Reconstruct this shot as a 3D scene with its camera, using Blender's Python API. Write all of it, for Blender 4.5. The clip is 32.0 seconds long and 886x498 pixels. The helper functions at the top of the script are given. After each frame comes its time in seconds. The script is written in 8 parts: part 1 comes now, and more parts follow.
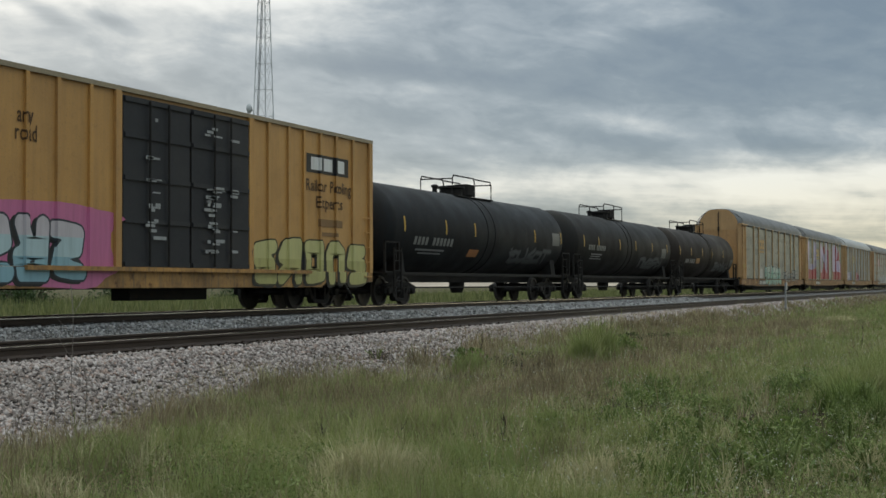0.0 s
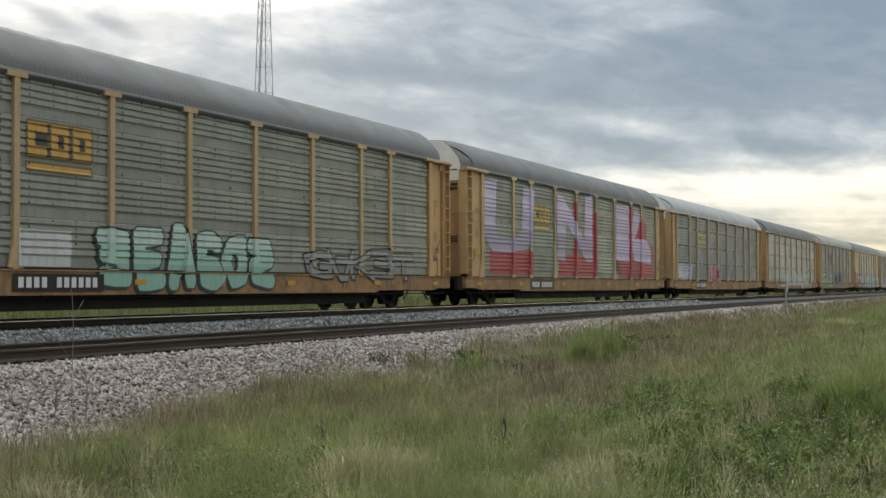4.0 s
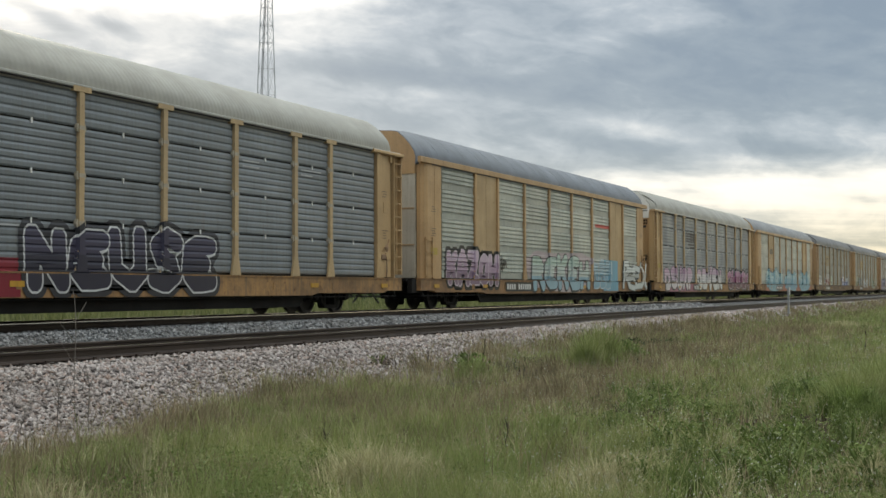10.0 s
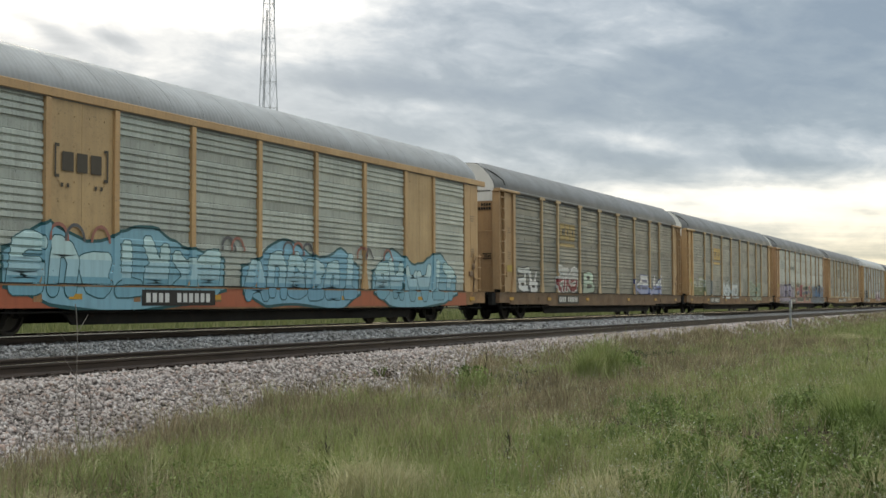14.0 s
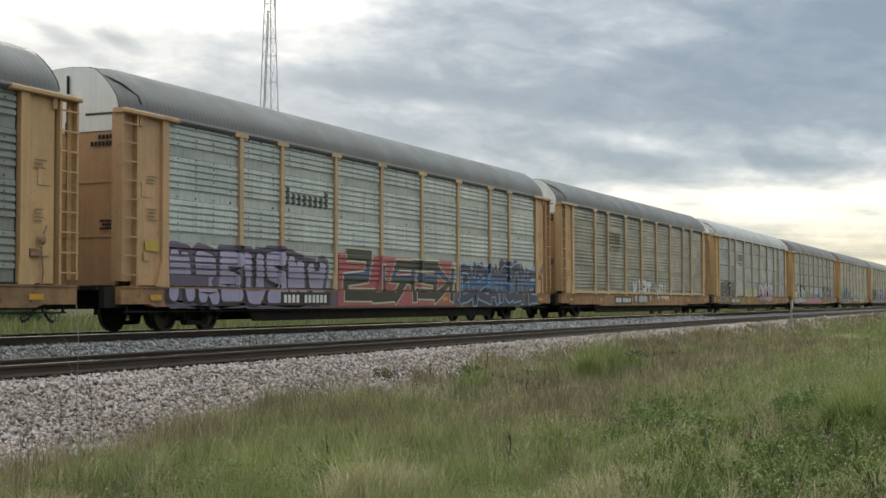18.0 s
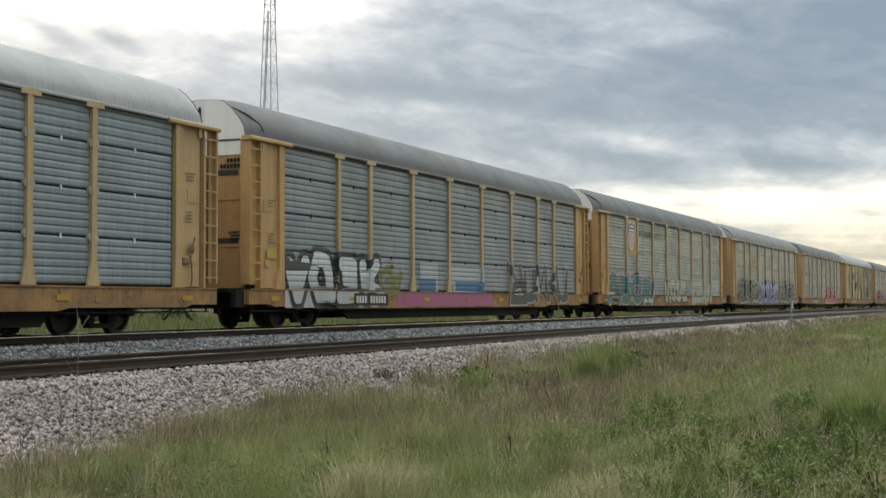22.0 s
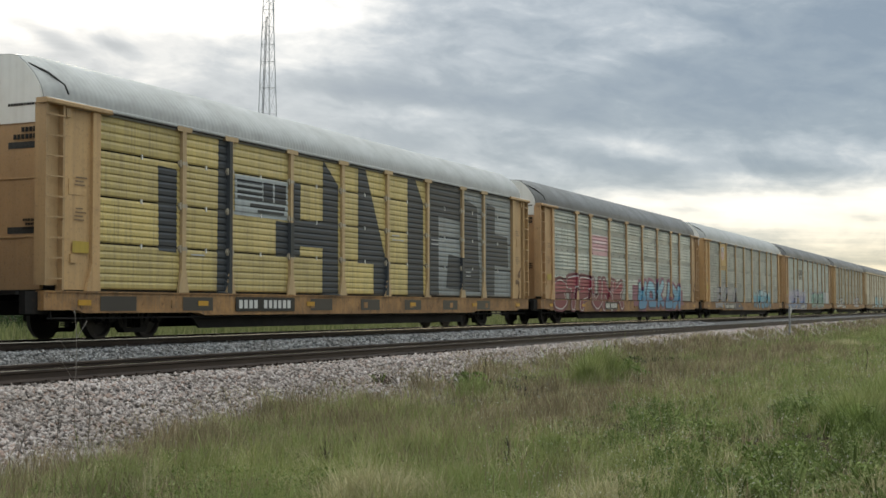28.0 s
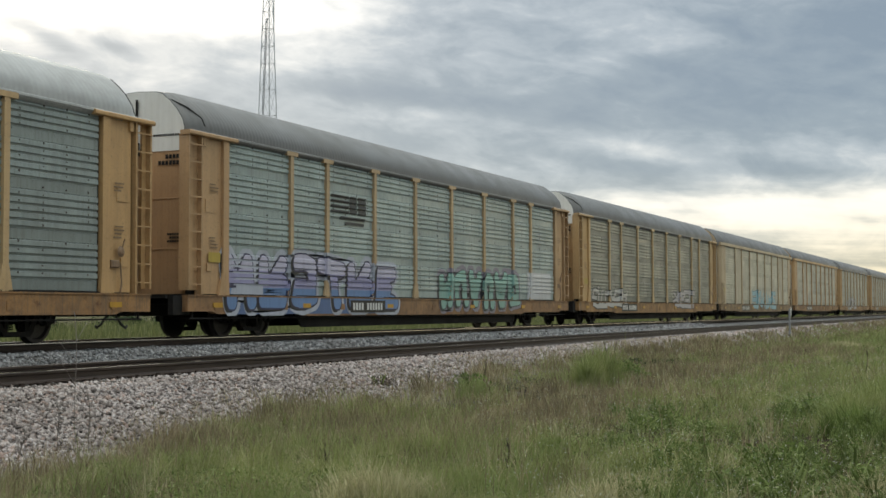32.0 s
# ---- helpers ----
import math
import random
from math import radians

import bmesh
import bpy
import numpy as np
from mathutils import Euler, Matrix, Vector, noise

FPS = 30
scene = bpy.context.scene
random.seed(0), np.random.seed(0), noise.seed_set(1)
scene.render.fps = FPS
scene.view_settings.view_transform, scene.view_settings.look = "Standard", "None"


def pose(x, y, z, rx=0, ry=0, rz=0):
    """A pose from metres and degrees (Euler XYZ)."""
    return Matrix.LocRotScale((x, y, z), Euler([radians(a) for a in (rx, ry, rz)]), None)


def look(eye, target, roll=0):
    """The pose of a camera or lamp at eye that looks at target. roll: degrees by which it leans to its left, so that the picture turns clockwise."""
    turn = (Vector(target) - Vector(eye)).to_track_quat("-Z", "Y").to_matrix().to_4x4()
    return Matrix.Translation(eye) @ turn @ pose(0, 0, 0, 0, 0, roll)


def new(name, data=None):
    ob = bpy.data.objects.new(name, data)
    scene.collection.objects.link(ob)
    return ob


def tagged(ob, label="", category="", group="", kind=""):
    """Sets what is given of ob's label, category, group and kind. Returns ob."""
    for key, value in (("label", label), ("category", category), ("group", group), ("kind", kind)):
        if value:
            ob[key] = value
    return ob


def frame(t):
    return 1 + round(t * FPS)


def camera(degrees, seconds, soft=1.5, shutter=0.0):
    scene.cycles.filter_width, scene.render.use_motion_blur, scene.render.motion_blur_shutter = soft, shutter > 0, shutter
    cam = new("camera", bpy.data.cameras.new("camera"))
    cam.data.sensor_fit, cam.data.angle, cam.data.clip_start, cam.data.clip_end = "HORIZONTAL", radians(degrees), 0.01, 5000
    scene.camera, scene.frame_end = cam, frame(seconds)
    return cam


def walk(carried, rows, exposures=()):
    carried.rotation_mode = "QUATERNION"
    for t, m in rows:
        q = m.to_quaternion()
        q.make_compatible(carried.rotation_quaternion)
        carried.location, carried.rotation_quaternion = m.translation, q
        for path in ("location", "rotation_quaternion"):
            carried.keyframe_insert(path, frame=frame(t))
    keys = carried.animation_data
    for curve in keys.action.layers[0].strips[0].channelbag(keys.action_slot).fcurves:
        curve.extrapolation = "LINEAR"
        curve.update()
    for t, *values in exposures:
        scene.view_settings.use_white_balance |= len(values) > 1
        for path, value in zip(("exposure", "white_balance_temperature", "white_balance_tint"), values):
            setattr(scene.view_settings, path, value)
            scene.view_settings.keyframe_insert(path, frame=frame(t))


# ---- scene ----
# The view: a lineside camera held by hand, looking along two tracks. x runs along the rails, y across them, z = 0 is the main rail's head.
EYE = Vector((0.0, 0.0, 0.615))
cam = camera(37.27, 32.0, soft=1.55)
LOOK = [(0, 23.787, 1.604), (0.5, 23.825, 1.585), (1, 23.861, 1.51), (1.5, 23.843, 1.529), (2, 23.88, 1.604), (2.5, 23.806, 1.661), (3, 23.787,
        1.716), (3.5, 23.806, 1.717), (5.5, 23.767, 1.774), (6, 23.767, 1.774), (6.5, 23.785, 1.774), (7, 23.843, 1.642), (7.5, 23.861, 1.604), (8, 23.843,
        1.68), (8.5, 23.861, 1.716), (9, 23.825, 1.755), (9.5, 23.901, 1.755), (10, 23.901, 1.832), (10.5, 23.938, 1.887), (11, 23.899, 2.056), (11.5, 23.938,
        2.093), (12, 23.938, 2.169), (12.5, 23.938, 2.172), (13, 23.974, 2.264), (13.5, 24.012, 2.302), (14, 23.974, 2.378), (14.5, 23.957, 2.378), (16.5,
        23.938, 2.32), (17, 24.012, 2.341), (17.5, 24.052, 2.434), (18, 24.012, 2.396), (18.5, 24.125, 2.604), (19, 24.128, 2.566), (19.5, 24.127, 2.604),
        (20, 24.125, 2.509), (20.5, 24.165, 2.453), (21, 24.088, 2.511), (21.5, 24.012, 2.453), (22, 24.012, 2.416), (22.5, 24.052, 2.416), (23, 24.012,
        2.453), (23.5, 24.012, 2.566), (24, 23.994, 2.604), (24.5, 23.994, 2.643), (25, 24.052, 2.624), (25.5, 24.012, 2.566), (27.5, 23.938, 2.643), (28,
        23.938, 2.643), (28.5, 23.899, 2.604), (29, 23.974, 2.548), (29.5, 23.938, 2.68), (30, 23.938, 2.756), (30.5, 23.938, 2.736), (31, 23.938, 2.756),
        (31.5, 23.938, 2.756), (32, 23.938, 2.718)]


def heading(yaw, pitch):
    a, b = radians(yaw), radians(pitch)
    return look(EYE, EYE + Vector((math.cos(a) * math.cos(b), math.sin(a) * math.cos(b), math.sin(b))), -0.21)


walk(cam, [(t, heading(a, b)) for t, a, b in LOOK],
     exposures=[(0.0, -0.38, 6300, 7), (1.0, -0.50, 6250, 7), (2.0, -0.50, 6250, 7), (2.6, -0.36, 6350, 8), (3.0, -0.18, 6350, 8), (3.5, -0.05, 6450, 9), (5.5, -0.03, 6500, 10), (8.0, -0.03, 6500, 10), (12.0, 0.04, 6550, 10), (14.5, 0.09, 6550, 10), (25.0, 0.04, 6550, 10), (28.0, 0.03, 6550, 10), (30.0, -0.03, 6550, 9), (32.0, -0.03, 6550, 9)])

TRAIN_Y = 19.07
# metres the train has run at each second
RUN = [(0, -0.7), (1, 18.2), (2, 37.35), (3, 56.68), (4.5, 86.24), (6, 115.84), (7, 135.47), (8, 155.1), (9, 174.86), (10, 194.63), (11, 214.3), (12,
       234.0), (13, 253.91), (14, 273.81), (15.5, 303.35), (17, 332.9), (18, 352.78), (19, 372.74), (20, 392.72), (21, 413.09), (22, 433.6), (23, 454.06),
       (24, 474.33), (25, 494.57), (26.5, 524.96), (28, 555.3), (28.5, 565.25), (29, 574.7), (30, 595.54), (31, 616.0), (32, 636.3)]

# ---- sky and sun ----
YAW0 = radians(23.83)


def build_world():
    world = bpy.data.worlds.new("overcast_evening")
    scene.world = world
    world.use_nodes = True
    nt = world.node_tree
    nt.nodes.clear()
    N = nt.nodes.new

    def math_(op, a, b=None, c=None, clamp=False):
        n = N("ShaderNodeMath")
        n.operation = op
        n.use_clamp = clamp
        for k, v in enumerate((a, b, c)):
            if v is None:
                continue
            if isinstance(v, (int, float)):
                n.inputs[k].default_value = v
            else:
                nt.links.new(v, n.inputs[k])
        return n.outputs[0]

    tc = N("ShaderNodeTexCoord")
    d = tc.outputs["Generated"]

    def dot(vec):
        n = N("ShaderNodeVectorMath")
        n.operation = "DOT_PRODUCT"
        nt.links.new(d, n.inputs[0])
        n.inputs[1].default_value = vec
        return n.outputs["Value"]

    u = dot((math.sin(YAW0), -math.cos(YAW0), 0))
    v = dot((0, 0, 1))
    w = dot((math.cos(YAW0), math.sin(YAW0), 0))
    front = math_("GREATER_THAN", w, 0.0)

    # wind-drawn cloud texture, wider than tall
    comb = N("ShaderNodeCombineXYZ")
    nt.links.new(u, comb.inputs[0])
    nt.links.new(w, comb.inputs[1])
    nt.links.new(math_("MULTIPLY", math_("MULTIPLY_ADD", u, 0.10, v), 2.5), comb.inputs[2])

    def cloud(scale, detail, rough, seed, dist=0.0):
        m = N("ShaderNodeMapping")
        m.inputs["Location"].default_value = (seed, seed * 0.7, seed * 1.3)
        nt.links.new(comb.outputs[0], m.inputs[0])
        n = N("ShaderNodeTexNoise")
        n.inputs["Scale"].default_value = scale
        n.inputs["Detail"].default_value = detail
        n.inputs["Roughness"].default_value = rough
        n.inputs["Distortion"].default_value = dist
        nt.links.new(m.outputs[0], n.inputs["Vector"])
        return n.outputs[0]

    n1 = cloud(6.0, 5, 0.5, 3.1, 0.2)
    n2 = cloud(17.0, 6, 0.58, 8.3, 0.5)

    def blob(u0, v0, a, b, tilt=0.0):
        du = math_("SUBTRACT", u, u0)
        dv = math_("SUBTRACT", v, v0)
        if tilt:
            dv = math_("MULTIPLY_ADD", du, tilt, dv)
        e = math_("ADD", math_("POWER", math_("ABSOLUTE", math_("DIVIDE", du, a)), 2.0), math_("POWER", math_("ABSOLUTE", math_("DIVIDE", dv, b)), 2.0))
        return math_("MULTIPLY", math_("EXPONENT", math_("MULTIPLY", e, -1.0)), front)

    # how light the cloud is: thick grey base, thin bright parts
    total = math_("MULTIPLY_ADD", math_("SUBTRACT", n1, 0.5), 1.3, 0.285)
    total = math_("MULTIPLY_ADD", math_("SUBTRACT", n2, 0.5), 0.75, total)
    n3 = cloud(48.0, 4, 0.55, 5.7, 0.2)
    total = math_("MULTIPLY_ADD", math_("SUBTRACT", n3, 0.5), 0.24, total)
    bars = N("ShaderNodeCombineXYZ")
    nt.links.new(u, bars.inputs[0])
    nt.links.new(math_("MULTIPLY", math_("MULTIPLY_ADD", u, 0.03, v), 11.0), bars.inputs[2])
    streak = N("ShaderNodeTexNoise")
    streak.inputs["Scale"].default_value, streak.inputs["Detail"].default_value, streak.inputs["Roughness"].default_value = 7.0, 4, 0.55
    nt.links.new(bars.outputs[0], streak.inputs["Vector"])
    total = math_("MULTIPLY_ADD", math_("MULTIPLY", math_("SUBTRACT", streak.outputs[0], 0.56), math_("MULTIPLY", math_("SUBTRACT", 0.125, v), 14.0, clamp=True)), 1.1, total)
    for u0, v0, a, b, tilt, k in SKYBLOBS:
        total = math_("MULTIPLY_ADD", blob(u0, v0, a, b, tilt), k, total)
    high = math_("MULTIPLY", math_("SUBTRACT", v, 0.28), 1.1, clamp=True)
    total = math_("MULTIPLY_ADD", high, 0.3, total)

    ramp = N("ShaderNodeValToRGB")
    el = ramp.color_ramp.elements
    el[0].position, el[0].color = 0.0, (0.22, 0.28, 0.348, 1)
    el[1].position, el[1].color = 1.0, (1.05, 1.04, 1.0, 1)
    for p, c in ((0.22, (0.28, 0.34, 0.398, 1)), (0.42, (0.41, 0.465, 0.515, 1)), (0.62, (0.63, 0.66, 0.675, 1)), (0.8, (0.88, 0.88, 0.86, 1))):
        e = el.new(p)
        e.color = c
    nt.links.new(total, ramp.inputs[0])
    warm = N("ShaderNodeMix")
    warm.data_type = "RGBA"
    warm.blend_type = "MULTIPLY"
    wb = math_("MULTIPLY", math_("SUBTRACT", 0.105, v), 11.0, clamp=True)
    low = math_("MULTIPLY", wb, math_("MULTIPLY_ADD", u, 1.6, 0.45, clamp=True))
    # the evening glow stands higher along the line of the track
    glow = math_("MULTIPLY", math_("MULTIPLY", math_("SUBTRACT", 0.34, v), 4.0, clamp=True), math_("MULTIPLY", math_("SUBTRACT", u, 0.33), 5.0, clamp=True))
    nt.links.new(math_("MAXIMUM", low, math_("MULTIPLY", glow, 1.25)), warm.inputs["Factor"])
    nt.links.new(ramp.outputs[0], warm.inputs["A"])
    warm.inputs["B"].default_value = (1.0, 0.88, 0.62, 1)
    thin = N("ShaderNodeMix")
    thin.data_type = "RGBA"
    thin.blend_type = "MULTIPLY"
    nt.links.new(high, thin.inputs["Factor"])
    nt.links.new(warm.outputs["Result"], thin.inputs["A"])
    thin.inputs["B"].default_value = (1.0, 0.945, 0.80, 1)
    bg = N("ShaderNodeBackground")
    nt.links.new(math_("MULTIPLY_ADD", high, 4.7, 1.0), bg.inputs[1])
    nt.links.new(thin.outputs["Result"], bg.inputs[0])
    sky = N("ShaderNodeTexSky")
    sky.sky_type = "NISHITA"
    sky.sun_disc = False
    sky.sun_elevation, sky.sun_rotation = radians(SUN_EL), radians(90 - SUN_AZ)
    bg2 = N("ShaderNodeBackground")
    bg2.inputs[1].default_value = 0.012
    nt.links.new(sky.outputs[0], bg2.inputs[0])
    add = N("ShaderNodeAddShader")
    nt.links.new(bg.outputs[0], add.inputs[0])
    nt.links.new(bg2.outputs[0], add.inputs[1])
    out = N("ShaderNodeOutputWorld")
    nt.links.new(add.outputs[0], out.inputs[0])


SUN_AZ, SUN_EL = 44.0, 22.0
# clouds: sideways, up, half width, half height, slant, light (+) or dark (-)
SKYBLOBS = [(-0.26, 0.250, 0.19, 0.052, 0.0, 1.0), (-0.12, 0.222, 0.06, 0.022, 0.1, 0.35), (-0.283, 0.197, 0.020, 0.007, 0.4, -0.45), (-0.245, 0.195, 0.022, 0.006, 0.3, -0.40),
            (-0.03, 0.161, 0.11, 0.009, 0.11, -0.24), (0.243, 0.140, 0.17, 0.024, 0.08, -0.22), (0.108, 0.184, 0.035, 0.009, 0.1, 0.20), (-0.01, 0.150, 0.03, 0.006, 0.1, 0.20),
            (0.157, 0.117, 0.06, 0.010, 0.25, 0.34), (0.22, 0.104, 0.15, 0.006, 0.05, -0.18), (0.25, 0.078, 0.16, 0.016, 0.0, 0.52), (0.30, 0.045, 0.17, 0.03, 0.0, 0.34),
            (-0.09, 0.121, 0.10, 0.018, 0.1, 0.12), (-0.28, 0.165, 0.10, 0.014, 0.05, 0.15), (-0.2, 0.142, 0.13, 0.012, 0.1, -0.10), (0.06, 0.078, 0.10, 0.012, 0.0, 0.35), (0.28, 0.215, 0.12, 0.03, 0.1, -0.06), (0.09, 0.165, 0.10, 0.03, 0.1, -0.10), (0.68, 0.075, 0.30, 0.065, 0.0, 0.85)]
build_world()
sun = new("sun", bpy.data.lights.new("sun", "SUN"))
sun.data.energy, sun.data.angle, sun.data.color = 0.9, radians(18), (1.0, 0.90, 0.74)
sun.matrix_world = look((0, 0, 60), (-60 * math.cos(radians(SUN_AZ)) * 2, -60 * math.sin(radians(SUN_AZ)) * 2, 60 - 120 * math.tan(radians(SUN_EL))))


# ---- materials ----
class Nodes:
    """Small shorthand for a node material."""

    def __init__(self, name, rough=0.6, metal=0.0, spec=0.4):
        self.mat = bpy.data.materials.new(name)
        self.mat.use_nodes = True
        self.nt = self.mat.node_tree
        self.bsdf = self.nt.nodes["Principled BSDF"]
        self.bsdf.inputs["Roughness"].default_value = rough
        self.bsdf.inputs["Metallic"].default_value = metal
        self.bsdf.inputs["Specular IOR Level"].default_value = spec

    def put(self, sock, target):
        if hasattr(sock, "is_linked"):
            self.nt.links.new(sock, target)
        else:
            target.default_value = sock

    def coords(self, kind="Object", scale=(1, 1, 1), shift_by_object=False):
        t = self.nt.nodes.new("ShaderNodeTexCoord").outputs[kind]
        m = self.nt.nodes.new("ShaderNodeMapping")
        m.inputs["Scale"].default_value = scale
        self.nt.links.new(t, m.inputs[0])
        if shift_by_object:
            r = self.nt.nodes.new("ShaderNodeObjectInfo").outputs["Random"]
            mul = self.nt.nodes.new("ShaderNodeMath")
            mul.operation = "MULTIPLY"
            mul.inputs[1].default_value = 37.0
            self.nt.links.new(r, mul.inputs[0])
            self.nt.links.new(mul.outputs[0], m.inputs["Location"])
        return m.outputs[0]

    def noise(self, vec, scale, detail=4, rough=0.55, lo=0.35, hi=0.65):
        n = self.nt.nodes.new("ShaderNodeTexNoise")
        n.inputs["Scale"].default_value, n.inputs["Detail"].default_value, n.inputs["Roughness"].default_value = scale, detail, rough
        self.nt.links.new(vec, n.inputs["Vector"])
        r = self.nt.nodes.new("ShaderNodeMapRange")
        r.inputs[1].default_value, r.inputs[2].default_value = lo, hi
        self.nt.links.new(n.outputs[0], r.inputs[0])
        return r.outputs[0]

    def mix(self, fac, a, b, mode="MIX"):
        m = self.nt.nodes.new("ShaderNodeMix")
        m.data_type, m.blend_type = "RGBA", mode
        for s, i in ((fac, "Factor"), (a, "A"), (b, "B")):
            self.put(s if hasattr(s, "is_linked") or i == "Factor" else (*s, 1)[:4], m.inputs[i])
        return m.outputs["Result"]

    def times(self, a, k, add=0.0):
        m = self.nt.nodes.new("ShaderNodeMath")
        m.operation = "MULTIPLY_ADD"
        self.put(a, m.inputs[0])
        m.inputs[1].default_value, m.inputs[2].default_value = k, add
        return m.outputs[0]

    def info(self, what):
        return self.nt.nodes.new("ShaderNodeObjectInfo").outputs[what]

    def island(self):
        return self.nt.nodes.new("ShaderNodeNewGeometry").outputs["Random Per Island"]

    def ramp(self, fac, stops):
        n = self.nt.nodes.new("ShaderNodeValToRGB")
        el = n.color_ramp.elements
        while len(el) < len(stops):
            el.new(0.5)
        for e, (p, c) in zip(el, stops):
            e.position, e.color = p, (*c, 1)
        self.put(fac, n.inputs[0])
        return n.outputs[0]

    def bump(self, height, strength=0.3, distance=0.01):
        b = self.nt.nodes.new("ShaderNodeBump")
        b.inputs["Strength"].default_value, b.inputs["Distance"].default_value = strength, distance
        self.nt.links.new(height, b.inputs["Height"])
        self.nt.links.new(b.outputs[0], self.bsdf.inputs["Normal"])

    def color(self, c):
        self.put(c if hasattr(c, "is_linked") else (*c, 1), self.bsdf.inputs["Base Color"])
        return self.mat


def weathered(name, base=None, grime=(0.05, 0.045, 0.04), amount=0.45, rust=0.0, rough=0.55, metal=0.0, streak=True, bump=0.15, dust=0.08, ribs=False, drips=0.0, spec=0.4):
    """Paint or sheet metal with drips and dust; base None takes the object's own colour."""
    n = Nodes(name, rough, metal, spec)
    big = n.noise(n.coords("Object", (0.5, 0.5, 0.5), True), 1.6, 5, 0.6, 0.35, 0.7)
    drip = n.noise(n.coords("Object", (7.0, 7.0, 0.35) if streak else (3, 3, 3), True), 1.0, 5, 0.65, 0.42, 0.75)
    fine = n.noise(n.coords("Object", (1, 1, 1), True), 28.0, 3, 0.6, 0.3, 0.7)
    col = n.info("Color") if base is None else base
    col = n.mix(n.times(n.info("Random"), dust * 2.0), col, (0.12, 0.12, 0.11))
    col = n.mix(n.times(big, amount * 0.6), col, grime)
    col = n.mix(n.times(drip, amount * 0.65), col, grime)
    col = n.mix(n.times(fine, dust), col, (0.5, 0.48, 0.44))
    if rust:
        spots = n.noise(n.coords("Object", (1, 1, 1), True), 4.5, 8, 0.7, 0.56, 0.68)
        col = n.mix(n.times(spots, rust), col, (0.10, 0.042, 0.018))
    if drips:
        run = n.noise(n.coords("Object", (16.0, 16.0, 0.7), True), 1.0, 4, 0.6, 0.5, 0.72)
        col = n.mix(n.times(run, drips), col, (0.085, 0.08, 0.068))
        brown = n.noise(n.coords("Object", (5.0, 5.0, 0.5), True), 1.0, 6, 0.7, 0.60, 0.76)
        col = n.mix(n.times(brown, drips * 1.1), col, (0.13, 0.07, 0.04))
    if drips:
        speck = n.noise(n.coords("Object", (1, 1, 1), True), 22.0, 3, 0.6, 0.60, 0.68)
        col = n.mix(n.times(speck, 0.35), col, (0.06, 0.055, 0.05))
    n.put(n.times(big, 0.2, rough - 0.08), n.bsdf.inputs["Roughness"])
    if ribs:
        wv = n.nt.nodes.new("ShaderNodeTexWave")
        wv.inputs["Scale"].default_value = 2.0
        n.nt.links.new(n.coords("Object"), wv.inputs["Vector"])
        n.bump(wv.outputs["Fac"], 0.22, 0.014)
    else:
        n.bump(fine, bump, 0.003)
    return n.color(col)


M = {}
M["panel"] = weathered("weathered_side_sheet", None, (0.065, 0.062, 0.052), 0.46, 0.12, 0.36, 0.0, drips=0.34, dust=0.06, spec=0.6)
M["yellow"] = weathered("faded_yellow_paint", None, (0.10, 0.055, 0.028), 0.36, 0.18, 0.45, drips=0.10, spec=0.5)
M["sill"] = weathered("dirty_yellow_sill", None, (0.062, 0.034, 0.018), 1.0, 0.9, 0.6, streak=False, drips=0.6)
M["roof"] = weathered("dull_roof_sheet", None, (0.09, 0.085, 0.075), 0.35, 0.06, 0.5, 0.0, ribs=True, streak=False, dust=0.03)
M["white"] = weathered("worn_white_paint", (0.78, 0.765, 0.72), (0.3, 0.26, 0.2), 0.3, 0.06, 0.55)
M["black"] = weathered("grimy_black_steel", (0.011, 0.0105, 0.010), (0.020, 0.015, 0.012), 0.5, 0.15, 0.75, streak=False, dust=0.008, spec=0.25)
# near-black base colour carries the shade of car insides and slots
M["interior"] = weathered("inside_shade_black", (0.012, 0.012, 0.012), (0.02, 0.02, 0.02), 0.3, 0, 0.8, streak=False)
M["tank"] = weathered("sooty_tank_paint", None, (0.016, 0.013, 0.011), 0.6, 0.12, 0.6, streak=True, bump=0.08, dust=0.006, spec=0.16)
M["door"] = weathered("dark_blue_door_paint", (0.010, 0.012, 0.018), (0.025, 0.024, 0.022), 0.35, 0.06, 0.55, dust=0.015)
M["wheel"] = weathered("oily_wheel_steel", (0.05, 0.045, 0.042), (0.02, 0.016, 0.013), 0.6, 0.3, 0.5, 0.3, streak=False, dust=0.01)
M["galv"] = weathered("galvanised_steel", (0.30, 0.31, 0.32), (0.12, 0.11, 0.1), 0.4, 0.1, 0.45, 0.6, streak=False)
# far tower's steel, lightened in colour to stand for the haze before it
M["mast"] = weathered("hazed_zinc_steel", (0.52, 0.54, 0.56), (0.30, 0.30, 0.30), 0.25, 0.03, 0.6, 0.0, streak=False)
M["rust"] = weathered("dark_rust", (0.055, 0.042, 0.034), (0.03, 0.025, 0.02), 0.4, 0.5, 0.8, streak=False, dust=0.01)
M["rubber"] = weathered("black_rubber", (0.015, 0.015, 0.015), (0.04, 0.04, 0.04), 0.3, 0, 0.7, streak=False)


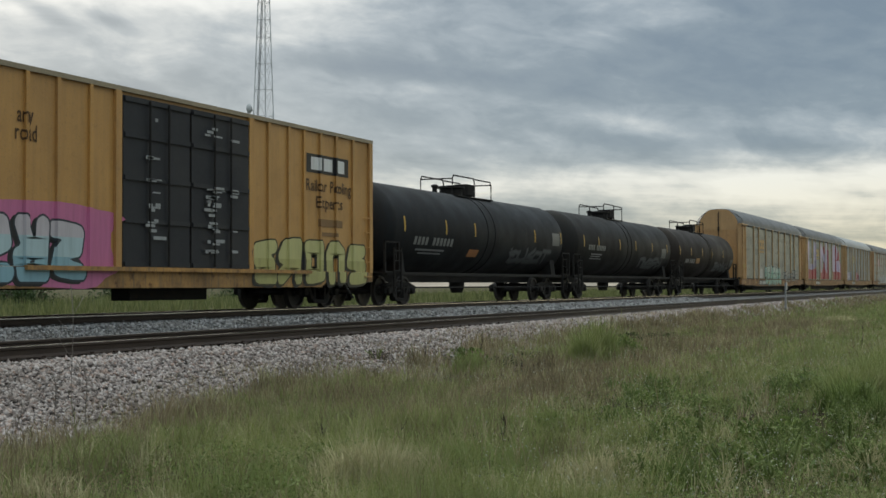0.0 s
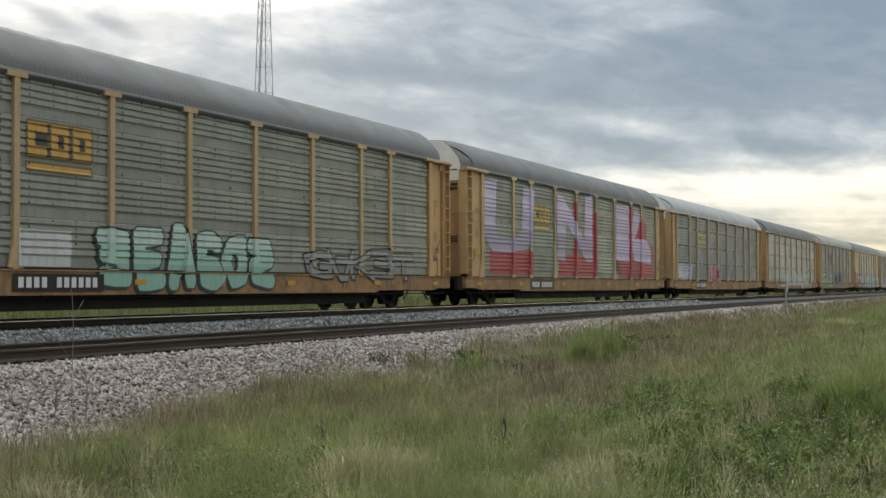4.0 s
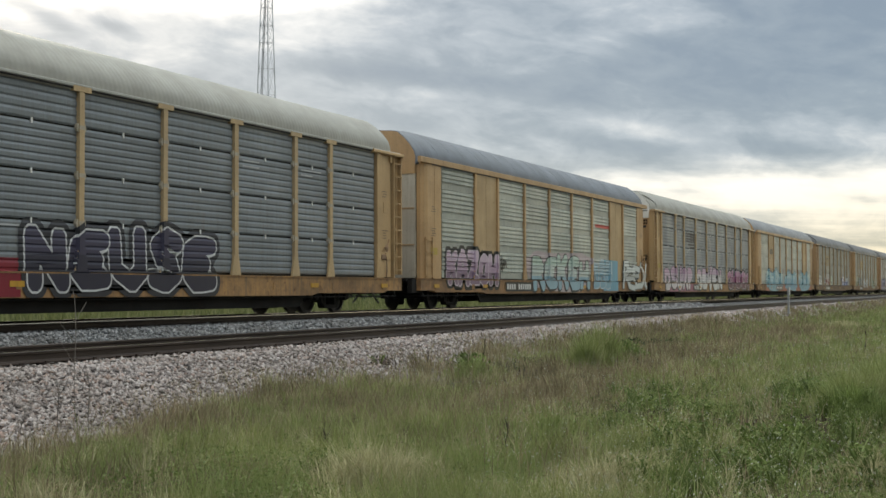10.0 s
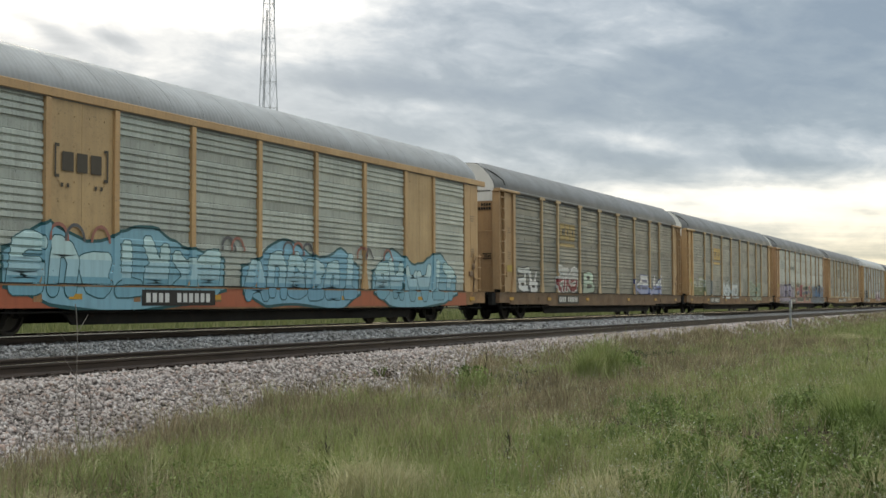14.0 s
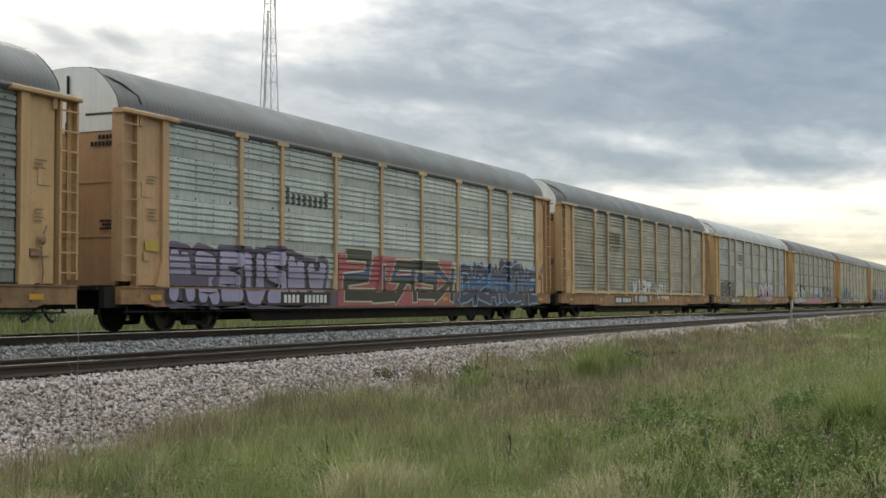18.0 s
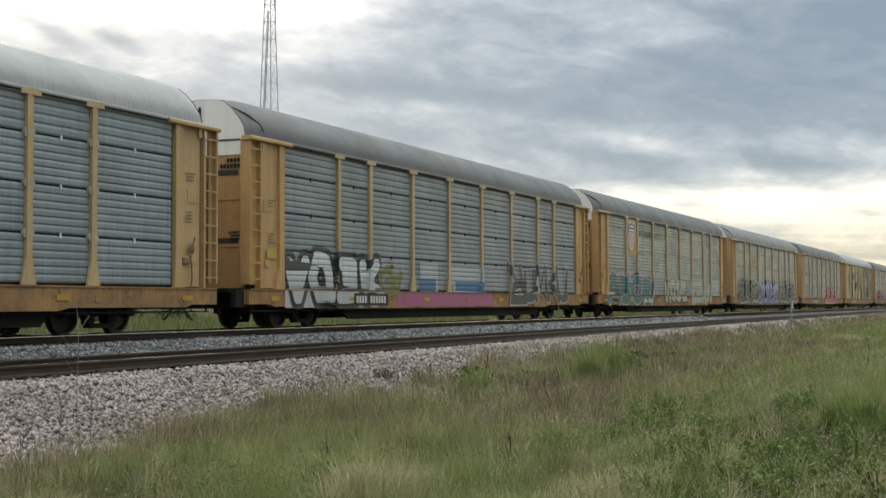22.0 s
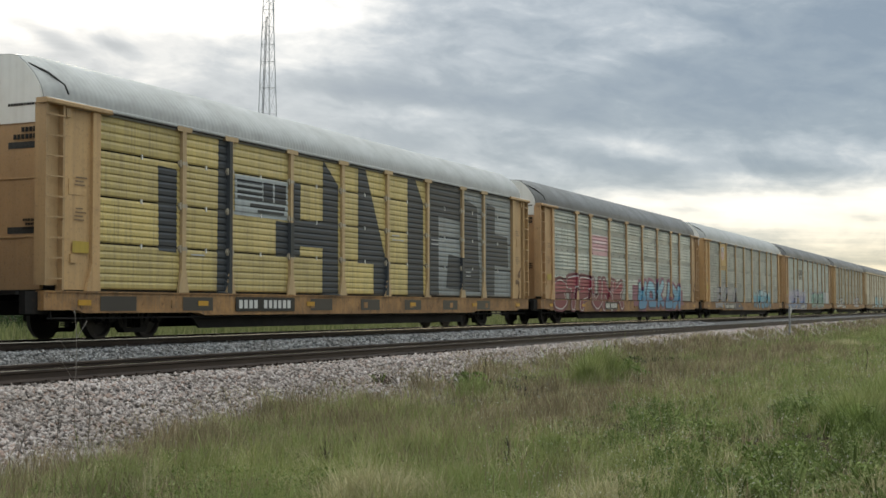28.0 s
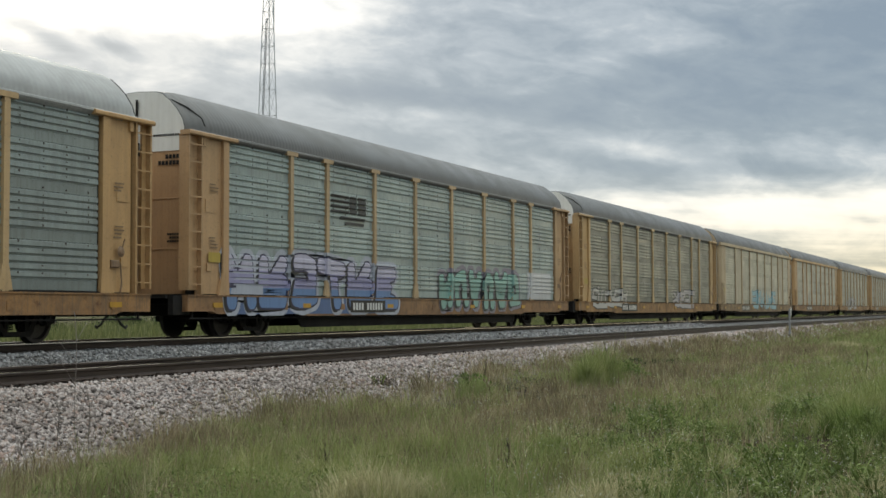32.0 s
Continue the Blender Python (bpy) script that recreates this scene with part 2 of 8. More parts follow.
def paint(name, rough=0.5):
    """Sprayed paint: the object's colour, thin and uneven, dusty."""
    n = Nodes(name, rough, 0.0, 0.25)
    big = n.noise(n.coords("Object", (1, 1, 1), True), 1.3, 4, 0.6, 0.3, 0.75)
    fine = n.noise(n.coords("Object", (9, 9, 0.8), True), 1.0, 4, 0.6, 0.45, 0.8)
    col = n.mix(n.times(big, 0.11), n.info("Color"), (0.12, 0.115, 0.105))
    col = n.mix(n.times(fine, 0.26), col, (0.045, 0.042, 0.038))
    return n.color(col)


M["spray"] = paint("sprayed_paint", 0.38)


def rail_steel():
    n = Nodes("brown_rail_steel", 0.55, 0.35)
    p = n.coords("Object", (0.4, 4, 4))
    a = n.noise(p, 3.0, 6, 0.65, 0.3, 0.7)
    n.bump(n.noise(n.coords(), 30.0, 4), 0.3, 0.004)
    return n.color(n.mix(a, (0.030, 0.021, 0.017), (0.060, 0.042, 0.033)))


def rail_head():
    n = Nodes("worn_rail_head", 0.09, 1.0)
    a = n.noise(n.coords("Object", (0.3, 20, 1)), 2.0, 4)
    return n.color(n.mix(a, (0.62, 0.60, 0.57), (0.74, 0.72, 0.69)))


def tie_wood():
    n = Nodes("creosoted_tie", 0.85)
    a = n.noise(n.coords("Object", (10, 1, 10), True), 2.5, 6, 0.65, 0.3, 0.7)
    n.bump(a, 0.6, 0.01)
    return n.color(n.mix(a, (0.035, 0.028, 0.023), (0.11, 0.095, 0.08)))


def stone_mat(name, stops, bed):
    n = Nodes(name, 0.85, 0.0, 0.25)
    p = n.coords("Object")
    f = n.noise(p, 60.0, 4, 0.6)
    col = n.ramp(n.noise(p, 26.0, 2, 0.5, 0.3, 0.7) if bed else n.island(), stops)
    col = n.mix(n.times(f, 0.30), col, (0.12, 0.11, 0.10))
    col = n.mix(n.times(n.noise(p, 0.55, 4, 0.6, 0.42, 0.75), 0.45), col, (0.13, 0.105, 0.085))
    n.bump(n.noise(p, 24.0 if bed else 70.0, 5, 0.6), 0.8 if bed else 0.4, 0.03 if bed else 0.006)
    return n.color(col)


LIGHT_STONES = [(0.0, (0.10, 0.085, 0.08)), (0.2, (0.24, 0.20, 0.185)), (0.45, (0.37, 0.32, 0.30)), (0.70, (0.43, 0.385, 0.365)), (0.84, (0.50, 0.46, 0.44)), (0.91, (0.36, 0.265, 0.225)), (1.0, (0.27, 0.185, 0.15))]
DARK_STONES = [(0.0, (0.09, 0.09, 0.092)), (0.35, (0.19, 0.195, 0.20)), (0.7, (0.28, 0.285, 0.29)), (1.0, (0.42, 0.42, 0.42))]
M["stones"] = stone_mat("pale_ballast_stone", LIGHT_STONES, False)
M["stonebed"] = stone_mat("pale_ballast_bed", [(p, tuple(0.6 * v for v in c)) for p, c in LIGHT_STONES], True)
M["greystones"] = stone_mat("grey_ballast_stone", DARK_STONES, False)
M["greybed"] = stone_mat("grey_ballast_bed", [(p, tuple(0.6 * v for v in c)) for p, c in DARK_STONES], True)
M["rail"], M["railhead"], M["tie"] = rail_steel(), rail_head(), tie_wood()


def soil():
    n = Nodes("meadow_soil", 0.95, 0.0, 0.1)
    p = n.coords("Object")
    a = n.noise(p, 0.35, 6, 0.6, 0.35, 0.65)
    b = n.noise(p, 9.0, 6, 0.7, 0.3, 0.7)
    col = n.mix(a, (0.06, 0.062, 0.022), (0.085, 0.068, 0.036))
    col = n.mix(n.times(b, 0.6), col, (0.035, 0.036, 0.014))
    n.bump(b, 0.9, 0.06)
    return n.color(col)


def blade_mat(name, stops, patch=None, rough=0.6):
    """Leaves and stalks: colour from stem to stem, with broad patches; a little light comes through."""
    n = Nodes(name, rough, 0.0, 0.25)
    col = n.ramp(n.island(), stops)
    lumps = n.noise(n.coords("Object", (1, 1, 0.3)), 1.5, 3, 0.6, 0.36, 0.64)
    col = n.mix(n.times(lumps, -0.55, 0.55), col, tuple(0.32 * v for v in stops[0][1]))
    if patch:
        col = n.mix(n.noise(n.coords("Object", (1, 1, 0.2)), 0.5, 5, 0.65, 0.40, 0.62), col, patch)
    mat = n.color(col)
    tr = n.nt.nodes.new("ShaderNodeBsdfTranslucent")
    n.nt.links.new(col, tr.inputs[0])
    ad = n.nt.nodes.new("ShaderNodeMixShader")
    ad.inputs[0].default_value = 0.3
    n.nt.links.new(n.bsdf.outputs[0], ad.inputs[1])
    n.nt.links.new(tr.outputs[0], ad.inputs[2])
    n.nt.links.new(ad.outputs[0], n.nt.nodes["Material Output"].inputs[0])
    return mat


M["soil"] = soil()
M["grass"] = blade_mat("meadow_grass", [(0.0, (0.18, 0.205, 0.058)), (0.35, (0.30, 0.325, 0.105)), (0.65, (0.385, 0.405, 0.17)), (0.85, (0.45, 0.43, 0.225)), (1.0, (0.55, 0.50, 0.31))], (0.20, 0.24, 0.082))
M["dry"] = blade_mat("dry_brown_grass", [(0.0, (0.15, 0.115, 0.066)), (0.35, (0.27, 0.212, 0.128)), (0.6, (0.38, 0.308, 0.185)), (0.8, (0.46, 0.39, 0.245)), (1.0, (0.23, 0.245, 0.105))])
M["straw"] = blade_mat("pale_straw", [(0.0, (0.30, 0.285, 0.135)), (0.6, (0.50, 0.455, 0.26)), (1.0, (0.62, 0.56, 0.35))])
M["leaf"] = blade_mat("weed_leaf", [(0.0, (0.10, 0.148, 0.036)), (0.6, (0.195, 0.255, 0.070)), (1.0, (0.34, 0.395, 0.155))])
M["flower"] = blade_mat("small_pale_flower", [(0.0, (0.45, 0.45, 0.36)), (1.0, (0.6, 0.6, 0.5))])
M["field"] = blade_mat("far_field_grass", [(0.0, (0.12, 0.14, 0.05)), (0.6, (0.21, 0.23, 0.085)), (1.0, (0.28, 0.28, 0.13))])
M["deadwood"] = blade_mat("grey_dry_stalk", [(0.0, (0.20, 0.18, 0.16)), (1.0, (0.34, 0.30, 0.26))])
M["stem"] = blade_mat("dead_stem", [(0.0, (0.035, 0.027, 0.02)), (1.0, (0.10, 0.075, 0.05))])
M["bush"] = blade_mat("bush_leaf", [(0.0, (0.025, 0.045, 0.014)), (0.7, (0.05, 0.085, 0.025)), (1.0, (0.085, 0.12, 0.035))])


# ---- building helpers ----
class Shape:
    """Collects vertices and faces of one mesh."""

    def __init__(self):
        self.v, self.f = [], []

    def add(self, verts, faces):
        b = len(self.v)
        self.v += [tuple(p) for p in verts]
        self.f += [tuple(b + i for i in q) for q in faces]
        return self

    def box(self, x0, x1, y0, y1, z0, z1, c=0.0):
        """A box; c chamfers its four long edges along x."""
        if c:
            pts = [(y0 + c, z0), (y1 - c, z0), (y1, z0 + c), (y1, z1 - c), (y1 - c, z1), (y0 + c, z1), (y0, z1 - c), (y0, z0 + c)]
            return self.prism(pts, x0, x1)
        return self.add([(x, y, z) for x in (x0, x1) for y in (y0, y1) for z in (z0, z1)],
                        [(0, 1, 3, 2), (4, 6, 7, 5), (0, 4, 5, 1), (2, 3, 7, 6), (0, 2, 6, 4), (1, 5, 7, 3)])

    def prism(self, yz, x0, x1, caps=True):
        """A profile in (y, z), counter-clockwise seen from +x, drawn along x."""
        n = len(yz)
        vs = [(x0, y, z) for y, z in yz] + [(x1, y, z) for y, z in yz]
        fs = [(i, (i + 1) % n, n + (i + 1) % n, n + i) for i in range(n)]
        fs = [q[::-1] for q in fs]
        if caps:
            fs += [tuple(range(n)), tuple(range(2 * n - 1, n - 1, -1))]
        return self.add(vs, fs)

    def plate(self, xz, y0, y1):
        """A polygon in (x, z) with a thickness along y."""
        n = len(xz)
        vs = [(x, y0, z) for x, z in xz] + [(x, y1, z) for x, z in xz]
        return self.add(vs, [(i, (i + 1) % n, n + (i + 1) % n, n + i) for i in range(n)] + [tuple(range(n))[::-1], tuple(range(n, 2 * n))])

    def tube(self, pts, r, n=6):
        pts = [Vector(p) for p in pts]
        rings = []
        for i, p in enumerate(pts):
            a, b = pts[max(i - 1, 0)], pts[min(i + 1, len(pts) - 1)]
            q = (b - a).to_track_quat("Z", "Y")
            rings.append([p + q @ Vector((r * math.cos(2 * math.pi * k / n), r * math.sin(2 * math.pi * k / n), 0)) for k in range(n)])
        vs = [v for ring in rings for v in ring]
        fs = [(i * n + k, i * n + (k + 1) % n, (i + 1) * n + (k + 1) % n, (i + 1) * n + k) for i in range(len(pts) - 1) for k in range(n)]
        fs += [tuple(range(n))[::-1], tuple(range(len(vs) - n, len(vs)))]
        return self.add(vs, fs)

    def lathe(self, rows, n=16, axis="y"):
        """Rows of (along, radius) turned about y or x."""
        vs = []
        for a, r in rows:
            for k in range(n):
                s, c = r * math.sin(2 * math.pi * k / n), r * math.cos(2 * math.pi * k / n)
                vs.append((s, a, c) if axis == "y" else (a, s, c))
        fs = [(i * n + k, i * n + (k + 1) % n, (i + 1) * n + (k + 1) % n, (i + 1) * n + k) for i in range(len(rows) - 1) for k in range(n)]
        fs += [tuple(range(n))[::-1], tuple(range(len(vs) - n, len(vs)))]
        return self.add(vs, fs)

    def mesh(self, name, mat, smooth=False):
        me = bpy.data.meshes.new(name)
        me.from_pydata(self.v, [], self.f)
        bm = bmesh.new()
        bm.from_mesh(me)
        bmesh.ops.recalc_face_normals(bm, faces=bm.faces)
        bm.to_mesh(me)
        bm.free()
        if smooth:
            me.shade_smooth()
            me.set_sharp_from_angle(angle=radians(38))
        me.materials.append(mat)
        return me


MESHES = {}


def shared(key, build, mat, smooth=False):
    if key not in MESHES:
        MESHES[key] = build().mesh(key if isinstance(key, str) else str(key[0]), mat, smooth)
    return MESHES[key]


def part(name, me, parent, at=(0, 0, 0), color=None, label="", turn=None):
    """One mesh object under a thing or a part."""
    ob = new(name, me)
    ob.parent = parent
    ob.location = at
    if turn:
        ob.rotation_euler = turn
    if color:
        ob.color = (*color, 1)
    if label:
        ob["label"] = label
    return ob


def thing(name, label, category, at=(0, 0, 0), group="", kind="", me=None):
    ob = new(name, me)
    ob.location = at
    return tagged(ob, label, category, group, kind)


def bulk(name, verts, faces, mat, label, category, kind="stuff"):
    me = bpy.data.meshes.new(name)
    verts, faces = np.asarray(verts, np.float32), np.asarray(faces, np.int32)
    k = faces.shape[1]
    me.vertices.add(len(verts))
    me.vertices.foreach_set("co", verts.ravel())
    me.loops.add(faces.size)
    me.loops.foreach_set("vertex_index", faces.ravel())
    me.polygons.add(len(faces))
    me.polygons.foreach_set("loop_start", np.arange(0, faces.size, k, dtype=np.int32))
    me.update(calc_edges=True)
    me.validate()
    me.materials.append(mat)
    return tagged(new(name, me), label, category, kind=kind)


# ---- ground, ballast and rails ----
def smooth_noise(x, y, s, seed):
    """Cheap rolling noise for numpy arrays, about -1 to 1."""
    r = np.random.RandomState(seed)
    out = 0
    for k in range(6):
        a, p, f = r.uniform(0, 2 * np.pi), r.uniform(0, 2 * np.pi), s * r.uniform(0.6, 1.8)
        out = out + np.sin((x * np.cos(a) + y * np.sin(a)) * f + p)
    return out / 3.2


GROUND_Y = [-3000, 9.0, 10.35, 12.15, 12.65, 15.35, 16.95, 21.2, 23.0, 26.4, 3000]
GROUND_Z = [-1.10, -1.10, -1.06, -0.50, -0.46, -0.46, -0.20, -0.20, -0.95, -1.10, -1.10]


def ground_z(x, y):
    x, y = np.asarray(x, float), np.asarray(y, float)
    z = np.interp(y, GROUND_Y, GROUND_Z)
    soft = np.clip((10.5 - y) / 2, 0, 1) + np.clip((y - 23) / 3, 0, 1)
    near = np.exp(-(x ** 2 + y ** 2) / 150.0 ** 2)
    return z + soft * near * (0.06 * smooth_noise(x, y, 0.5, 5) + 0.03 * smooth_noise(x, y, 2.2, 6))


def build_ground():
    def steps(a, b, fine):
        out, s, p = [], fine, a
        while p < b:
            out.append(p)
            s *= 1.13
            p += s
        return out + [b]
    xs = [-p for p in steps(0.8, 3000, 0.8)][::-1] + list(np.arange(0, 60, 0.5)) + steps(60, 3000, 0.6)
    ys = [-p for p in steps(3, 3000, 0.6)][::-1] + list(np.arange(-2.6, 28, 0.4)) + steps(28.2, 3000, 0.6)
    gx, gy = np.meshgrid(xs, ys, indexing="ij")
    gz = ground_z(gx, gy) - np.where((gy > 9.6) & (gy < 23.1), 0.12, 0)
    nx, ny = gx.shape
    idx = np.arange(nx * ny).reshape(nx, ny)
    faces = np.stack([idx[:-1, :-1], idx[1:, :-1], idx[1:, 1:], idx[:-1, 1:]], -1).reshape(-1, 4)
    bulk("ground", np.stack([gx, gy, gz], -1).reshape(-1, 3), faces, M["soil"], "flat grassy meadow soil beside the railway", "ground", "structure")

    def bed(name, y_rows, mat, label, x0=-60.0, x1=900.0):
        xs = np.concatenate([np.arange(x0, 60, 0.5), np.geomspace(60, x1, 60)])
        gx, gy = np.meshgrid(xs, y_rows, indexing="ij")
        gz = ground_z(gx, gy) + 0.012 * smooth_noise(gx, gy, 9.0, 9)
        gz[:, 0] -= 0.12
        gz[:, -1] -= 0.12
        n0, n1 = gx.shape
        idx = np.arange(n0 * n1).reshape(n0, n1)
        f = np.stack([idx[:-1, :-1], idx[1:, :-1], idx[1:, 1:], idx[:-1, 1:]], -1).reshape(-1, 4)
        return bulk(name, np.stack([gx, gy, gz], -1).reshape(-1, 3), f, mat, label, "ballast", "structure")
    bed("ballast_bed_siding", [9.9, 10.3, 10.7, 11.1, 11.5, 11.9, 12.1, 12.6, 13.2, 13.8, 14.4, 14.9], M["stonebed"], "pale pinkish crushed-stone shoulder of the near track")
    bed("ballast_bed_main", [14.9, 15.35, 15.8, 16.3, 16.95, 17.5, 18.3, 19.07, 19.8, 20.4, 21.2, 21.8, 22.4, 23.0], M["greybed"], "grey crushed-stone bed of the main track")


def build_stones():
    base = np.array([(1, 0, 0), (-1, 0, 0), (0, 1, 0), (0, -1, 0), (0, 0, 1), (0, 0, -1)], float)
    tri = np.array([(0, 2, 4), (2, 1, 4), (1, 3, 4), (3, 0, 4), (2, 0, 5), (1, 2, 5), (3, 1, 5), (0, 3, 5)])

    def scatter(name, n, x0, x1, y0, y1, mat, label, seed, edge=None, size=(0.017, 0.046), slope=1.6):
        r = np.random.RandomState(seed)
        x = x0 + (x1 - x0) * r.rand(n) ** slope
        y = r.uniform(y0, y1, n)
        keep = np.ones(n, bool) if edge is None else edge(x, y, r)
        x, y = x[keep], y[keep]
        n = len(x)
        s = r.uniform(*size, n)[:, None] * r.uniform(0.55, 1.35, (n, 3)) * np.array([1.1, 1.1, 0.8]) * (1 + np.clip(x - 22, 0, 60) / 45.0)[:, None]
        v = base[None] * s[:, None, :] + r.normal(0, 0.25, (n, 6, 3)) * s[:, None, :] * 0.8
        a = r.uniform(0, 2 * np.pi, n)
        b = r.uniform(-0.6, 0.6, n)
        vx = v[..., 0] * np.cos(a)[:, None] - v[..., 1] * np.sin(a)[:, None]
        vy = v[..., 0] * np.sin(a)[:, None] + v[..., 1] * np.cos(a)[:, None]
        vz = v[..., 2] * np.cos(b)[:, None] + vx * np.sin(b)[:, None]
        z = ground_z(x, y) + 0.4 * s.min(1) + np.abs(r.normal(0, 0.008, n))
        pts = np.stack([vx + x[:, None], vy + y[:, None], vz + z[:, None]], -1).reshape(-1, 3)
        f = (tri[None] + 6 * np.arange(n)[:, None, None]).reshape(-1, 3)
        bulk(name, pts, f, mat, label, "ballast")

    def shoulder(x, y, r):
        lim = grass_line(x) + 0.35 * r.normal(0, 1, len(x))
        return y > lim - 0.3
    scatter("ballast_stones", 70000, 8.5, 60, 9.7, 12.9, M["stones"], "loose pale pinkish-grey ballast stones on the shoulder", 11, shoulder, slope=1.7)
    scatter("ballast_stones", 6000, 60, 170, 10.6, 12.9, M["stones"], "loose pale pinkish-grey ballast stones on the shoulder", 12, None, (0.03, 0.05))
    scatter("ballast_stones", 9000, 9, 50, 13.05, 14.7, M["greystones"], "dark stones between the rails of the near track", 13)
    scatter("ballast_stones", 30000, 12, 75, 14.7, 18.3, M["greystones"], "bluish-grey ballast stones between the two tracks", 14)
    scatter("ballast_stones", 7000, 14, 60, 18.4, 21.4, M["greystones"], "bluish-grey ballast stones under the main track", 15)


def grass_line(x):
    """How far towards the rails the meadow has grown."""
    return np.interp(x, [0, 9, 13, 16, 20, 26, 36, 50, 90, 200], [8.6, 9.0, 9.9, 10.6, 10.6, 11.2, 11.6, 11.8, 12.1, 12.3]) + 0.25 * smooth_noise(x, x * 0, 1.7, 21)


def rail_profile(z):
    """Foot, web and head of a rail whose head's top is at z."""
    half = [(0.0, -0.172), (0.07, -0.172), (0.07, -0.160), (0.02, -0.140), (0.009, -0.125), (0.009, -0.052), (0.034, -0.040), (0.036, -0.010), (0.028, 0.0)]
    right = [(y, z + a) for y, a in half[1:]]
    return right + [(-y, a) for y, a in right[::-1]]


def build_track(name, y, z, label, x0, x1, worn=False):
    root = thing(name, label, "track", (0, y, 0), kind="structure")
    for side in (-0.755, 0.755):
        s = Shape()
        s.prism(rail_profile(z), -60, 900)
        r = part("rail", s.mesh("rail", M["rail"]), root, (0, side, 0), label="rusty brown steel rail")
        h = Shape()
        if worn:
            h.prism([(-0.0385, z - 0.014), (-0.037, z - 0.004), (-0.029, z + 0.004), (0.029, z + 0.004), (0.037, z - 0.004), (0.0385, z - 0.014)][::-1], -60, 900)
        else:
            h.box(-60, 900, -0.026, 0.026, z - 0.004, z + 0.003)
        part("rail_head", h.mesh("rail_head", M["railhead"]), r, label="worn bright running surface")

    def tie():
        return Shape().box(-0.115, 0.115, -1.28, 1.28, -0.18, 0.0)
    me = shared("tie", tie, M["tie"])
    plate = shared("tie_plate", lambda: Shape().box(-0.09, 0.09, -0.17, 0.17, 0, 0.02).box(-0.03, 0.03, -0.11, -0.08, 0.02, 0.05).box(-0.03, 0.03, 0.08, 0.11, 0.02, 0.05), M["rail"])
    rr = random.Random(int(y * 10))
    x = x0
    while x < x1:
        t = part("tie", me, root, (x, rr.uniform(-0.03, 0.03), z - 0.192 + rr.uniform(-0.012, 0.004)), turn=(0, 0, rr.uniform(-0.02, 0.02)))
        if x < 34:
            for s in (-0.755, 0.755):
                part("tie_plate", plate, t, (0, s, 0))
        x += 0.53
    return root


build_ground()
build_stones()
build_track("siding_track", 13.83, -0.228, "near siding track of rusty rails on half-buried wooden ties", 4, 95)
build_track("main_track", TRAIN_Y, 0.0, "main track under the freight train", 10, 95, True)


# ---- running gear ----
def wheelset_shape():
    s = Shape()
    for sgn in (-1, 1):
        prof = [(0.670, 0.0), (0.670, 0.09), (0.690, 0.13), (0.700, 0.33), (0.675, 0.38), (0.668, 0.487), (0.690, 0.487), (0.700, 0.463), (0.800, 0.455), (0.805, 0.39), (0.745, 0.36), (0.735, 0.14), (0.80, 0.11), (0.80, 0.0)]
        s.lathe([(sgn * a, max(r, 0.001)) for a, r in prof], 20)
    s.lathe([(-1.0, 0.07), (-0.8, 0.085), (-0.66, 0.095), (0, 0.08), (0.66, 0.095), (0.8, 0.085), (1.0, 0.07)], 10)
    for k in range(3):
        a = 2 * math.pi * k / 3
        for y in (-0.995, 0.995):
            s.box(0.045 * math.sin(a) - 0.012, 0.045 * math.sin(a) + 0.012, y - 0.03, y + 0.03, 0.045 * math.cos(a) - 0.012, 0.045 * math.cos(a) + 0.012)
    return s


def side_frame_shape():
    s = Shape()
    y0, y1 = -0.07, 0.07
    s.plate([(-1.10, 0.60), (-0.62, 0.72), (0.62, 0.72), (1.10, 0.60), (1.10, 0.52), (0.60, 0.60), (-0.60, 0.60), (-1.10, 0.52)], y0, y1)
    for k in (-1, 1):
        s.plate([(k * 1.12, 0.62), (k * 0.98, 0.62), (k * 0.98, 0.38), (k * 1.12, 0.38)], y0, y1)
        s.plate([(k * 0.74, 0.64), (k * 0.64, 0.64), (k * 0.62, 0.38), (k * 0.74, 0.38)], y0, y1)
        s.plate([(k * 0.66, 0.58), (k * 0.54, 0.60), (k * 0.30, 0.24), (k * 0.44, 0.20)], y0, y1)
        s.plate([(k * 0.34, 0.66), (k * 0.24, 0.66), (k * 0.24, 0.22), (k * 0.34, 0.22)], y0, y1)
        s.lathe([(-0.14, 0.04), (-0.13, 0.10), (0.05, 0.12), (0.05, 0.02)], 12)
        for i in range(len(s.v) - 48, len(s.v)):
            s.v[i] = (s.v[i][0] + k * 0.86, s.v[i][1], s.v[i][2] + 0.457)
    s.plate([(-0.46, 0.26), (-0.36, 0.14), (0.36, 0.14), (0.46, 0.26), (0.30, 0.24), (-0.30, 0.24)], y0 - 0.03, y1 + 0.03)
    for x in (-0.13, 0.13):
        for i in range(5):
            s.tube([(x - 0.055, -0.05, 0.27 + 0.045 * i), (x, 0.03, 0.28 + 0.045 * i), (x + 0.055, -0.05, 0.292 + 0.045 * i)], 0.014, 4)
    s.box(-0.24, 0.24, -0.05, 0.1, 0.54, 0.62)
    return s


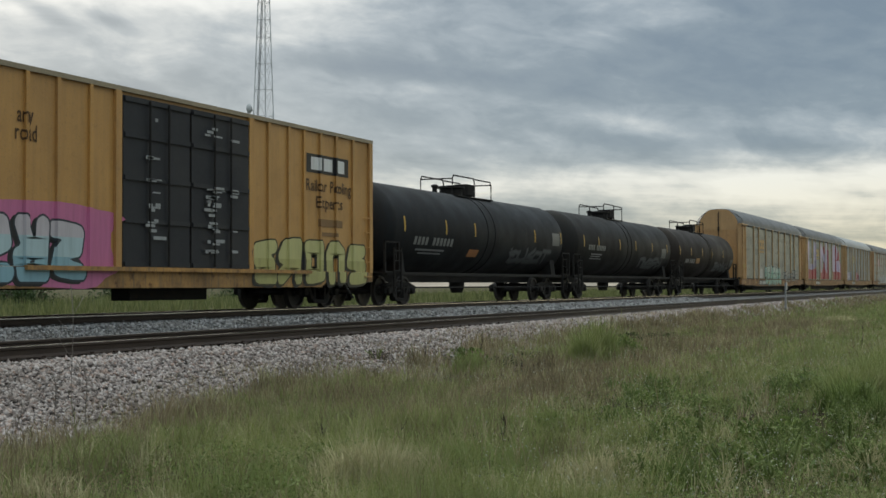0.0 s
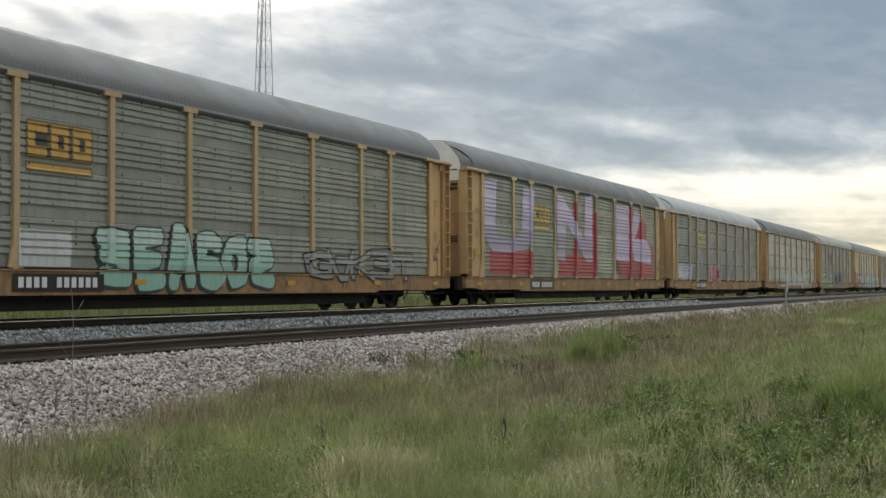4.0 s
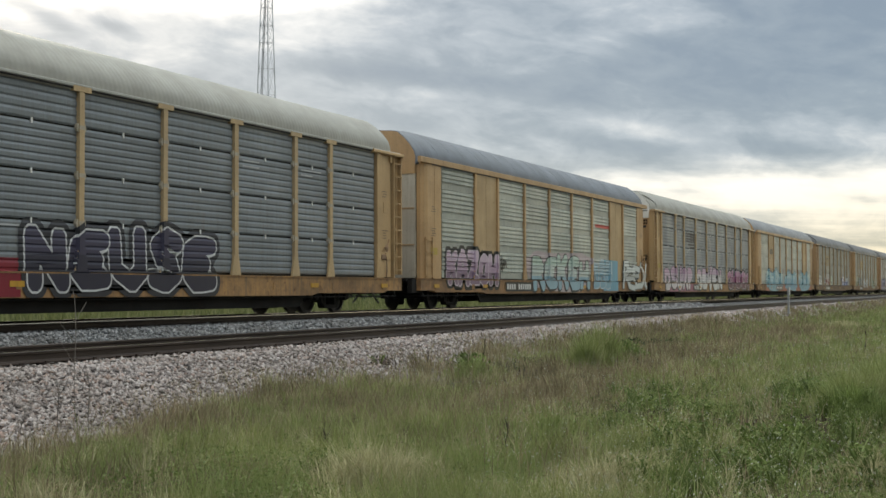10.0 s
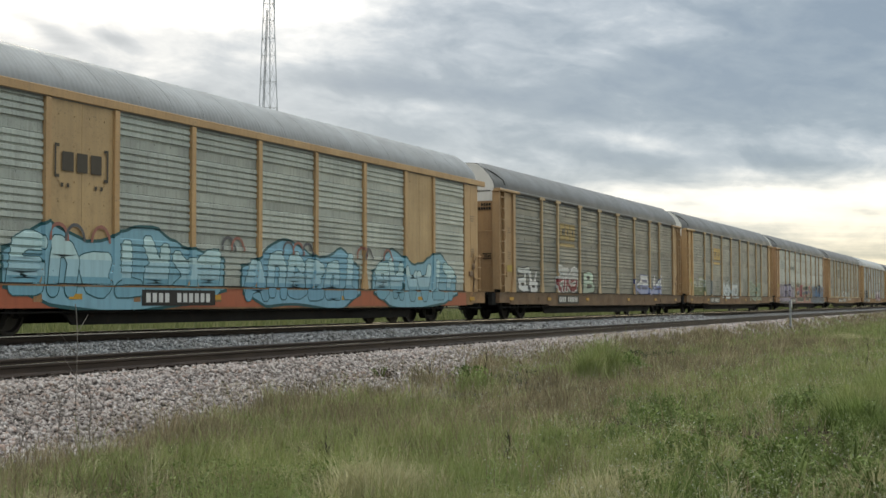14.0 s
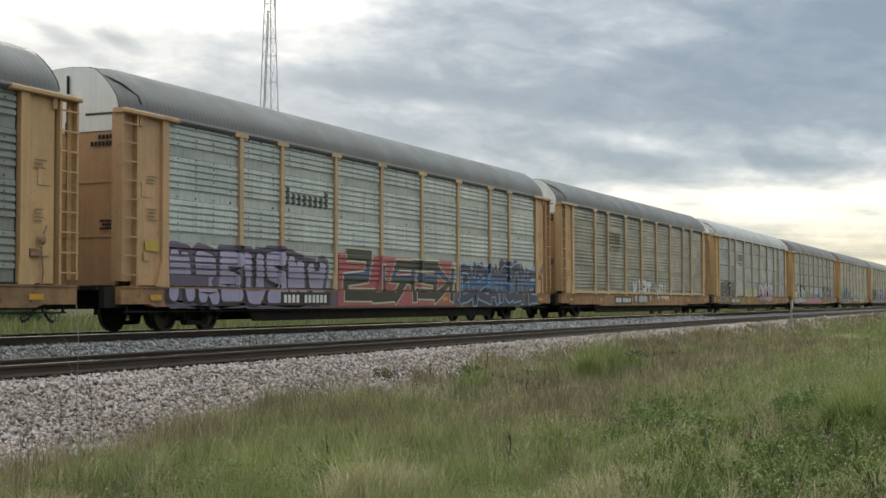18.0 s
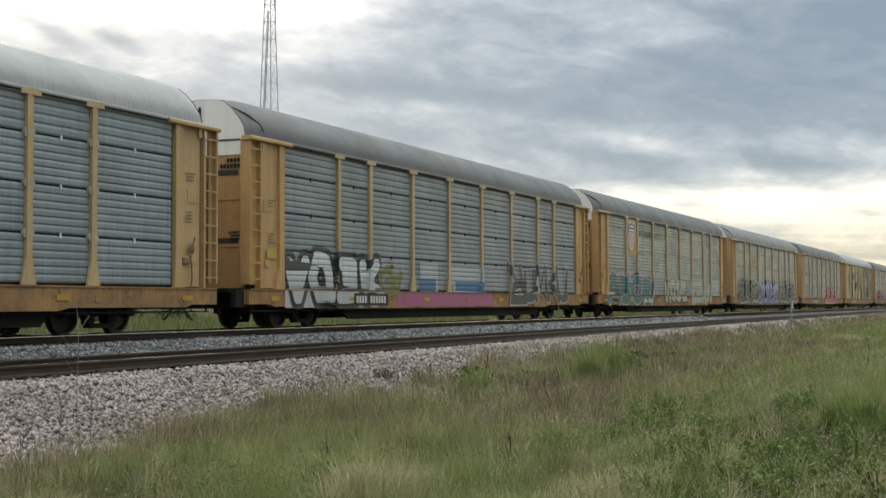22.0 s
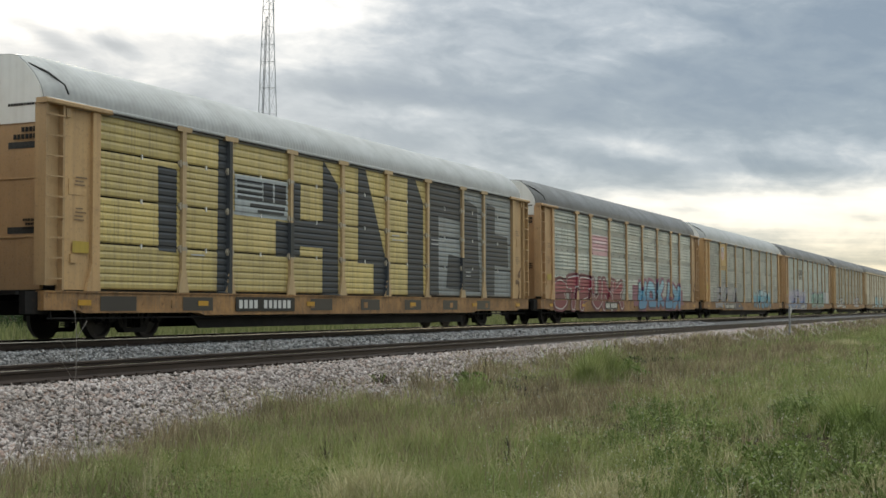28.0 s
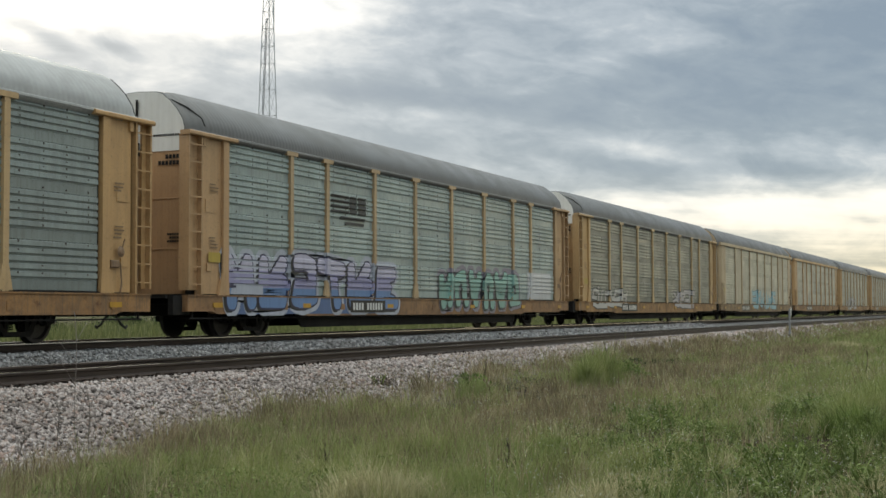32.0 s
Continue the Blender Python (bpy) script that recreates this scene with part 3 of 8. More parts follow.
def truck(parent, x, wheels):
    bolster = shared("bolster", lambda: Shape().prism([(-1.05, 0.54), (1.05, 0.54), (1.05, 0.60), (0.5, 0.70), (-0.5, 0.70), (-1.05, 0.60)], -0.2, 0.2).box(-0.12, 0.12, -0.7, -0.6, 0.3, 0.56), M["black"])
    t = part("truck", bolster, parent, (x, 0, 0), label="oily cast-steel truck with two axles")
    frame_me = shared("side_frame", side_frame_shape, M["black"])
    part("side_frame", frame_me, t, (0, -0.99, 0))
    part("side_frame", frame_me, t, (0, 0.99, 0), turn=(0, 0, math.pi))
    wme = shared("wheelset", wheelset_shape, M["wheel"], True)
    for k in (-1, 1):
        w = part("wheelset", wme, t, (0.86 * k, 0, 0.457), label="pair of steel wheels on an axle")
        wheels[k].append(w)
    return t


WHEELS = {-1: [], 1: []}


def coupler(parent, x):
    def make():
        s = Shape()
        s.box(-0.75, 0.0, -0.09, 0.09, -0.10, 0.10, 0.02)
        s.plate([(0.0, -0.16), (0.22, -0.18), (0.30, -0.05), (0.30, 0.12), (0.10, 0.17), (0.0, 0.15)], -0.19, 0.05)
        s.plate([(0.05, -0.12), (0.34, -0.12), (0.36, 0.10), (0.10, 0.12)], 0.07, 0.18)
        s.box(0.08, 0.20, -0.05, 0.10, -0.28, 0.26)
        return s
    me = shared("coupler", make, M["black"])
    part("coupler", me, parent, (x, 0, 0.86), turn=(0, 0, math.pi if x < 0 else 0))

    def hose():
        return Shape().tube([(0, 0, 0.0), (0.03, -0.1, -0.22), (0.12, -0.16, -0.38), (0.30, -0.14, -0.46), (0.46, -0.05, -0.42)], 0.028, 6)
    part("air_hose", shared("air_hose", hose, M["rubber"], True), parent, (x - (0.1 if x > 0 else -0.1), -0.38 if x > 0 else 0.38, 0.72), turn=(0, 0, math.pi if x < 0 else 0))


# ---- painted lettering and graffiti ----
GLYPHS = {}


def glyph(ch, fat):
    """Outline of a letter of the built-in font, one unit high, thickened by fat."""
    key = (ch, fat)
    if key not in GLYPHS:
        cu = bpy.data.curves.new("letter", "FONT")
        cu.body, cu.offset, cu.resolution_u, cu.fill_mode = ch, fat, 2, "FRONT"
        ob = bpy.data.objects.new("letter", cu)
        me = bpy.data.meshes.new_from_object(ob)
        v = np.array([p.co[:2] for p in me.vertices]) if len(me.vertices) else np.zeros((0, 2))
        f = [tuple(p.vertices) for p in me.polygons]
        bpy.data.meshes.remove(me)
        bpy.data.objects.remove(ob)
        bpy.data.curves.remove(cu)
        GLYPHS[key] = (v, f)
    return GLYPHS[key]


def word(text, x0, x1, z0, z1, fat, rng, wobble=1.0):
    """Letters squeezed side by side into a box; the same seed lays every layer alike."""
    vs, fs = [], []
    n = len(text)
    if not wobble:
        # printed lettering: each letter keeps its own width
        at, spans = 0.0, []
        for ch in text:
            g = glyph(ch, 0.0)[0]
            ln = (g[:, 0].max() - g[:, 0].min()) if len(g) else 0.3
            spans.append((at, ln))
            at += ln + 0.10
        k = (x1 - x0) / (at - 0.10)
        for ch, (a, ln) in zip(text, spans):
            v, f = glyph(ch, fat)
            if len(v):
                lo = glyph(ch, 0.0)[0].min(0)
                b = len(vs)
                vs += [(x0 + k * (a + p[0] - lo[0]), z0 + (z1 - z0) * (p[1] + 0.0) / 0.72) for p in v]
                fs += [tuple(b + i for i in q) for q in f]
        return vs, fs
    w = (x1 - x0) / n
    for i, ch in enumerate(text):
        ang, lift, wide, tall, lean = rng.uniform(-0.04, 0.04) * wobble, rng.uniform(-0.03, 0.04) * wobble, rng.uniform(0.96, 1.04), rng.uniform(0.94, 1.06), rng.uniform(-0.10, 0.10) * wobble
        if ch == " ":
            continue
        v0, _ = glyph(ch, 0.0)
        v, f = glyph(ch, fat)
        if not len(v):
            continue
        lo, hi = v0.min(0), v0.max(0)
        u = (v - (lo + hi) / 2) / np.maximum(hi - lo, 0.25)
        if wobble:
            u = u + wobble * np.stack([0.028 * np.sin(6.0 * u[:, 1] + 1.7 * i + lean * 40), 0.05 * np.sin(4.0 * u[:, 0] + 2.3 * i + ang * 60)], -1)
            u[:, 1] += wobble * 0.10 * np.abs(u[:, 0]) * np.sign(u[:, 1]) * (u[:, 0] * lean > 0)
        px, pz = u[:, 0] * w * 0.90 * wide, u[:, 1] * (z1 - z0) * 0.92 * tall
        px = px + lean * pz
        qx, qz = px * math.cos(ang) - pz * math.sin(ang), px * math.sin(ang) + pz * math.cos(ang)
        b = len(vs)
        vs += list(zip(qx + x0 + (i + 0.5) * w, qz + (z0 + z1) / 2 + lift * (z1 - z0)))
        fs += [tuple(b + k for k in q) for q in f]
    return vs, fs


# bent strokes that make up one sprayed form, across and up
FORMS = [[[(-.36, 0), (-.38, 1), (.30, .98), (.38, .62), (-.25, .50)], [(-.05, .5), (.42, 0)]],
         [[(.40, .88), (.05, 1), (-.36, .9), (-.40, .12), (.05, 0), (.40, .12), (.38, .46), (.02, .44)]],
         [[(-.42, 0), (-.32, 1), (.02, .42), (.34, 1), (.42, 0)]],
         [[(.38, 1), (-.36, .93), (-.36, .58), (.36, .46), (.36, .06), (-.42, 0)]],
         [[(.42, .98), (-.38, 1), (-.36, 0), (.42, .05)], [(-.34, .52), (.28, .56)]],
         [[(-.30, .06), (-.40, .5), (-.30, .95), (.30, .97), (.40, .5), (.30, .04), (-.30, .06)]],
         [[(-.42, 0), (-.05, 1), (.08, 1), (.42, 0)], [(-.2, .34), (.24, .34)]],
         [[(-.38, 0), (-.36, 1)], [(.42, 1), (-.28, .5), (.44, 0)]],
         [[(-.42, 1), (.44, .97)], [(.02, .97), (-.04, 0)]],
         [[(-.38, 1), (-.36, .2), (-.1, 0), (.25, .02), (.36, .25), (.38, 1)]]]


def ribbon(pts, half):
    """A bent stroke of even width: mitred quads along its line."""
    n = len(pts)
    left, right = [], []
    for i, (x, z) in enumerate(pts):
        ax, az = pts[max(i - 1, 0)]
        bx, bz = pts[min(i + 1, n - 1)]
        d0 = Vector((x - ax, z - az)).normalized() if i else None
        d1 = Vector((bx - x, bz - z)).normalized() if i < n - 1 else None
        d0, d1 = d0 or d1, d1 or d0
        t = d0 + d1
        t = t.normalized() if t.length > 0.2 else d1
        k = half / max(0.62, t.dot(d1))
        ex, ez = (0.0, 0.0) if 0 < i < n - 1 else ((-d1.x * half * 0.8, -d1.y * half * 0.8) if i == 0 else (d0.x * half * 0.8, d0.y * half * 0.8))
        left.append((x + ex - t.y * k, z + ez + t.x * k))
        right.append((x + ex + t.y * k, z + ez - t.x * k))
    vs = left + right
    return vs, [(i, i + 1, n + i + 1, n + i) for i in range(n - 1)]


def wild(x0, x1, z0, z1, grow, rng, cells=6, wave=0.0):
    """Sprayed letter-like forms side by side under an uneven line; also each face's layer."""
    vs, fs, lift = [], [], []
    w, h = (x1 - x0) / cells, z1 - z0
    ph, amp = rng.uniform(0, 6.28), wave or rng.uniform(0.05, 0.11)
    last = -1
    for c in range(cells):
        kind = rng.randrange(len(FORMS))
        kind = (kind + 3) % len(FORMS) if kind == last else kind
        last = kind
        cx, tall, lean, foot = x0 + (c + 0.5) * w, rng.uniform(0.84, 1.0), rng.uniform(-0.14, 0.14), rng.uniform(0.0, 0.07)
        fat = min(rng.uniform(0.088, 0.112) * h, 0.17 * w)
        over, up = rng.choice((-1, 1)), rng.random() < 0.6
        for k, line in enumerate(FORMS[kind]):
            pts = []
            for u, v in line:
                u, v = over * u + rng.uniform(-0.12, 0.12), (1 - v if up else v) + rng.uniform(-0.08, 0.08)
                z = z0 + fat + h * foot + (h * (tall - foot) - 2 * fat) * min(max(v, 0), 1)
                pts.append((cx + w * 1.16 * u + lean * (z - z0), z + h * amp * math.sin(ph + 2.3 * cx / h) * v))
            v, f = ribbon(pts, fat + grow)
            b = len(vs)
            vs += v
            fs += [tuple(b + q for q in face) for face in f]
            lift += [0.0003 * k + 0.0007 * (c % 2)] * len(f)
        # a barb that juts from the form
        if rng.random() < 0.55:
            a, b0 = rng.choice((-0.42, 0.42)), len(vs)
            zt = z0 + h * rng.choice((0.12, 0.9))
            g = grow * 1.2
            sx = math.copysign(1, a)
            vs += [(cx + w * a - sx * g, zt - 0.10 * h - g), (cx + w * a + sx * (0.20 * h + 2 * g), zt), (cx + w * a - sx * g, zt + 0.10 * h + g)]
            fs.append((b0, b0 + 1, b0 + 2))
            lift.append(0.0018)
    return vs, fs, lift


# strokes of round, fat letters, across and up
ROUND = {"A": [[(0, 0), (.12, .7), (.45, 1), (.8, .75), (.95, 0)], [(.15, .38), (.85, .38)]],
         "B": [[(.1, 0), (.1, 1), (.65, .98), (.78, .75), (.6, .55), (.15, .52)], [(.6, .52), (.9, .3), (.7, .02), (.1, 0)]],
         "C": [[(.95, .8), (.6, 1), (.2, .85), (.05, .5), (.2, .12), (.6, 0), (.95, .2)]],
         "D": [[(.1, 0), (.1, 1), (.6, .97), (.9, .7), (.92, .3), (.6, .02), (.1, 0)]],
         "E": [[(.95, .95), (.4, 1), (.08, .8), (.05, .25), (.35, 0), (.95, .06)], [(.1, .5), (.75, .52)]],
         "F": [[(.1, 0), (.1, .97), (.95, 1)], [(.1, .52), (.75, .55)]],
         "H": [[(.1, 0), (.08, 1)], [(.9, 0), (.88, 1)], [(.1, .48), (.9, .52)]],
         "K": [[(.12, 0), (.1, 1)], [(.9, 1), (.2, .5), (.6, .5), (.92, 0)]],
         "N": [[(.08, 0), (.1, 1), (.9, 0), (.92, 1)]],
         "O": [[(.5, 1), (.15, .85), (.05, .5), (.15, .15), (.5, 0), (.85, .15), (.95, .5), (.85, .85), (.5, 1)]],
         "P": [[(.1, 0), (.1, 1), (.65, .98), (.92, .75), (.65, .48), (.12, .45)]],
         "R": [[(.1, 0), (.1, 1), (.65, .98), (.88, .75), (.6, .5), (.14, .48)], [(.55, .48), (.95, 0)]],
         "S": [[(.92, .88), (.5, 1), (.12, .8), (.3, .55), (.75, .45), (.9, .2), (.5, 0), (.06, .12)]],
         "T": [[(.02, .97), (.98, 1)], [(.5, .97), (.48, 0)]],
         "U": [[(.08, 1), (.1, .25), (.5, 0), (.9, .25), (.92, 1)]],
         "V": [[(.04, 1), (.5, 0), (.96, 1)]],
         "W": [[(.02, 1), (.25, 0), (.5, .7), (.75, 0), (.98, 1)]],
         "Z": [[(.06, .95), (.92, 1), (.1, .03), (.95, 0)]]}


def swept(lines, reach, step=0.045):
    """The patch within reach of some lines, as strips one above another that never overlap."""
    pts = np.array([p for line in lines for p in line])
    (xa, za), (xb, zb) = pts.min(0) - reach - 0.02, pts.max(0) + reach + 0.02
    nz, nx = max(3, int((zb - za) / step)), max(4, int((xb - xa) / 0.025))
    gz, gx = np.linspace(za, zb, nz + 1)[:, None], np.linspace(xa, xb, nx + 1)[None, :]
    d = np.full((nz + 1, nx + 1), 9.0)
    for line in lines:
        for (ax, az), (bx, bz) in zip(line[:-1], line[1:]):
            ux, uz = bx - ax, bz - az
            k = np.clip(((gx - ax) * ux + (gz - az) * uz) / max(ux * ux + uz * uz, 1e-6), 0, 1)
            d = np.minimum(d, np.hypot(gx - ax - k * ux, gz - az - k * uz))
    f = reach - d
    runs = []
    for j in range(nz + 1):
        row, at = [], np.flatnonzero(np.diff((f[j] > 0).astype(int)))
        cut = [float(gx[0, i] + (gx[0, i + 1] - gx[0, i]) * f[j, i] / (f[j, i] - f[j, i + 1])) for i in at]
        runs.append(list(zip(cut[::2], cut[1::2])))
    vs, fs = [], []
    for j in range(nz):
        for a0, a1 in runs[j]:
            for b0, b1 in runs[j + 1]:
                if a0 < b1 and b0 < a1:
                    k = len(vs)
                    vs += [(a0, gz[j, 0]), (a1, gz[j, 0]), (b1, gz[j + 1, 0]), (b0, gz[j + 1, 0])]
                    fs.append((k, k + 1, k + 2, k + 3))
    return vs, fs


def fat_letters(text, x0, x1, z0, z1, rng, wave=0.0):
    """Stroke lines of round letters side by side, or of letter-like forms where text is a number."""
    n = int(text) if text.isdigit() else len(text)
    w, h = (x1 - x0) / n, z1 - z0
    fat = min(0.135 * h, 0.17 * w)
    ph, out = rng.uniform(0, 6.28), []
    for c in range(n):
        lean, drop, wide = rng.uniform(-0.10, 0.10), rng.uniform(0.0, 0.06) * h, rng.uniform(0.94, 1.06)
        tall = 1.0 - (0.0 if wave else 0.22) * abs((c + 0.5) / n - 0.5) - rng.uniform(0, 0.08)
        if text.isdigit():
            over, up = rng.choice((-1, 1)), rng.random() < 0.6
            lines = [[(0.5 + over * u + rng.uniform(-0.1, 0.1), (1 - v if up else v) + rng.uniform(-0.07, 0.07)) for u, v in line] for line in rng.choice(FORMS)]
        else:
            lines = [[(u + rng.uniform(-0.03, 0.03), v + rng.uniform(-0.03, 0.03)) for u, v in line] for line in ROUND[text[c]]]
        pts = []
        for line in lines:
            row = []
            for u, v in line:
                v = min(max(v, 0.0), 1.0)
                x = x0 + c * w + fat * 0.75 + (w - 1.5 * fat) * (0.5 + (u - 0.5) * wide)
                z = z0 + fat + drop + (h * tall - 2 * fat - drop) * v
                row.append((x + lean * (z - z0 - h / 2), z + h * (wave or 0.03) * math.sin(ph + 2.3 * x / h) * v))
            pts.append(row)
        out.append(pts)
    return out, fat


def lay_paint(name, vs, fs, parent, surface, lift, color, label="", mat=None, zlim=(0.5, 4.68), xlim=(-13.5, 13.5), layers=None, clip=None):
    """Folds a flat drawing in (x, z) onto a car side: surface gives the cuts and the depth."""
    if not fs:
        return None
    bm = bmesh.new()
    layer = [0.0] * len(vs)
    if layers:
        for i, q in enumerate(fs):
            for k in q:
                layer[k] = layers[i]
    bv = [bm.verts.new((min(max(x, xlim[0]), xlim[1]), layer[k], min(max(z, zlim[0]), zlim[1]))) for k, (x, z) in enumerate(vs)]
    for q in fs:
        if not q:
            continue
        try:
            bm.faces.new([bv[i] for i in q])
        except ValueError:
            pass
    bmesh.ops.remove_doubles(bm, verts=bm.verts[:], dist=1e-5)
    xs, zs = [v[0] for v in vs], [v[1] for v in vs]
    for x in surface["x"]:
        if min(xs) < x < max(xs):
            bmesh.ops.bisect_plane(bm, geom=bm.verts[:] + bm.edges[:] + bm.faces[:], plane_co=(x, 0, 0), plane_no=(1, 0, 0))
    for z in surface["z"]:
        if min(zs) < z < max(zs):
            bmesh.ops.bisect_plane(bm, geom=bm.verts[:] + bm.edges[:] + bm.faces[:], plane_co=(0, 0, z), plane_no=(0, 0, 1))
    if clip:
        for z, up in ((clip[0], False), (clip[1], True)):
            bmesh.ops.bisect_plane(bm, geom=bm.verts[:] + bm.edges[:] + bm.faces[:], plane_co=(0, 0, z), plane_no=(0, 0, 1), clear_inner=not up, clear_outer=up)
        if not bm.faces:
            bm.free()
            return None
    bmesh.ops.triangulate(bm, faces=bm.faces[:])
    deep = surface["y"]
    for v in bm.verts:
        v.co.y = deep(v.co.x, v.co.z) - lift - v.co.y
    bmesh.ops.delete(bm, geom=[v for v in bm.verts if not v.link_faces], context="VERTS")
    for f in bm.faces:
        if f.normal.y > 0:
            f.normal_flip()
    me = bpy.data.meshes.new(name)
    bm.to_mesh(me)
    bm.free()
    me.materials.append(mat or M["spray"])
    return part(name, me, parent, color=color, label=label)


def rects(boxes):
    vs, fs = [], []
    for x0, x1, z0, z1 in boxes:
        b = len(vs)
        vs += [(x0, z0), (x1, z0), (x1, z1), (x0, z1)]
        fs.append((b, b + 1, b + 2, b + 3))
    return vs, fs


def blotch(x0, x1, z0, z1, rng):
    """A ragged sprayed patch."""
    cx, cz = (x0 + x1) / 2, (z0 + z1) / 2
    pts = []
    ph, n = rng.uniform(0, 6.28), 40
    for i in range(n):
        a = 2 * math.pi * i / n
        k = 0.98 + 0.07 * math.sin(3 * a + ph) + 0.05 * math.sin(7 * a + 2 * ph)
        c, s = math.cos(a), math.sin(a)
        pts.append((cx + (x1 - x0) / 2 * k * math.copysign(abs(c) ** 0.5, c), cz + (z1 - z0) / 2 * k * math.copysign(abs(s) ** 0.5, s)))
    return pts, [tuple(range(n))]


def cloud(x0, x1, z0, z1, rng, wave, grow):
    """The patch behind sprayed forms: its top rolls with them, its foot sags."""
    h = z1 - z0
    ph, amp = rng.uniform(0, 6.28), wave or 0.08
    n = max(8, int((x1 - x0) / 0.22))
    top, foot = [], []
    for i in range(n + 1):
        x = x0 + (x1 - x0) * i / n
        e = min(1.0, 4.0 * min(i, n - i) / n + 0.35)
        if not wave:
            jag = rng.uniform(0.70, 1.04) if i % 3 else rng.uniform(0.92, 1.10)
            top.append((x, z0 + h * 0.3 + (h * jag - h * 0.3) * e + grow))
            foot.append((x, z0 + h * 0.25 - h * 0.25 * e - grow))
            continue
        top.append((x, z0 + h * 0.45 + (h * 0.55 + h * amp * math.sin(ph + 2.3 * x / h) + rng.uniform(-0.03, 0.03)) * e + grow))
        foot.append((x, z0 + h * 0.45 - (h * 0.45 - h * 0.4 * amp * math.sin(ph + 1.4 * x / h)) * e - grow))
    top[0], top[-1] = (x0 - grow, top[0][1]), (x1 + grow, top[-1][1])
    foot[0], foot[-1] = (x0 - grow, foot[0][1]), (x1 + grow, foot[-1][1])
    v = top + foot
    return v, [(i, i + 1, n + 2 + i, n + 1 + i) for i in range(n)]


def bands(z0, z1, n):
    """Heights between which each of n colours lies, from the foot up."""
    cuts = [z0 - 1.0] + [z0 + (z1 - z0) * (0.12 + 0.8 * i / n) for i in range(1, n)] + [z1 + 1.0]
    return list(zip(cuts[:-1], cuts[1:]))


def paint_art(parent, surface, art, seed):
    for j, (style, text, x0, x1, z0, z1, fill, line, back) in enumerate(art):
        s0 = seed * 101 + j * 7
        up = 0.0035 * j
        if style == "word":
            h = z1 - z0
            if back:
                v, f = blotch(x0 - 0.15, x1 + 0.15, z0 - 0.08, z1 + 0.12, random.Random(s0 + 3))
                lay_paint("graffiti_cloud", v, f, parent, surface, 0.004 + up, back)
                if line and sum(line) < sum(back):
                    cx, cz = (x0 + x1) / 2, (z0 + z1) / 2
                    rim = [(cx + (p[0] - cx) * (1 + 0.08 / (x1 - x0)) , cz + (p[1] - cz) * 1.06) for p in v]
                    lay_paint("graffiti_outline", rim, f, parent, surface, 0.0030 + up, line)
            if len(text) > 8:
                v, f = word(text, x0, x1, z0, z1, 0.0, random.Random(s0), 0.0)
                lay_paint("slogan", v, f, parent, surface, 0.016 + up, fill, "small dark painted slogan")
                continue
            fills = fill if isinstance(fill, list) else [tuple(v * 0.74 for v in fill), fill, tuple(min(0.72, v * 1.1 + 0.02) for v in fill)]
            for i in range(len(text)):
                one = " " * i + text[i] + " " * (len(text) - i - 1)
                if line:
                    v, f = word(one, x0, x1, z0, z1, 0.075, random.Random(s0))
                    lay_paint("graffiti_outline", v, f, parent, surface, 0.008 + 0.0003 * i + up, line)
                v, f = word(one, x0, x1, z0, z1, 0.028, random.Random(s0))
                for q, (za, zb) in enumerate(bands(z0, z1, len(fills))):
                    ob = lay_paint("graffiti_letter", v, f, parent, surface, 0.0105 + 0.0003 * i + up, fills[q], clip=(za, zb))
                    if ob:
                        ob["kind"] = "stuff"
        elif style == "fat":
            # round letters: a patch behind, a thick shade to one side, rim and banded fill
            text, _, wave = text.partition("/")
            letters, fat = fat_letters(text, x0, x1, z0, z1, random.Random(s0), float(wave or 0))
            shade = (0.02, 0.02, 0.022)
            if back and wave:
                v, f = cloud(x0, x1, z0, z1, random.Random(s0), float(wave), 0.16)
                lay_paint("graffiti_outline", v, f, parent, surface, 0.0030 + up, line)
                v, f = cloud(x0, x1, z0, z1, random.Random(s0), float(wave), 0.09)
                lay_paint("graffiti_cloud", v, f, parent, surface, 0.005 + up, back)
            elif back:
                v, f = swept([one for pts in letters for one in pts], fat + 0.17, 0.06)
                lay_paint("graffiti_cloud", v, f, parent, surface, 0.004 + up, back)
            if sum(line) < 0.6 and not wave:
                v, f = swept([[(x - 0.11, z - 0.05) for x, z in one] for pts in letters for one in pts], fat + 0.03)
                lay_paint("graffiti_shadow", v, f, parent, surface, 0.0065 + up, shade)
            for i, pts in enumerate(letters):
                lift = 0.009 + 0.0035 * (i % 2) + up
                v, f = swept(pts, fat + (0.025 if wave else 0.042))
                lay_paint("graffiti_outline", v, f, parent, surface, lift, line)
                v, f = swept(pts, fat)
                for q, (za, zb) in enumerate(bands(z0, z1, len(fill))):
                    ob = lay_paint("graffiti_letter", v, f, parent, surface, lift + 0.0018, fill[q], clip=(za, zb))
                    if ob:
                        ob["kind"] = "stuff"
        elif style == "wild":
            text, _, wave = text.partition("/")
            cells, wave = max(2, int(text)), float(wave or 0)
            if back:
                v, f = cloud(x0, x1, z0, z1, random.Random(s0), wave, 0.07)
                lay_paint("graffiti_cloud", v, f, parent, surface, 0.004 + up, back)
                if line and (wave or sum(line) < sum(back)):
                    v, f = cloud(x0, x1, z0, z1, random.Random(s0), wave, 0.14)
                    lay_paint("graffiti_outline", v, f, parent, surface, 0.0030 + up, line)
            v, f, deep = wild(x0, x1, z0, z1, 0.046 if not wave else 0.035, random.Random(s0), cells, wave)
            lay_paint("graffiti_outline", v, f, parent, surface, 0.008 + up, line, layers=deep)["kind"] = "stuff"
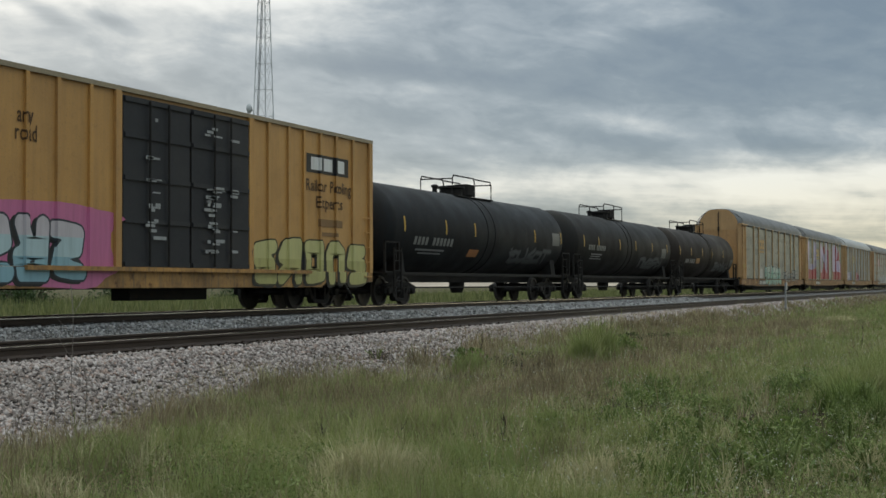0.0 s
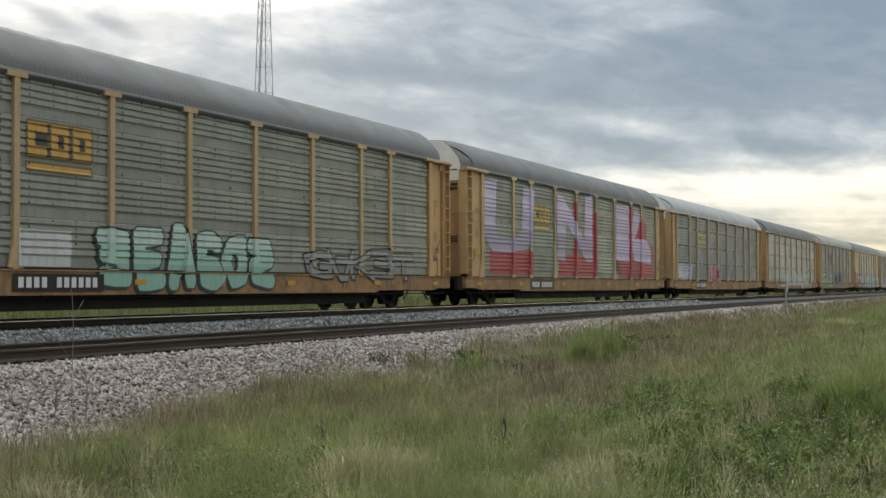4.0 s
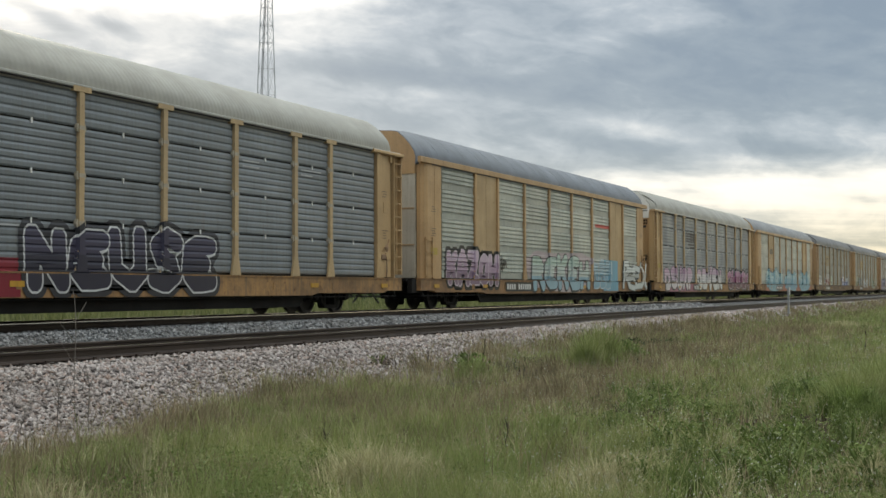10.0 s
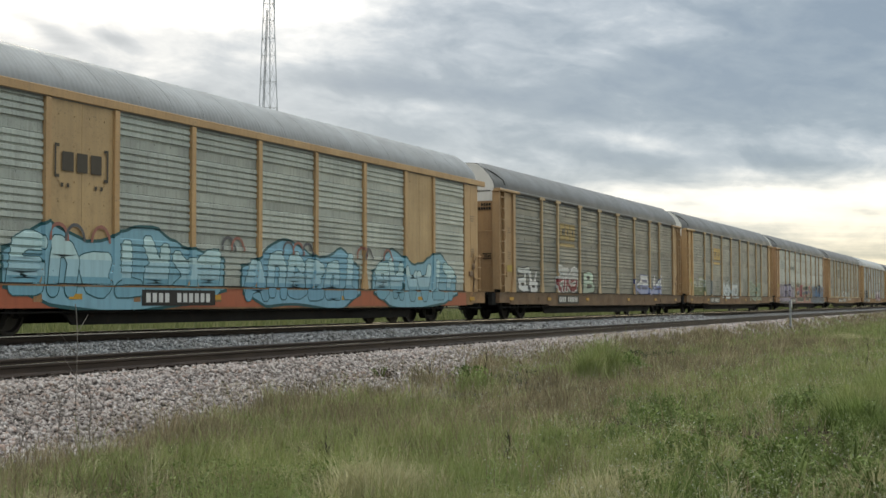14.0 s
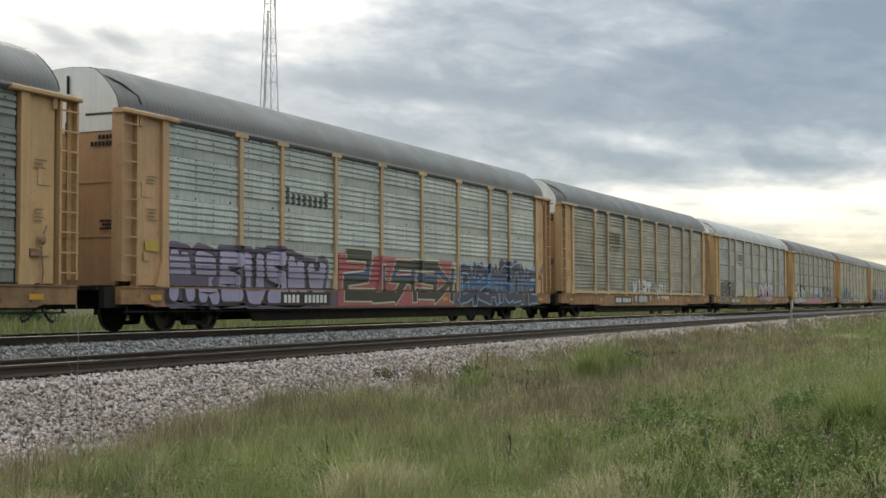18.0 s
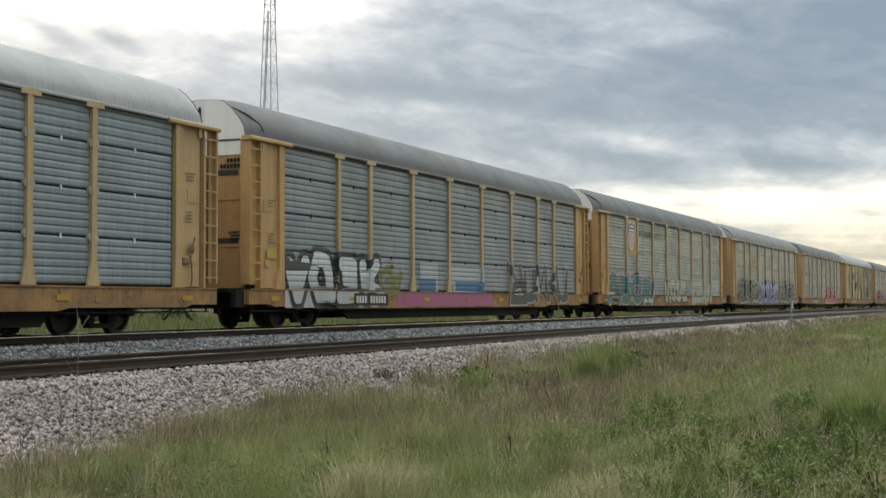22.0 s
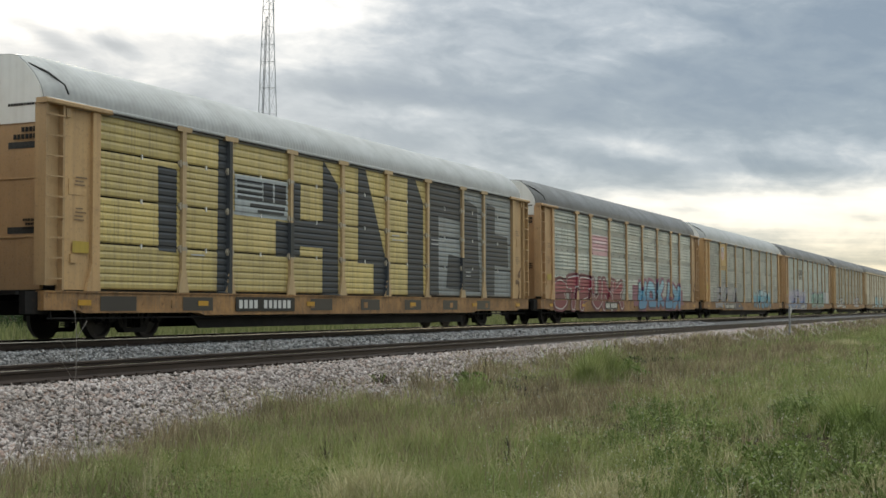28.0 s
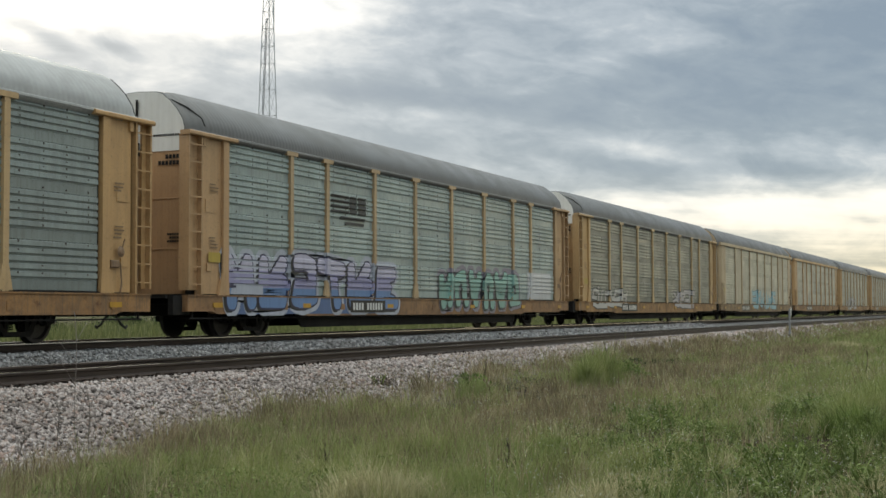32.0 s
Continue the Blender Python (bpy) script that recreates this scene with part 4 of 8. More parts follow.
            fills = fill if isinstance(fill, list) else [tuple(0.7 * v for v in fill), fill]
            v, f, deep = wild(x0, x1, z0, z1, 0.0, random.Random(s0), cells, wave)
            for q, (za, zb) in enumerate(bands(z0, z1, len(fills))):
                ob = lay_paint("graffiti_fill", v, f, parent, surface, 0.0104 + up, fills[q], "sprayed letter-like graffiti forms", layers=deep, clip=(za, zb))
                if ob:
                    ob["kind"] = "stuff"
        elif style == "rects":
            for i, box in enumerate(text):
                v, f = rects([box])
                lay_paint("painted_patch", v, f, parent, surface, 0.006 + 0.0002 * i + up, fill)
        elif style == "poly":
            for i, pts in enumerate(text):
                lay_paint("painted_stroke", pts, [tuple(range(len(pts)))], parent, surface, 0.007 + 0.0002 * i + up, fill)
        elif style == "arcs":
            # bands bent like feathers, light over pale
            for i, (cx, zb, w, h, t) in enumerate(text):
                outer = [(cx + w * math.cos(a), zb + h * math.sin(a)) for a in np.linspace(0, math.pi, 14)]
                inner = [(cx + (w - t) * math.cos(a), zb + (h - t) * math.sin(a)) for a in np.linspace(0, math.pi, 14)]
                v = outer + inner
                lay_paint("painted_arc", v, [(k, k + 1, 15 + k, 14 + k) for k in range(13)], parent, surface, 0.008 + 0.0004 * i + up, fill[i % len(fill)])
        elif style == "patch":
            v, f = blotch(x0, x1, z0, z1, random.Random(s0))
            lay_paint("painted_patch", v, f, parent, surface, 0.005 + up, fill)
        elif style == "tag":
            h = z1 - z0
            r = random.Random(s0)
            vs, fs = [], []
            x, z = x0, (z0 + z1) / 2
            n = max(6, int((x1 - x0) / 0.28))
            pts = [(x0 + (x1 - x0) * i / n + r.uniform(-0.1, 0.1), z0 + h * (0.5 + (0.5 if i % 2 else -0.5) * r.uniform(0.3, 1.0))) for i in range(n + 1)]
            t = 0.035
            for (a, b), (c, d) in zip(pts[:-1], pts[1:]):
                L = math.hypot(c - a, d - b) or 1
                nx, nz = -(d - b) / L * t, (c - a) / L * t
                k = len(vs)
                vs += [(a + nx, b + nz), (a - nx, b - nz), (c - nx, d - nz), (c + nx, d + nz)]
                fs.append((k, k + 1, k + 2, k + 3))
            lay_paint("graffiti_tag", vs, fs, parent, surface, 0.009 + up, fill)


# ---- autorack cars ----
POSTS = [-8.97, -7.04, -4.17, -1.35, 1.49, 4.37, 7.22, 9.13]
ROWS_H = [1.03, 1.98, 2.93, 3.88, 4.64]
RIDGE = 0.147
TROUGH, CREST = -1.530, -1.558


def ridge_heights():
    """Levels where the side sheets fold, from the sill up."""
    out = []
    for a, b in zip(ROWS_H[:-1], ROWS_H[1:]):
        n = max(1, int((b - a - 0.05) / RIDGE))
        p = (b - a - 0.04) / n
        for i in range(n):
            out += [(a + 0.02 + p * (i + k), y) for k, y in ((0.0, TROUGH), (0.20, TROUGH - 0.016), (0.68, TROUGH - 0.016), (0.95, TROUGH))]
    return out


def louver_heights():
    """Levels of overlapping louvres with a plain strip under every fourth."""
    out = []
    for a, b in zip(ROWS_H[:-1], ROWS_H[1:]):
        out += [(a, TROUGH - 0.006), (a + 0.21, TROUGH - 0.006)]
        n = 5 if b - a > 0.9 else 4
        p = (b - a - 0.22) / n
        for i in range(n):
            z = a + 0.215 + p * i
            out += [(z, TROUGH + 0.004), (z + p * 0.22, TROUGH + 0.002), (z + p * 0.30, CREST - 0.003), (z + p * 0.9, CREST + 0.002)]
    return out


FOLDS = {"H": ridge_heights(), "S": louver_heights(), "T": louver_heights()}


POSTS_T = [-9.03, -6.90, -4.11, -1.24, 1.61, 4.45, 7.19, 9.28]


def car_surface(kind, flat=()):
    """Where paint lies on a car's side: the cuts along and up it, and the depth."""
    folds = FOLDS[kind]
    zs, ys = [f[0] for f in folds], [f[1] for f in folds]
    posts = POSTS if kind != "T" else POSTS_T
    end = 11.98 if kind != "T" else 11.93
    edges = [-end] + posts + [end]
    cuts = sorted([p + d for p in posts for d in (-0.205, -0.15, -0.115, -0.087, 0.087, 0.115, 0.15, 0.205)] + [-end - 0.02, end + 0.02])

    def deep(x, z):
        if z < 1.0:
            return -1.602
        if abs(x) > end:
            return -1.562
        if min(abs(x - p) for p in posts) < 0.09 + max(0.0, (1.52 - z) * 0.23):
            return -1.622
        for b in flat:
            if edges[b] < x < edges[b + 1]:
                return -1.576
        return float(np.interp(z, zs, ys))
    return {"x": cuts, "z": [0.985, 1.01] + zs, "y": deep}


def panel_shape(kind, row, width):
    """One folded side sheet between two posts, origin at its middle."""
    a, b = ROWS_H[row], ROWS_H[row + 1]
    pts = [(z, y) for z, y in FOLDS[kind] if a - 1e-6 <= z <= b + 1e-6]
    gap = 0.018 if kind == "H" else 0.002
    lo = a + (gap if kind == "H" else 0.205)
    hi = b - (gap if row < 3 else 0.045)
    pts = [(lo, TROUGH)] + [p for p in pts if lo < p[0] < hi] + [(hi, TROUGH)]
    s = Shape()
    n = len(pts)
    vs = [(x, y, z) for x in (-width / 2, width / 2) for z, y in pts]
    fs = [(i, i + 1, n + i + 1, n + i) for i in range(n - 1)]
    back = TROUGH + 0.03
    vs += [(x, back, z) for x in (-width / 2, width / 2) for z in (lo, hi)]
    k = 2 * n
    fs += [(0, n, k + 2, k), (n - 1, k + 1, k + 3, 2 * n - 1), (k, k + 2, k + 3, k + 1)]
    s.add(vs, fs)
    return s


def strip_shape(row, width):
    """Plain riveted strip between two louvred sheets."""
    a = ROWS_H[row]
    s = Shape()
    s.box(-width / 2, width / 2, TROUGH - 0.006, TROUGH + 0.03, a + 0.004, a + 0.204, 0.003)
    for x in np.linspace(-width / 2 + 0.12, width / 2 - 0.12, 5):
        s.box(x - 0.013, x + 0.013, TROUGH - 0.013, TROUGH - 0.006, a + 0.15, a + 0.176)
    return s


def louver_bolts():
    """Rusty bolt heads in columns over the louvred bays."""
    s = Shape()
    r = random.Random(6)
    edges = [-11.95] + POSTS + [11.95]
    for a, b in zip(edges[:-1], edges[1:]):
        cols = [a + (b - a) * k for k in ((0.14, 0.38, 0.62, 0.86) if b - a > 2.2 else (0.2, 0.5, 0.8))]
        for z, y in FOLDS["S"][4::4]:
            for x in cols:
                if r.random() < 0.72:
                    w = r.uniform(0.010, 0.020)
                    s.box(x - w, x + w, CREST - 0.006, CREST + 0.01, z + 0.05, z + 0.05 + r.uniform(0.025, 0.05))
    return s


def post_clip():
    """Pale claws that hold two sheets beside a post."""
    s = Shape()
    for k in (-1, 1):
        s.plate([(k * 0.085, -0.10), (k * 0.125, -0.09), (k * 0.15, -0.02), (k * 0.125, 0.06), (k * 0.085, 0.07)][::k], -1.603, -1.53)
    s.box(-0.09, 0.09, -1.626, -1.615, -0.05, 0.03)
    return s


def post_shape(kind):
    s = Shape()
    s.box(-0.078, 0.078, -1.62, -1.50, 1.0, 4.60)
    s.plate([(-0.085, 1.50), (-0.20, 1.0), (0.20, 1.0), (0.085, 1.50)], -1.618, -1.56)
    if kind != "T":
        s.box(-0.28, 0.28, -1.63, -1.50, 4.58, 4.69)
    return s


ROOF_PROFILE = [(-1.60, 4.64), (-1.60, 4.85), (-1.53, 5.04), (-1.33, 5.28), (-1.08, 5.49), (-0.82, 5.66), (-0.62, 5.70), (0.0, 5.73)]
ROOF_PROFILE = ROOF_PROFILE + [(-y, z) for y, z in ROOF_PROFILE[-2::-1]]


def roof_shape():
    s = Shape()
    outer = [(y, z) for y, z in ROOF_PROFILE]
    inner = [(y * 0.97, z - 0.05) for y, z in ROOF_PROFILE[::-1]]
    prof = outer + inner
    n = len(prof)
    rows = [(-13.35, 0.83, -0.03), (-12.95, 0.965, 0.0), (-12.6, 1.0, 0.0), (12.6, 1.0, 0.0), (12.95, 0.965, 0.0), (13.35, 0.83, -0.03)]
    vs = [(x, y * k, z + d) for x, k, d in rows for y, z in prof]
    fs = [(i * n + j, i * n + (j + 1) % n, (i + 1) * n + (j + 1) % n, (i + 1) * n + j) for i in range(len(rows) - 1) for j in range(n)]
    s.add(vs, fs + [tuple(range(n)), tuple(range(len(vs) - n, len(vs)))])
    return s


def roof_seams():
    """Standing seams every metre and a bit."""
    s = Shape()
    x = -12.2
    while x < 12.6:
        prof = [(y * 1.001, z + 0.003) for y, z in ROOF_PROFILE[1:-1]] + [(y, z - 0.01) for y, z in ROOF_PROFILE[-2:0:-1]]
        s.prism(prof[::-1], x - 0.010, x + 0.010)
        x += 1.22
    return s


def roof_hood():
    """Flared black-edged collar at a roof's end."""
    s = Shape()
    outer = [(y * 0.84, z - 0.015) for y, z in ROOF_PROFILE[1:-1]]
    inner = [(y * 0.815, z - 0.05) for y, z in ROOF_PROFILE[-2:0:-1]]
    s.prism((outer + inner)[::-1], -0.012, 0.022)
    return s


def end_door(lower):
    s = Shape()
    if lower:
        s.box(-0.05, 0.05, -0.63, 0.63, 1.02, 4.28, 0.01)
    else:
        prof = [(y * 0.815, z - 0.045) for y, z in ROOF_PROFILE[1:-1]]
        s.prism(([(-1.28, 4.28)] + prof + [(1.28, 4.28)])[::-1], -0.05, 0.05)
    return s


def ladder_shape(back=0.50):
    """Corner sheet with two stiles and rungs, origin at the car's end."""
    s = Shape()
    s.box(0.0, 0.055, -1.62, -1.34, 1.1, 4.62)
    s.box(0.50, 0.56, -1.62, -1.44, 1.0, 4.60)
    s.box(0.06, back, -1.50, -1.48, 1.1, 4.60)
    for i in range(9):
        z = 1.22 + 0.395 * i
        s.box(0.0, 0.56, -1.635, -1.61, z, z + 0.028)
    return s


def end_sheet():
    s = Shape()
    s.box(0.64, 1.55, -1.545, -1.50, 1.02, 4.62)
    s.box(1.42, 1.66, -1.62, -1.50, 1.0, 4.62)
    s.plate([(1.42, 1.55), (1.25, 1.0), (1.70, 1.0), (1.66, 1.55)], -1.615, -1.55)
    s.box(0.75, 1.12, -1.56, -1.53, 2.9, 3.2)
    s.box(0.80, 1.0, -1.58, -1.53, 1.55, 1.72)
    return s


def eave_bracket():
    return Shape().box(-0.05, 1.98, -1.68, -1.40, 4.60, 4.70, 0.02).box(0.62, 0.74, -1.60, -1.5, 4.40, 4.60)


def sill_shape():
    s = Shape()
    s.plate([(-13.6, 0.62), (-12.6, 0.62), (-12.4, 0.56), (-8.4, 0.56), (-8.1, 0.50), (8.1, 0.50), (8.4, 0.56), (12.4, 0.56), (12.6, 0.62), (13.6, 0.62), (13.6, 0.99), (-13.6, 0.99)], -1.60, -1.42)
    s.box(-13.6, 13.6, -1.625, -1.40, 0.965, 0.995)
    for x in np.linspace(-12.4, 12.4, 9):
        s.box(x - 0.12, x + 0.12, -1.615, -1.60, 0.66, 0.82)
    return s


def underframe_shape():
    s = Shape()
    s.box(-13.5, 13.5, -1.40, 1.40, 0.80, 1.0)
    s.box(-13.9, 13.9, -0.34, 0.34, 0.52, 0.82)
    s.plate([(-8.6, 0.82), (-7.9, 0.20), (7.9, 0.20), (8.6, 0.82)], -1.30, -1.24)
    s.plate([(-8.6, 0.82), (-7.9, 0.20), (7.9, 0.20), (8.6, 0.82)], 1.24, 1.30)
    for x in np.linspace(-11.5, 11.5, 11):
        s.prism([(-1.4, 0.80), (-0.34, 0.56), (0.34, 0.56), (1.4, 0.80)], x - 0.05, x + 0.05)
    s.box(-2.0, -0.6, 0.4, 0.8, 0.42, 0.78)
    s.lathe([(1.0, 0.02), (1.05, 0.19), (2.1, 0.19), (2.15, 0.02)], 12, "x")
    for i in range(len(s.v) - 48, len(s.v)):
        s.v[i] = (s.v[i][0], s.v[i][1] - 0.75, s.v[i][2] + 0.60)
    s.tube([(-13.4, -1.50, 0.46), (-10, -1.5, 0.46), (10, -1.5, 0.46), (13.4, -1.5, 0.46)], 0.018, 5)
    for x in (-13.3, -10.5, -6.2, -2, 2, 6.2, 10.5, 13.3):
        s.box(x - 0.02, x + 0.02, -1.52, -1.48, 0.46, 0.8)
    return s


def brake_gear():
    s = Shape()
    s.lathe([(-1.65, 0.05), (-1.62, 0.12), (-1.60, 0.02)], 12)
    s.v = [(x, y, z + 1.86) for x, y, z in s.v]
    s.box(-0.32, -0.04, -1.62, -1.53, 1.52, 1.68, 0.02)
    s.tube([(0.03, -1.63, 1.95), (0.10, -1.64, 2.12)], 0.018, 5)
    s.tube([(0, -1.6, 1.62), (0.05, -1.6, 1.2), (0.0, -1.58, 0.9)], 0.02, 5)
    return s


def slots_shape():
    return Shape().box(-0.008, 0.0, -1.12, -0.45, 3.78, 3.91)


LILAC = (0.49, 0.42, 0.57)
TAN = (0.48, 0.315, 0.14)
YELLOW = (0.50, 0.345, 0.155)
GREY, PALE = (0.23, 0.25, 0.25), (0.36, 0.375, 0.34)
ROOF_GREY, ROOF_PALE, ROOF_WHITE = (0.118, 0.118, 0.117), (0.335, 0.322, 0.278), (0.385, 0.39, 0.385)
WHITE, BLACK, RED = (0.66, 0.66, 0.64), (0.012, 0.012, 0.014), (0.45, 0.03, 0.04)
NAVY, ORANGE, MAROON = (0.03, 0.05, 0.20), (0.60, 0.30, 0.03), (0.20, 0.018, 0.03)


def number_bars(x0, x1, z0, z1, groups=(4, 6)):
    """Plain bars in place of a car's running number."""
    n = sum(groups) + len(groups) - 1
    w = (x1 - x0) / n
    out, i = [], 0
    for g in groups:
        for _ in range(g):
            out.append((x0 + i * w, x0 + (i + 0.68) * w, z0, z1))
            i += 1
        i += 1
    return out


def emblem(parent, surface, kind, x0, x1, z0, z1, color, field=None):
    w, h = x1 - x0, z1 - z0
    if kind == "three":      # three blocks over a line
        boxes = [(x0 + w * a, x0 + w * b, z0 + h * 0.28, z1) for a, b in ((0, 0.29), (0.35, 0.63), (0.69, 1.0))] + [(x0, x1, z0, z0 + h * 0.12)]
        hole = [(x0 + w * a, x0 + w * b, z0 + h * 0.50, z0 + h * 0.78) for a, b in ((0.11, 0.29), (0.46, 0.55), (0.80, 0.89))]
        for q in boxes:
            lay_paint("emblem_block", *rects([(q[0] - 0.04, q[1] + 0.04, q[2] - 0.04, q[3] + 0.04)]), parent, surface, 0.016, (0.13, 0.095, 0.05))
            lay_paint("emblem_block", *rects([q]), parent, surface, 0.019, tuple(0.62 * a + 0.38 * b for a, b in zip(color, (0.34, 0.28, 0.16))))
        for q in hole:
            lay_paint("emblem_gap", *rects([q]), parent, surface, 0.022, (0.05, 0.05, 0.05))
    elif kind == "bars":     # slanting stripes beside a block
        boxes = [(x0, x0 + w * 0.5, z0 + h * (0.38 + 0.17 * i), z0 + h * (0.48 + 0.17 * i)) for i in range(4)] + [(x0 + w * 0.52, x0 + w * 0.72, z0 + h * 0.38, z1), (x0 + w * 0.76, x1, z0 + h * 0.38, z1)]
        if field:
            lay_paint("emblem_field", *rects([(x0 - 0.1, x1 + 0.1, z0 - 0.1, z1 + 0.1)]), parent, surface, 0.016, field)
        boxes += [(x0 + w * 0.25, x1 - 0.05, z0 + h * 0.16, z0 + h * 0.28), (x0 + w * 0.4, x1 - 0.1, z0, z0 + h * 0.1)]
        for q in boxes:
            lay_paint("emblem_block", *rects([q]), parent, surface, 0.020, color)
    elif kind == "shield":
        cx = (x0 + x1) / 2
        half = [(0.0, 1.0), (0.15, 0.94), (0.30, 1.0), (0.36, 0.86), (0.31, 0.68), (0.36, 0.46), (0.29, 0.28), (0.0, 0.17)]
        rim = [(cx + w * x, z0 + h * z) for x, z in half] + [(cx - w * x, z0 + h * z) for x, z in half[-2:0:-1]]
        lay_paint("emblem_shield", rim, [tuple(range(len(rim)))], parent, surface, 0.018, WHITE, "white shield with red stripes and a blue head")
        for i in range(6):
            x = -0.275 + 0.11 * i
            lay_paint("emblem_stripe", *rects([(cx + w * (x - 0.026), cx + w * (x + 0.026), z0 + h * (0.22 + 0.38 * x * x + 0.10 * abs(x)), z0 + h * 0.655)]), parent, surface, 0.022, (0.34, 0.05, 0.06))
        head = [(0.0, 0.965), (0.15, 0.905), (0.275, 0.955), (0.325, 0.86), (0.285, 0.675)]
        rim = [(cx + w * x, z0 + h * z) for x, z in head] + [(cx - w * x, z0 + h * z) for x, z in head[:0:-1]]
        lay_paint("emblem_head", rim, [tuple(range(len(rim)))], parent, surface, 0.022, (0.03, 0.045, 0.17))
        for q in ((cx - w * 0.2, cx + w * 0.2, z0 + h * 0.82, z0 + h * 0.88), (cx - w * 0.24, cx + w * 0.24, z0 + h * 0.71, z0 + h * 0.77)):
            lay_paint("emblem_line", *rects([q]), parent, surface, 0.026, WHITE)


def short_ladder():
    """Grab rungs low on a plain corner, origin at the car's end."""
    s = Shape()
    s.box(0.42, 0.46, -1.60, -1.54, 0.95, 2.3)
    s.box(0.92, 0.96, -1.60, -1.56, 0.95, 2.3)
    for i in range(4):
        s.box(0.42, 0.96, -1.64, -1.60, 1.05 + 0.38 * i, 1.08 + 0.38 * i)
    return s


def plain_end():
    """Flat corner sheet of a tan car with one seam and rows of bolts."""
    s = Shape()
    s.prism([(-1.36, 1.0), (-1.36, 4.66), (-1.56, 4.66), (-1.56, 1.0)][::-1], 0.62, 1.70)
    s.add([(x, y, z) for z in (1.0, 4.66) for x, y in ((0.62, -1.56), (0.45, -1.52), (0.36, -1.42), (0.34, -1.30), (0.62, -1.30))], [(0, 1, 6, 5), (1, 2, 7, 6), (2, 3, 8, 7), (3, 4, 9, 8), (4, 0, 5, 9), (0, 4, 3, 2, 1), (5, 6, 7, 8, 9)])
    s.box(1.16, 1.19, -1.566, -1.56, 1.0, 4.6)
    for z in (1.7, 2.4, 3.1, 3.8, 4.4):
        s.box(0.7, 0.73, -1.568, -1.56, z, z + 0.03).box(1.5, 1.53, -1.568, -1.56, z, z + 0.03)
    return s


def flat_sheet(w):
    """Plain bay sheet with a middle seam and pairs of bolt heads."""
    s = Shape().box(-w / 2, w / 2, TROUGH - 0.03, TROUGH + 0.03, 1.03, 4.66).box(-0.012, 0.012, TROUGH - 0.035, TROUGH - 0.03, 1.1, 4.6)
    for z in (1.45, 2.15, 2.6, 3.0, 3.7, 4.3):
        for x in (-w * 0.36, -w * 0.12, w * 0.12, w * 0.36):
            s.box(x - 0.018, x + 0.018, TROUGH - 0.04, TROUGH - 0.03, z, z + 0.036)
    return s


def end_marks(car, surf, rng):
    """Small dark stencil lines on the end sheets, too small to read."""
    for x in (-12.7, 12.35):
        for z, n in ((3.35 + rng.uniform(-0.2, 0.2), 3), (2.5 + rng.uniform(-0.2, 0.2), 4)):
            boxes = [(x + rng.uniform(-0.02, 0.05), x + rng.uniform(0.22, 0.40), z - 0.075 * i, z + 0.028 - 0.075 * i) for i in range(n)]
            lay_paint("end_stencil", *rects(boxes), car, surf, 0.010, (0.21, 0.14, 0.085))["kind"] = "stuff"


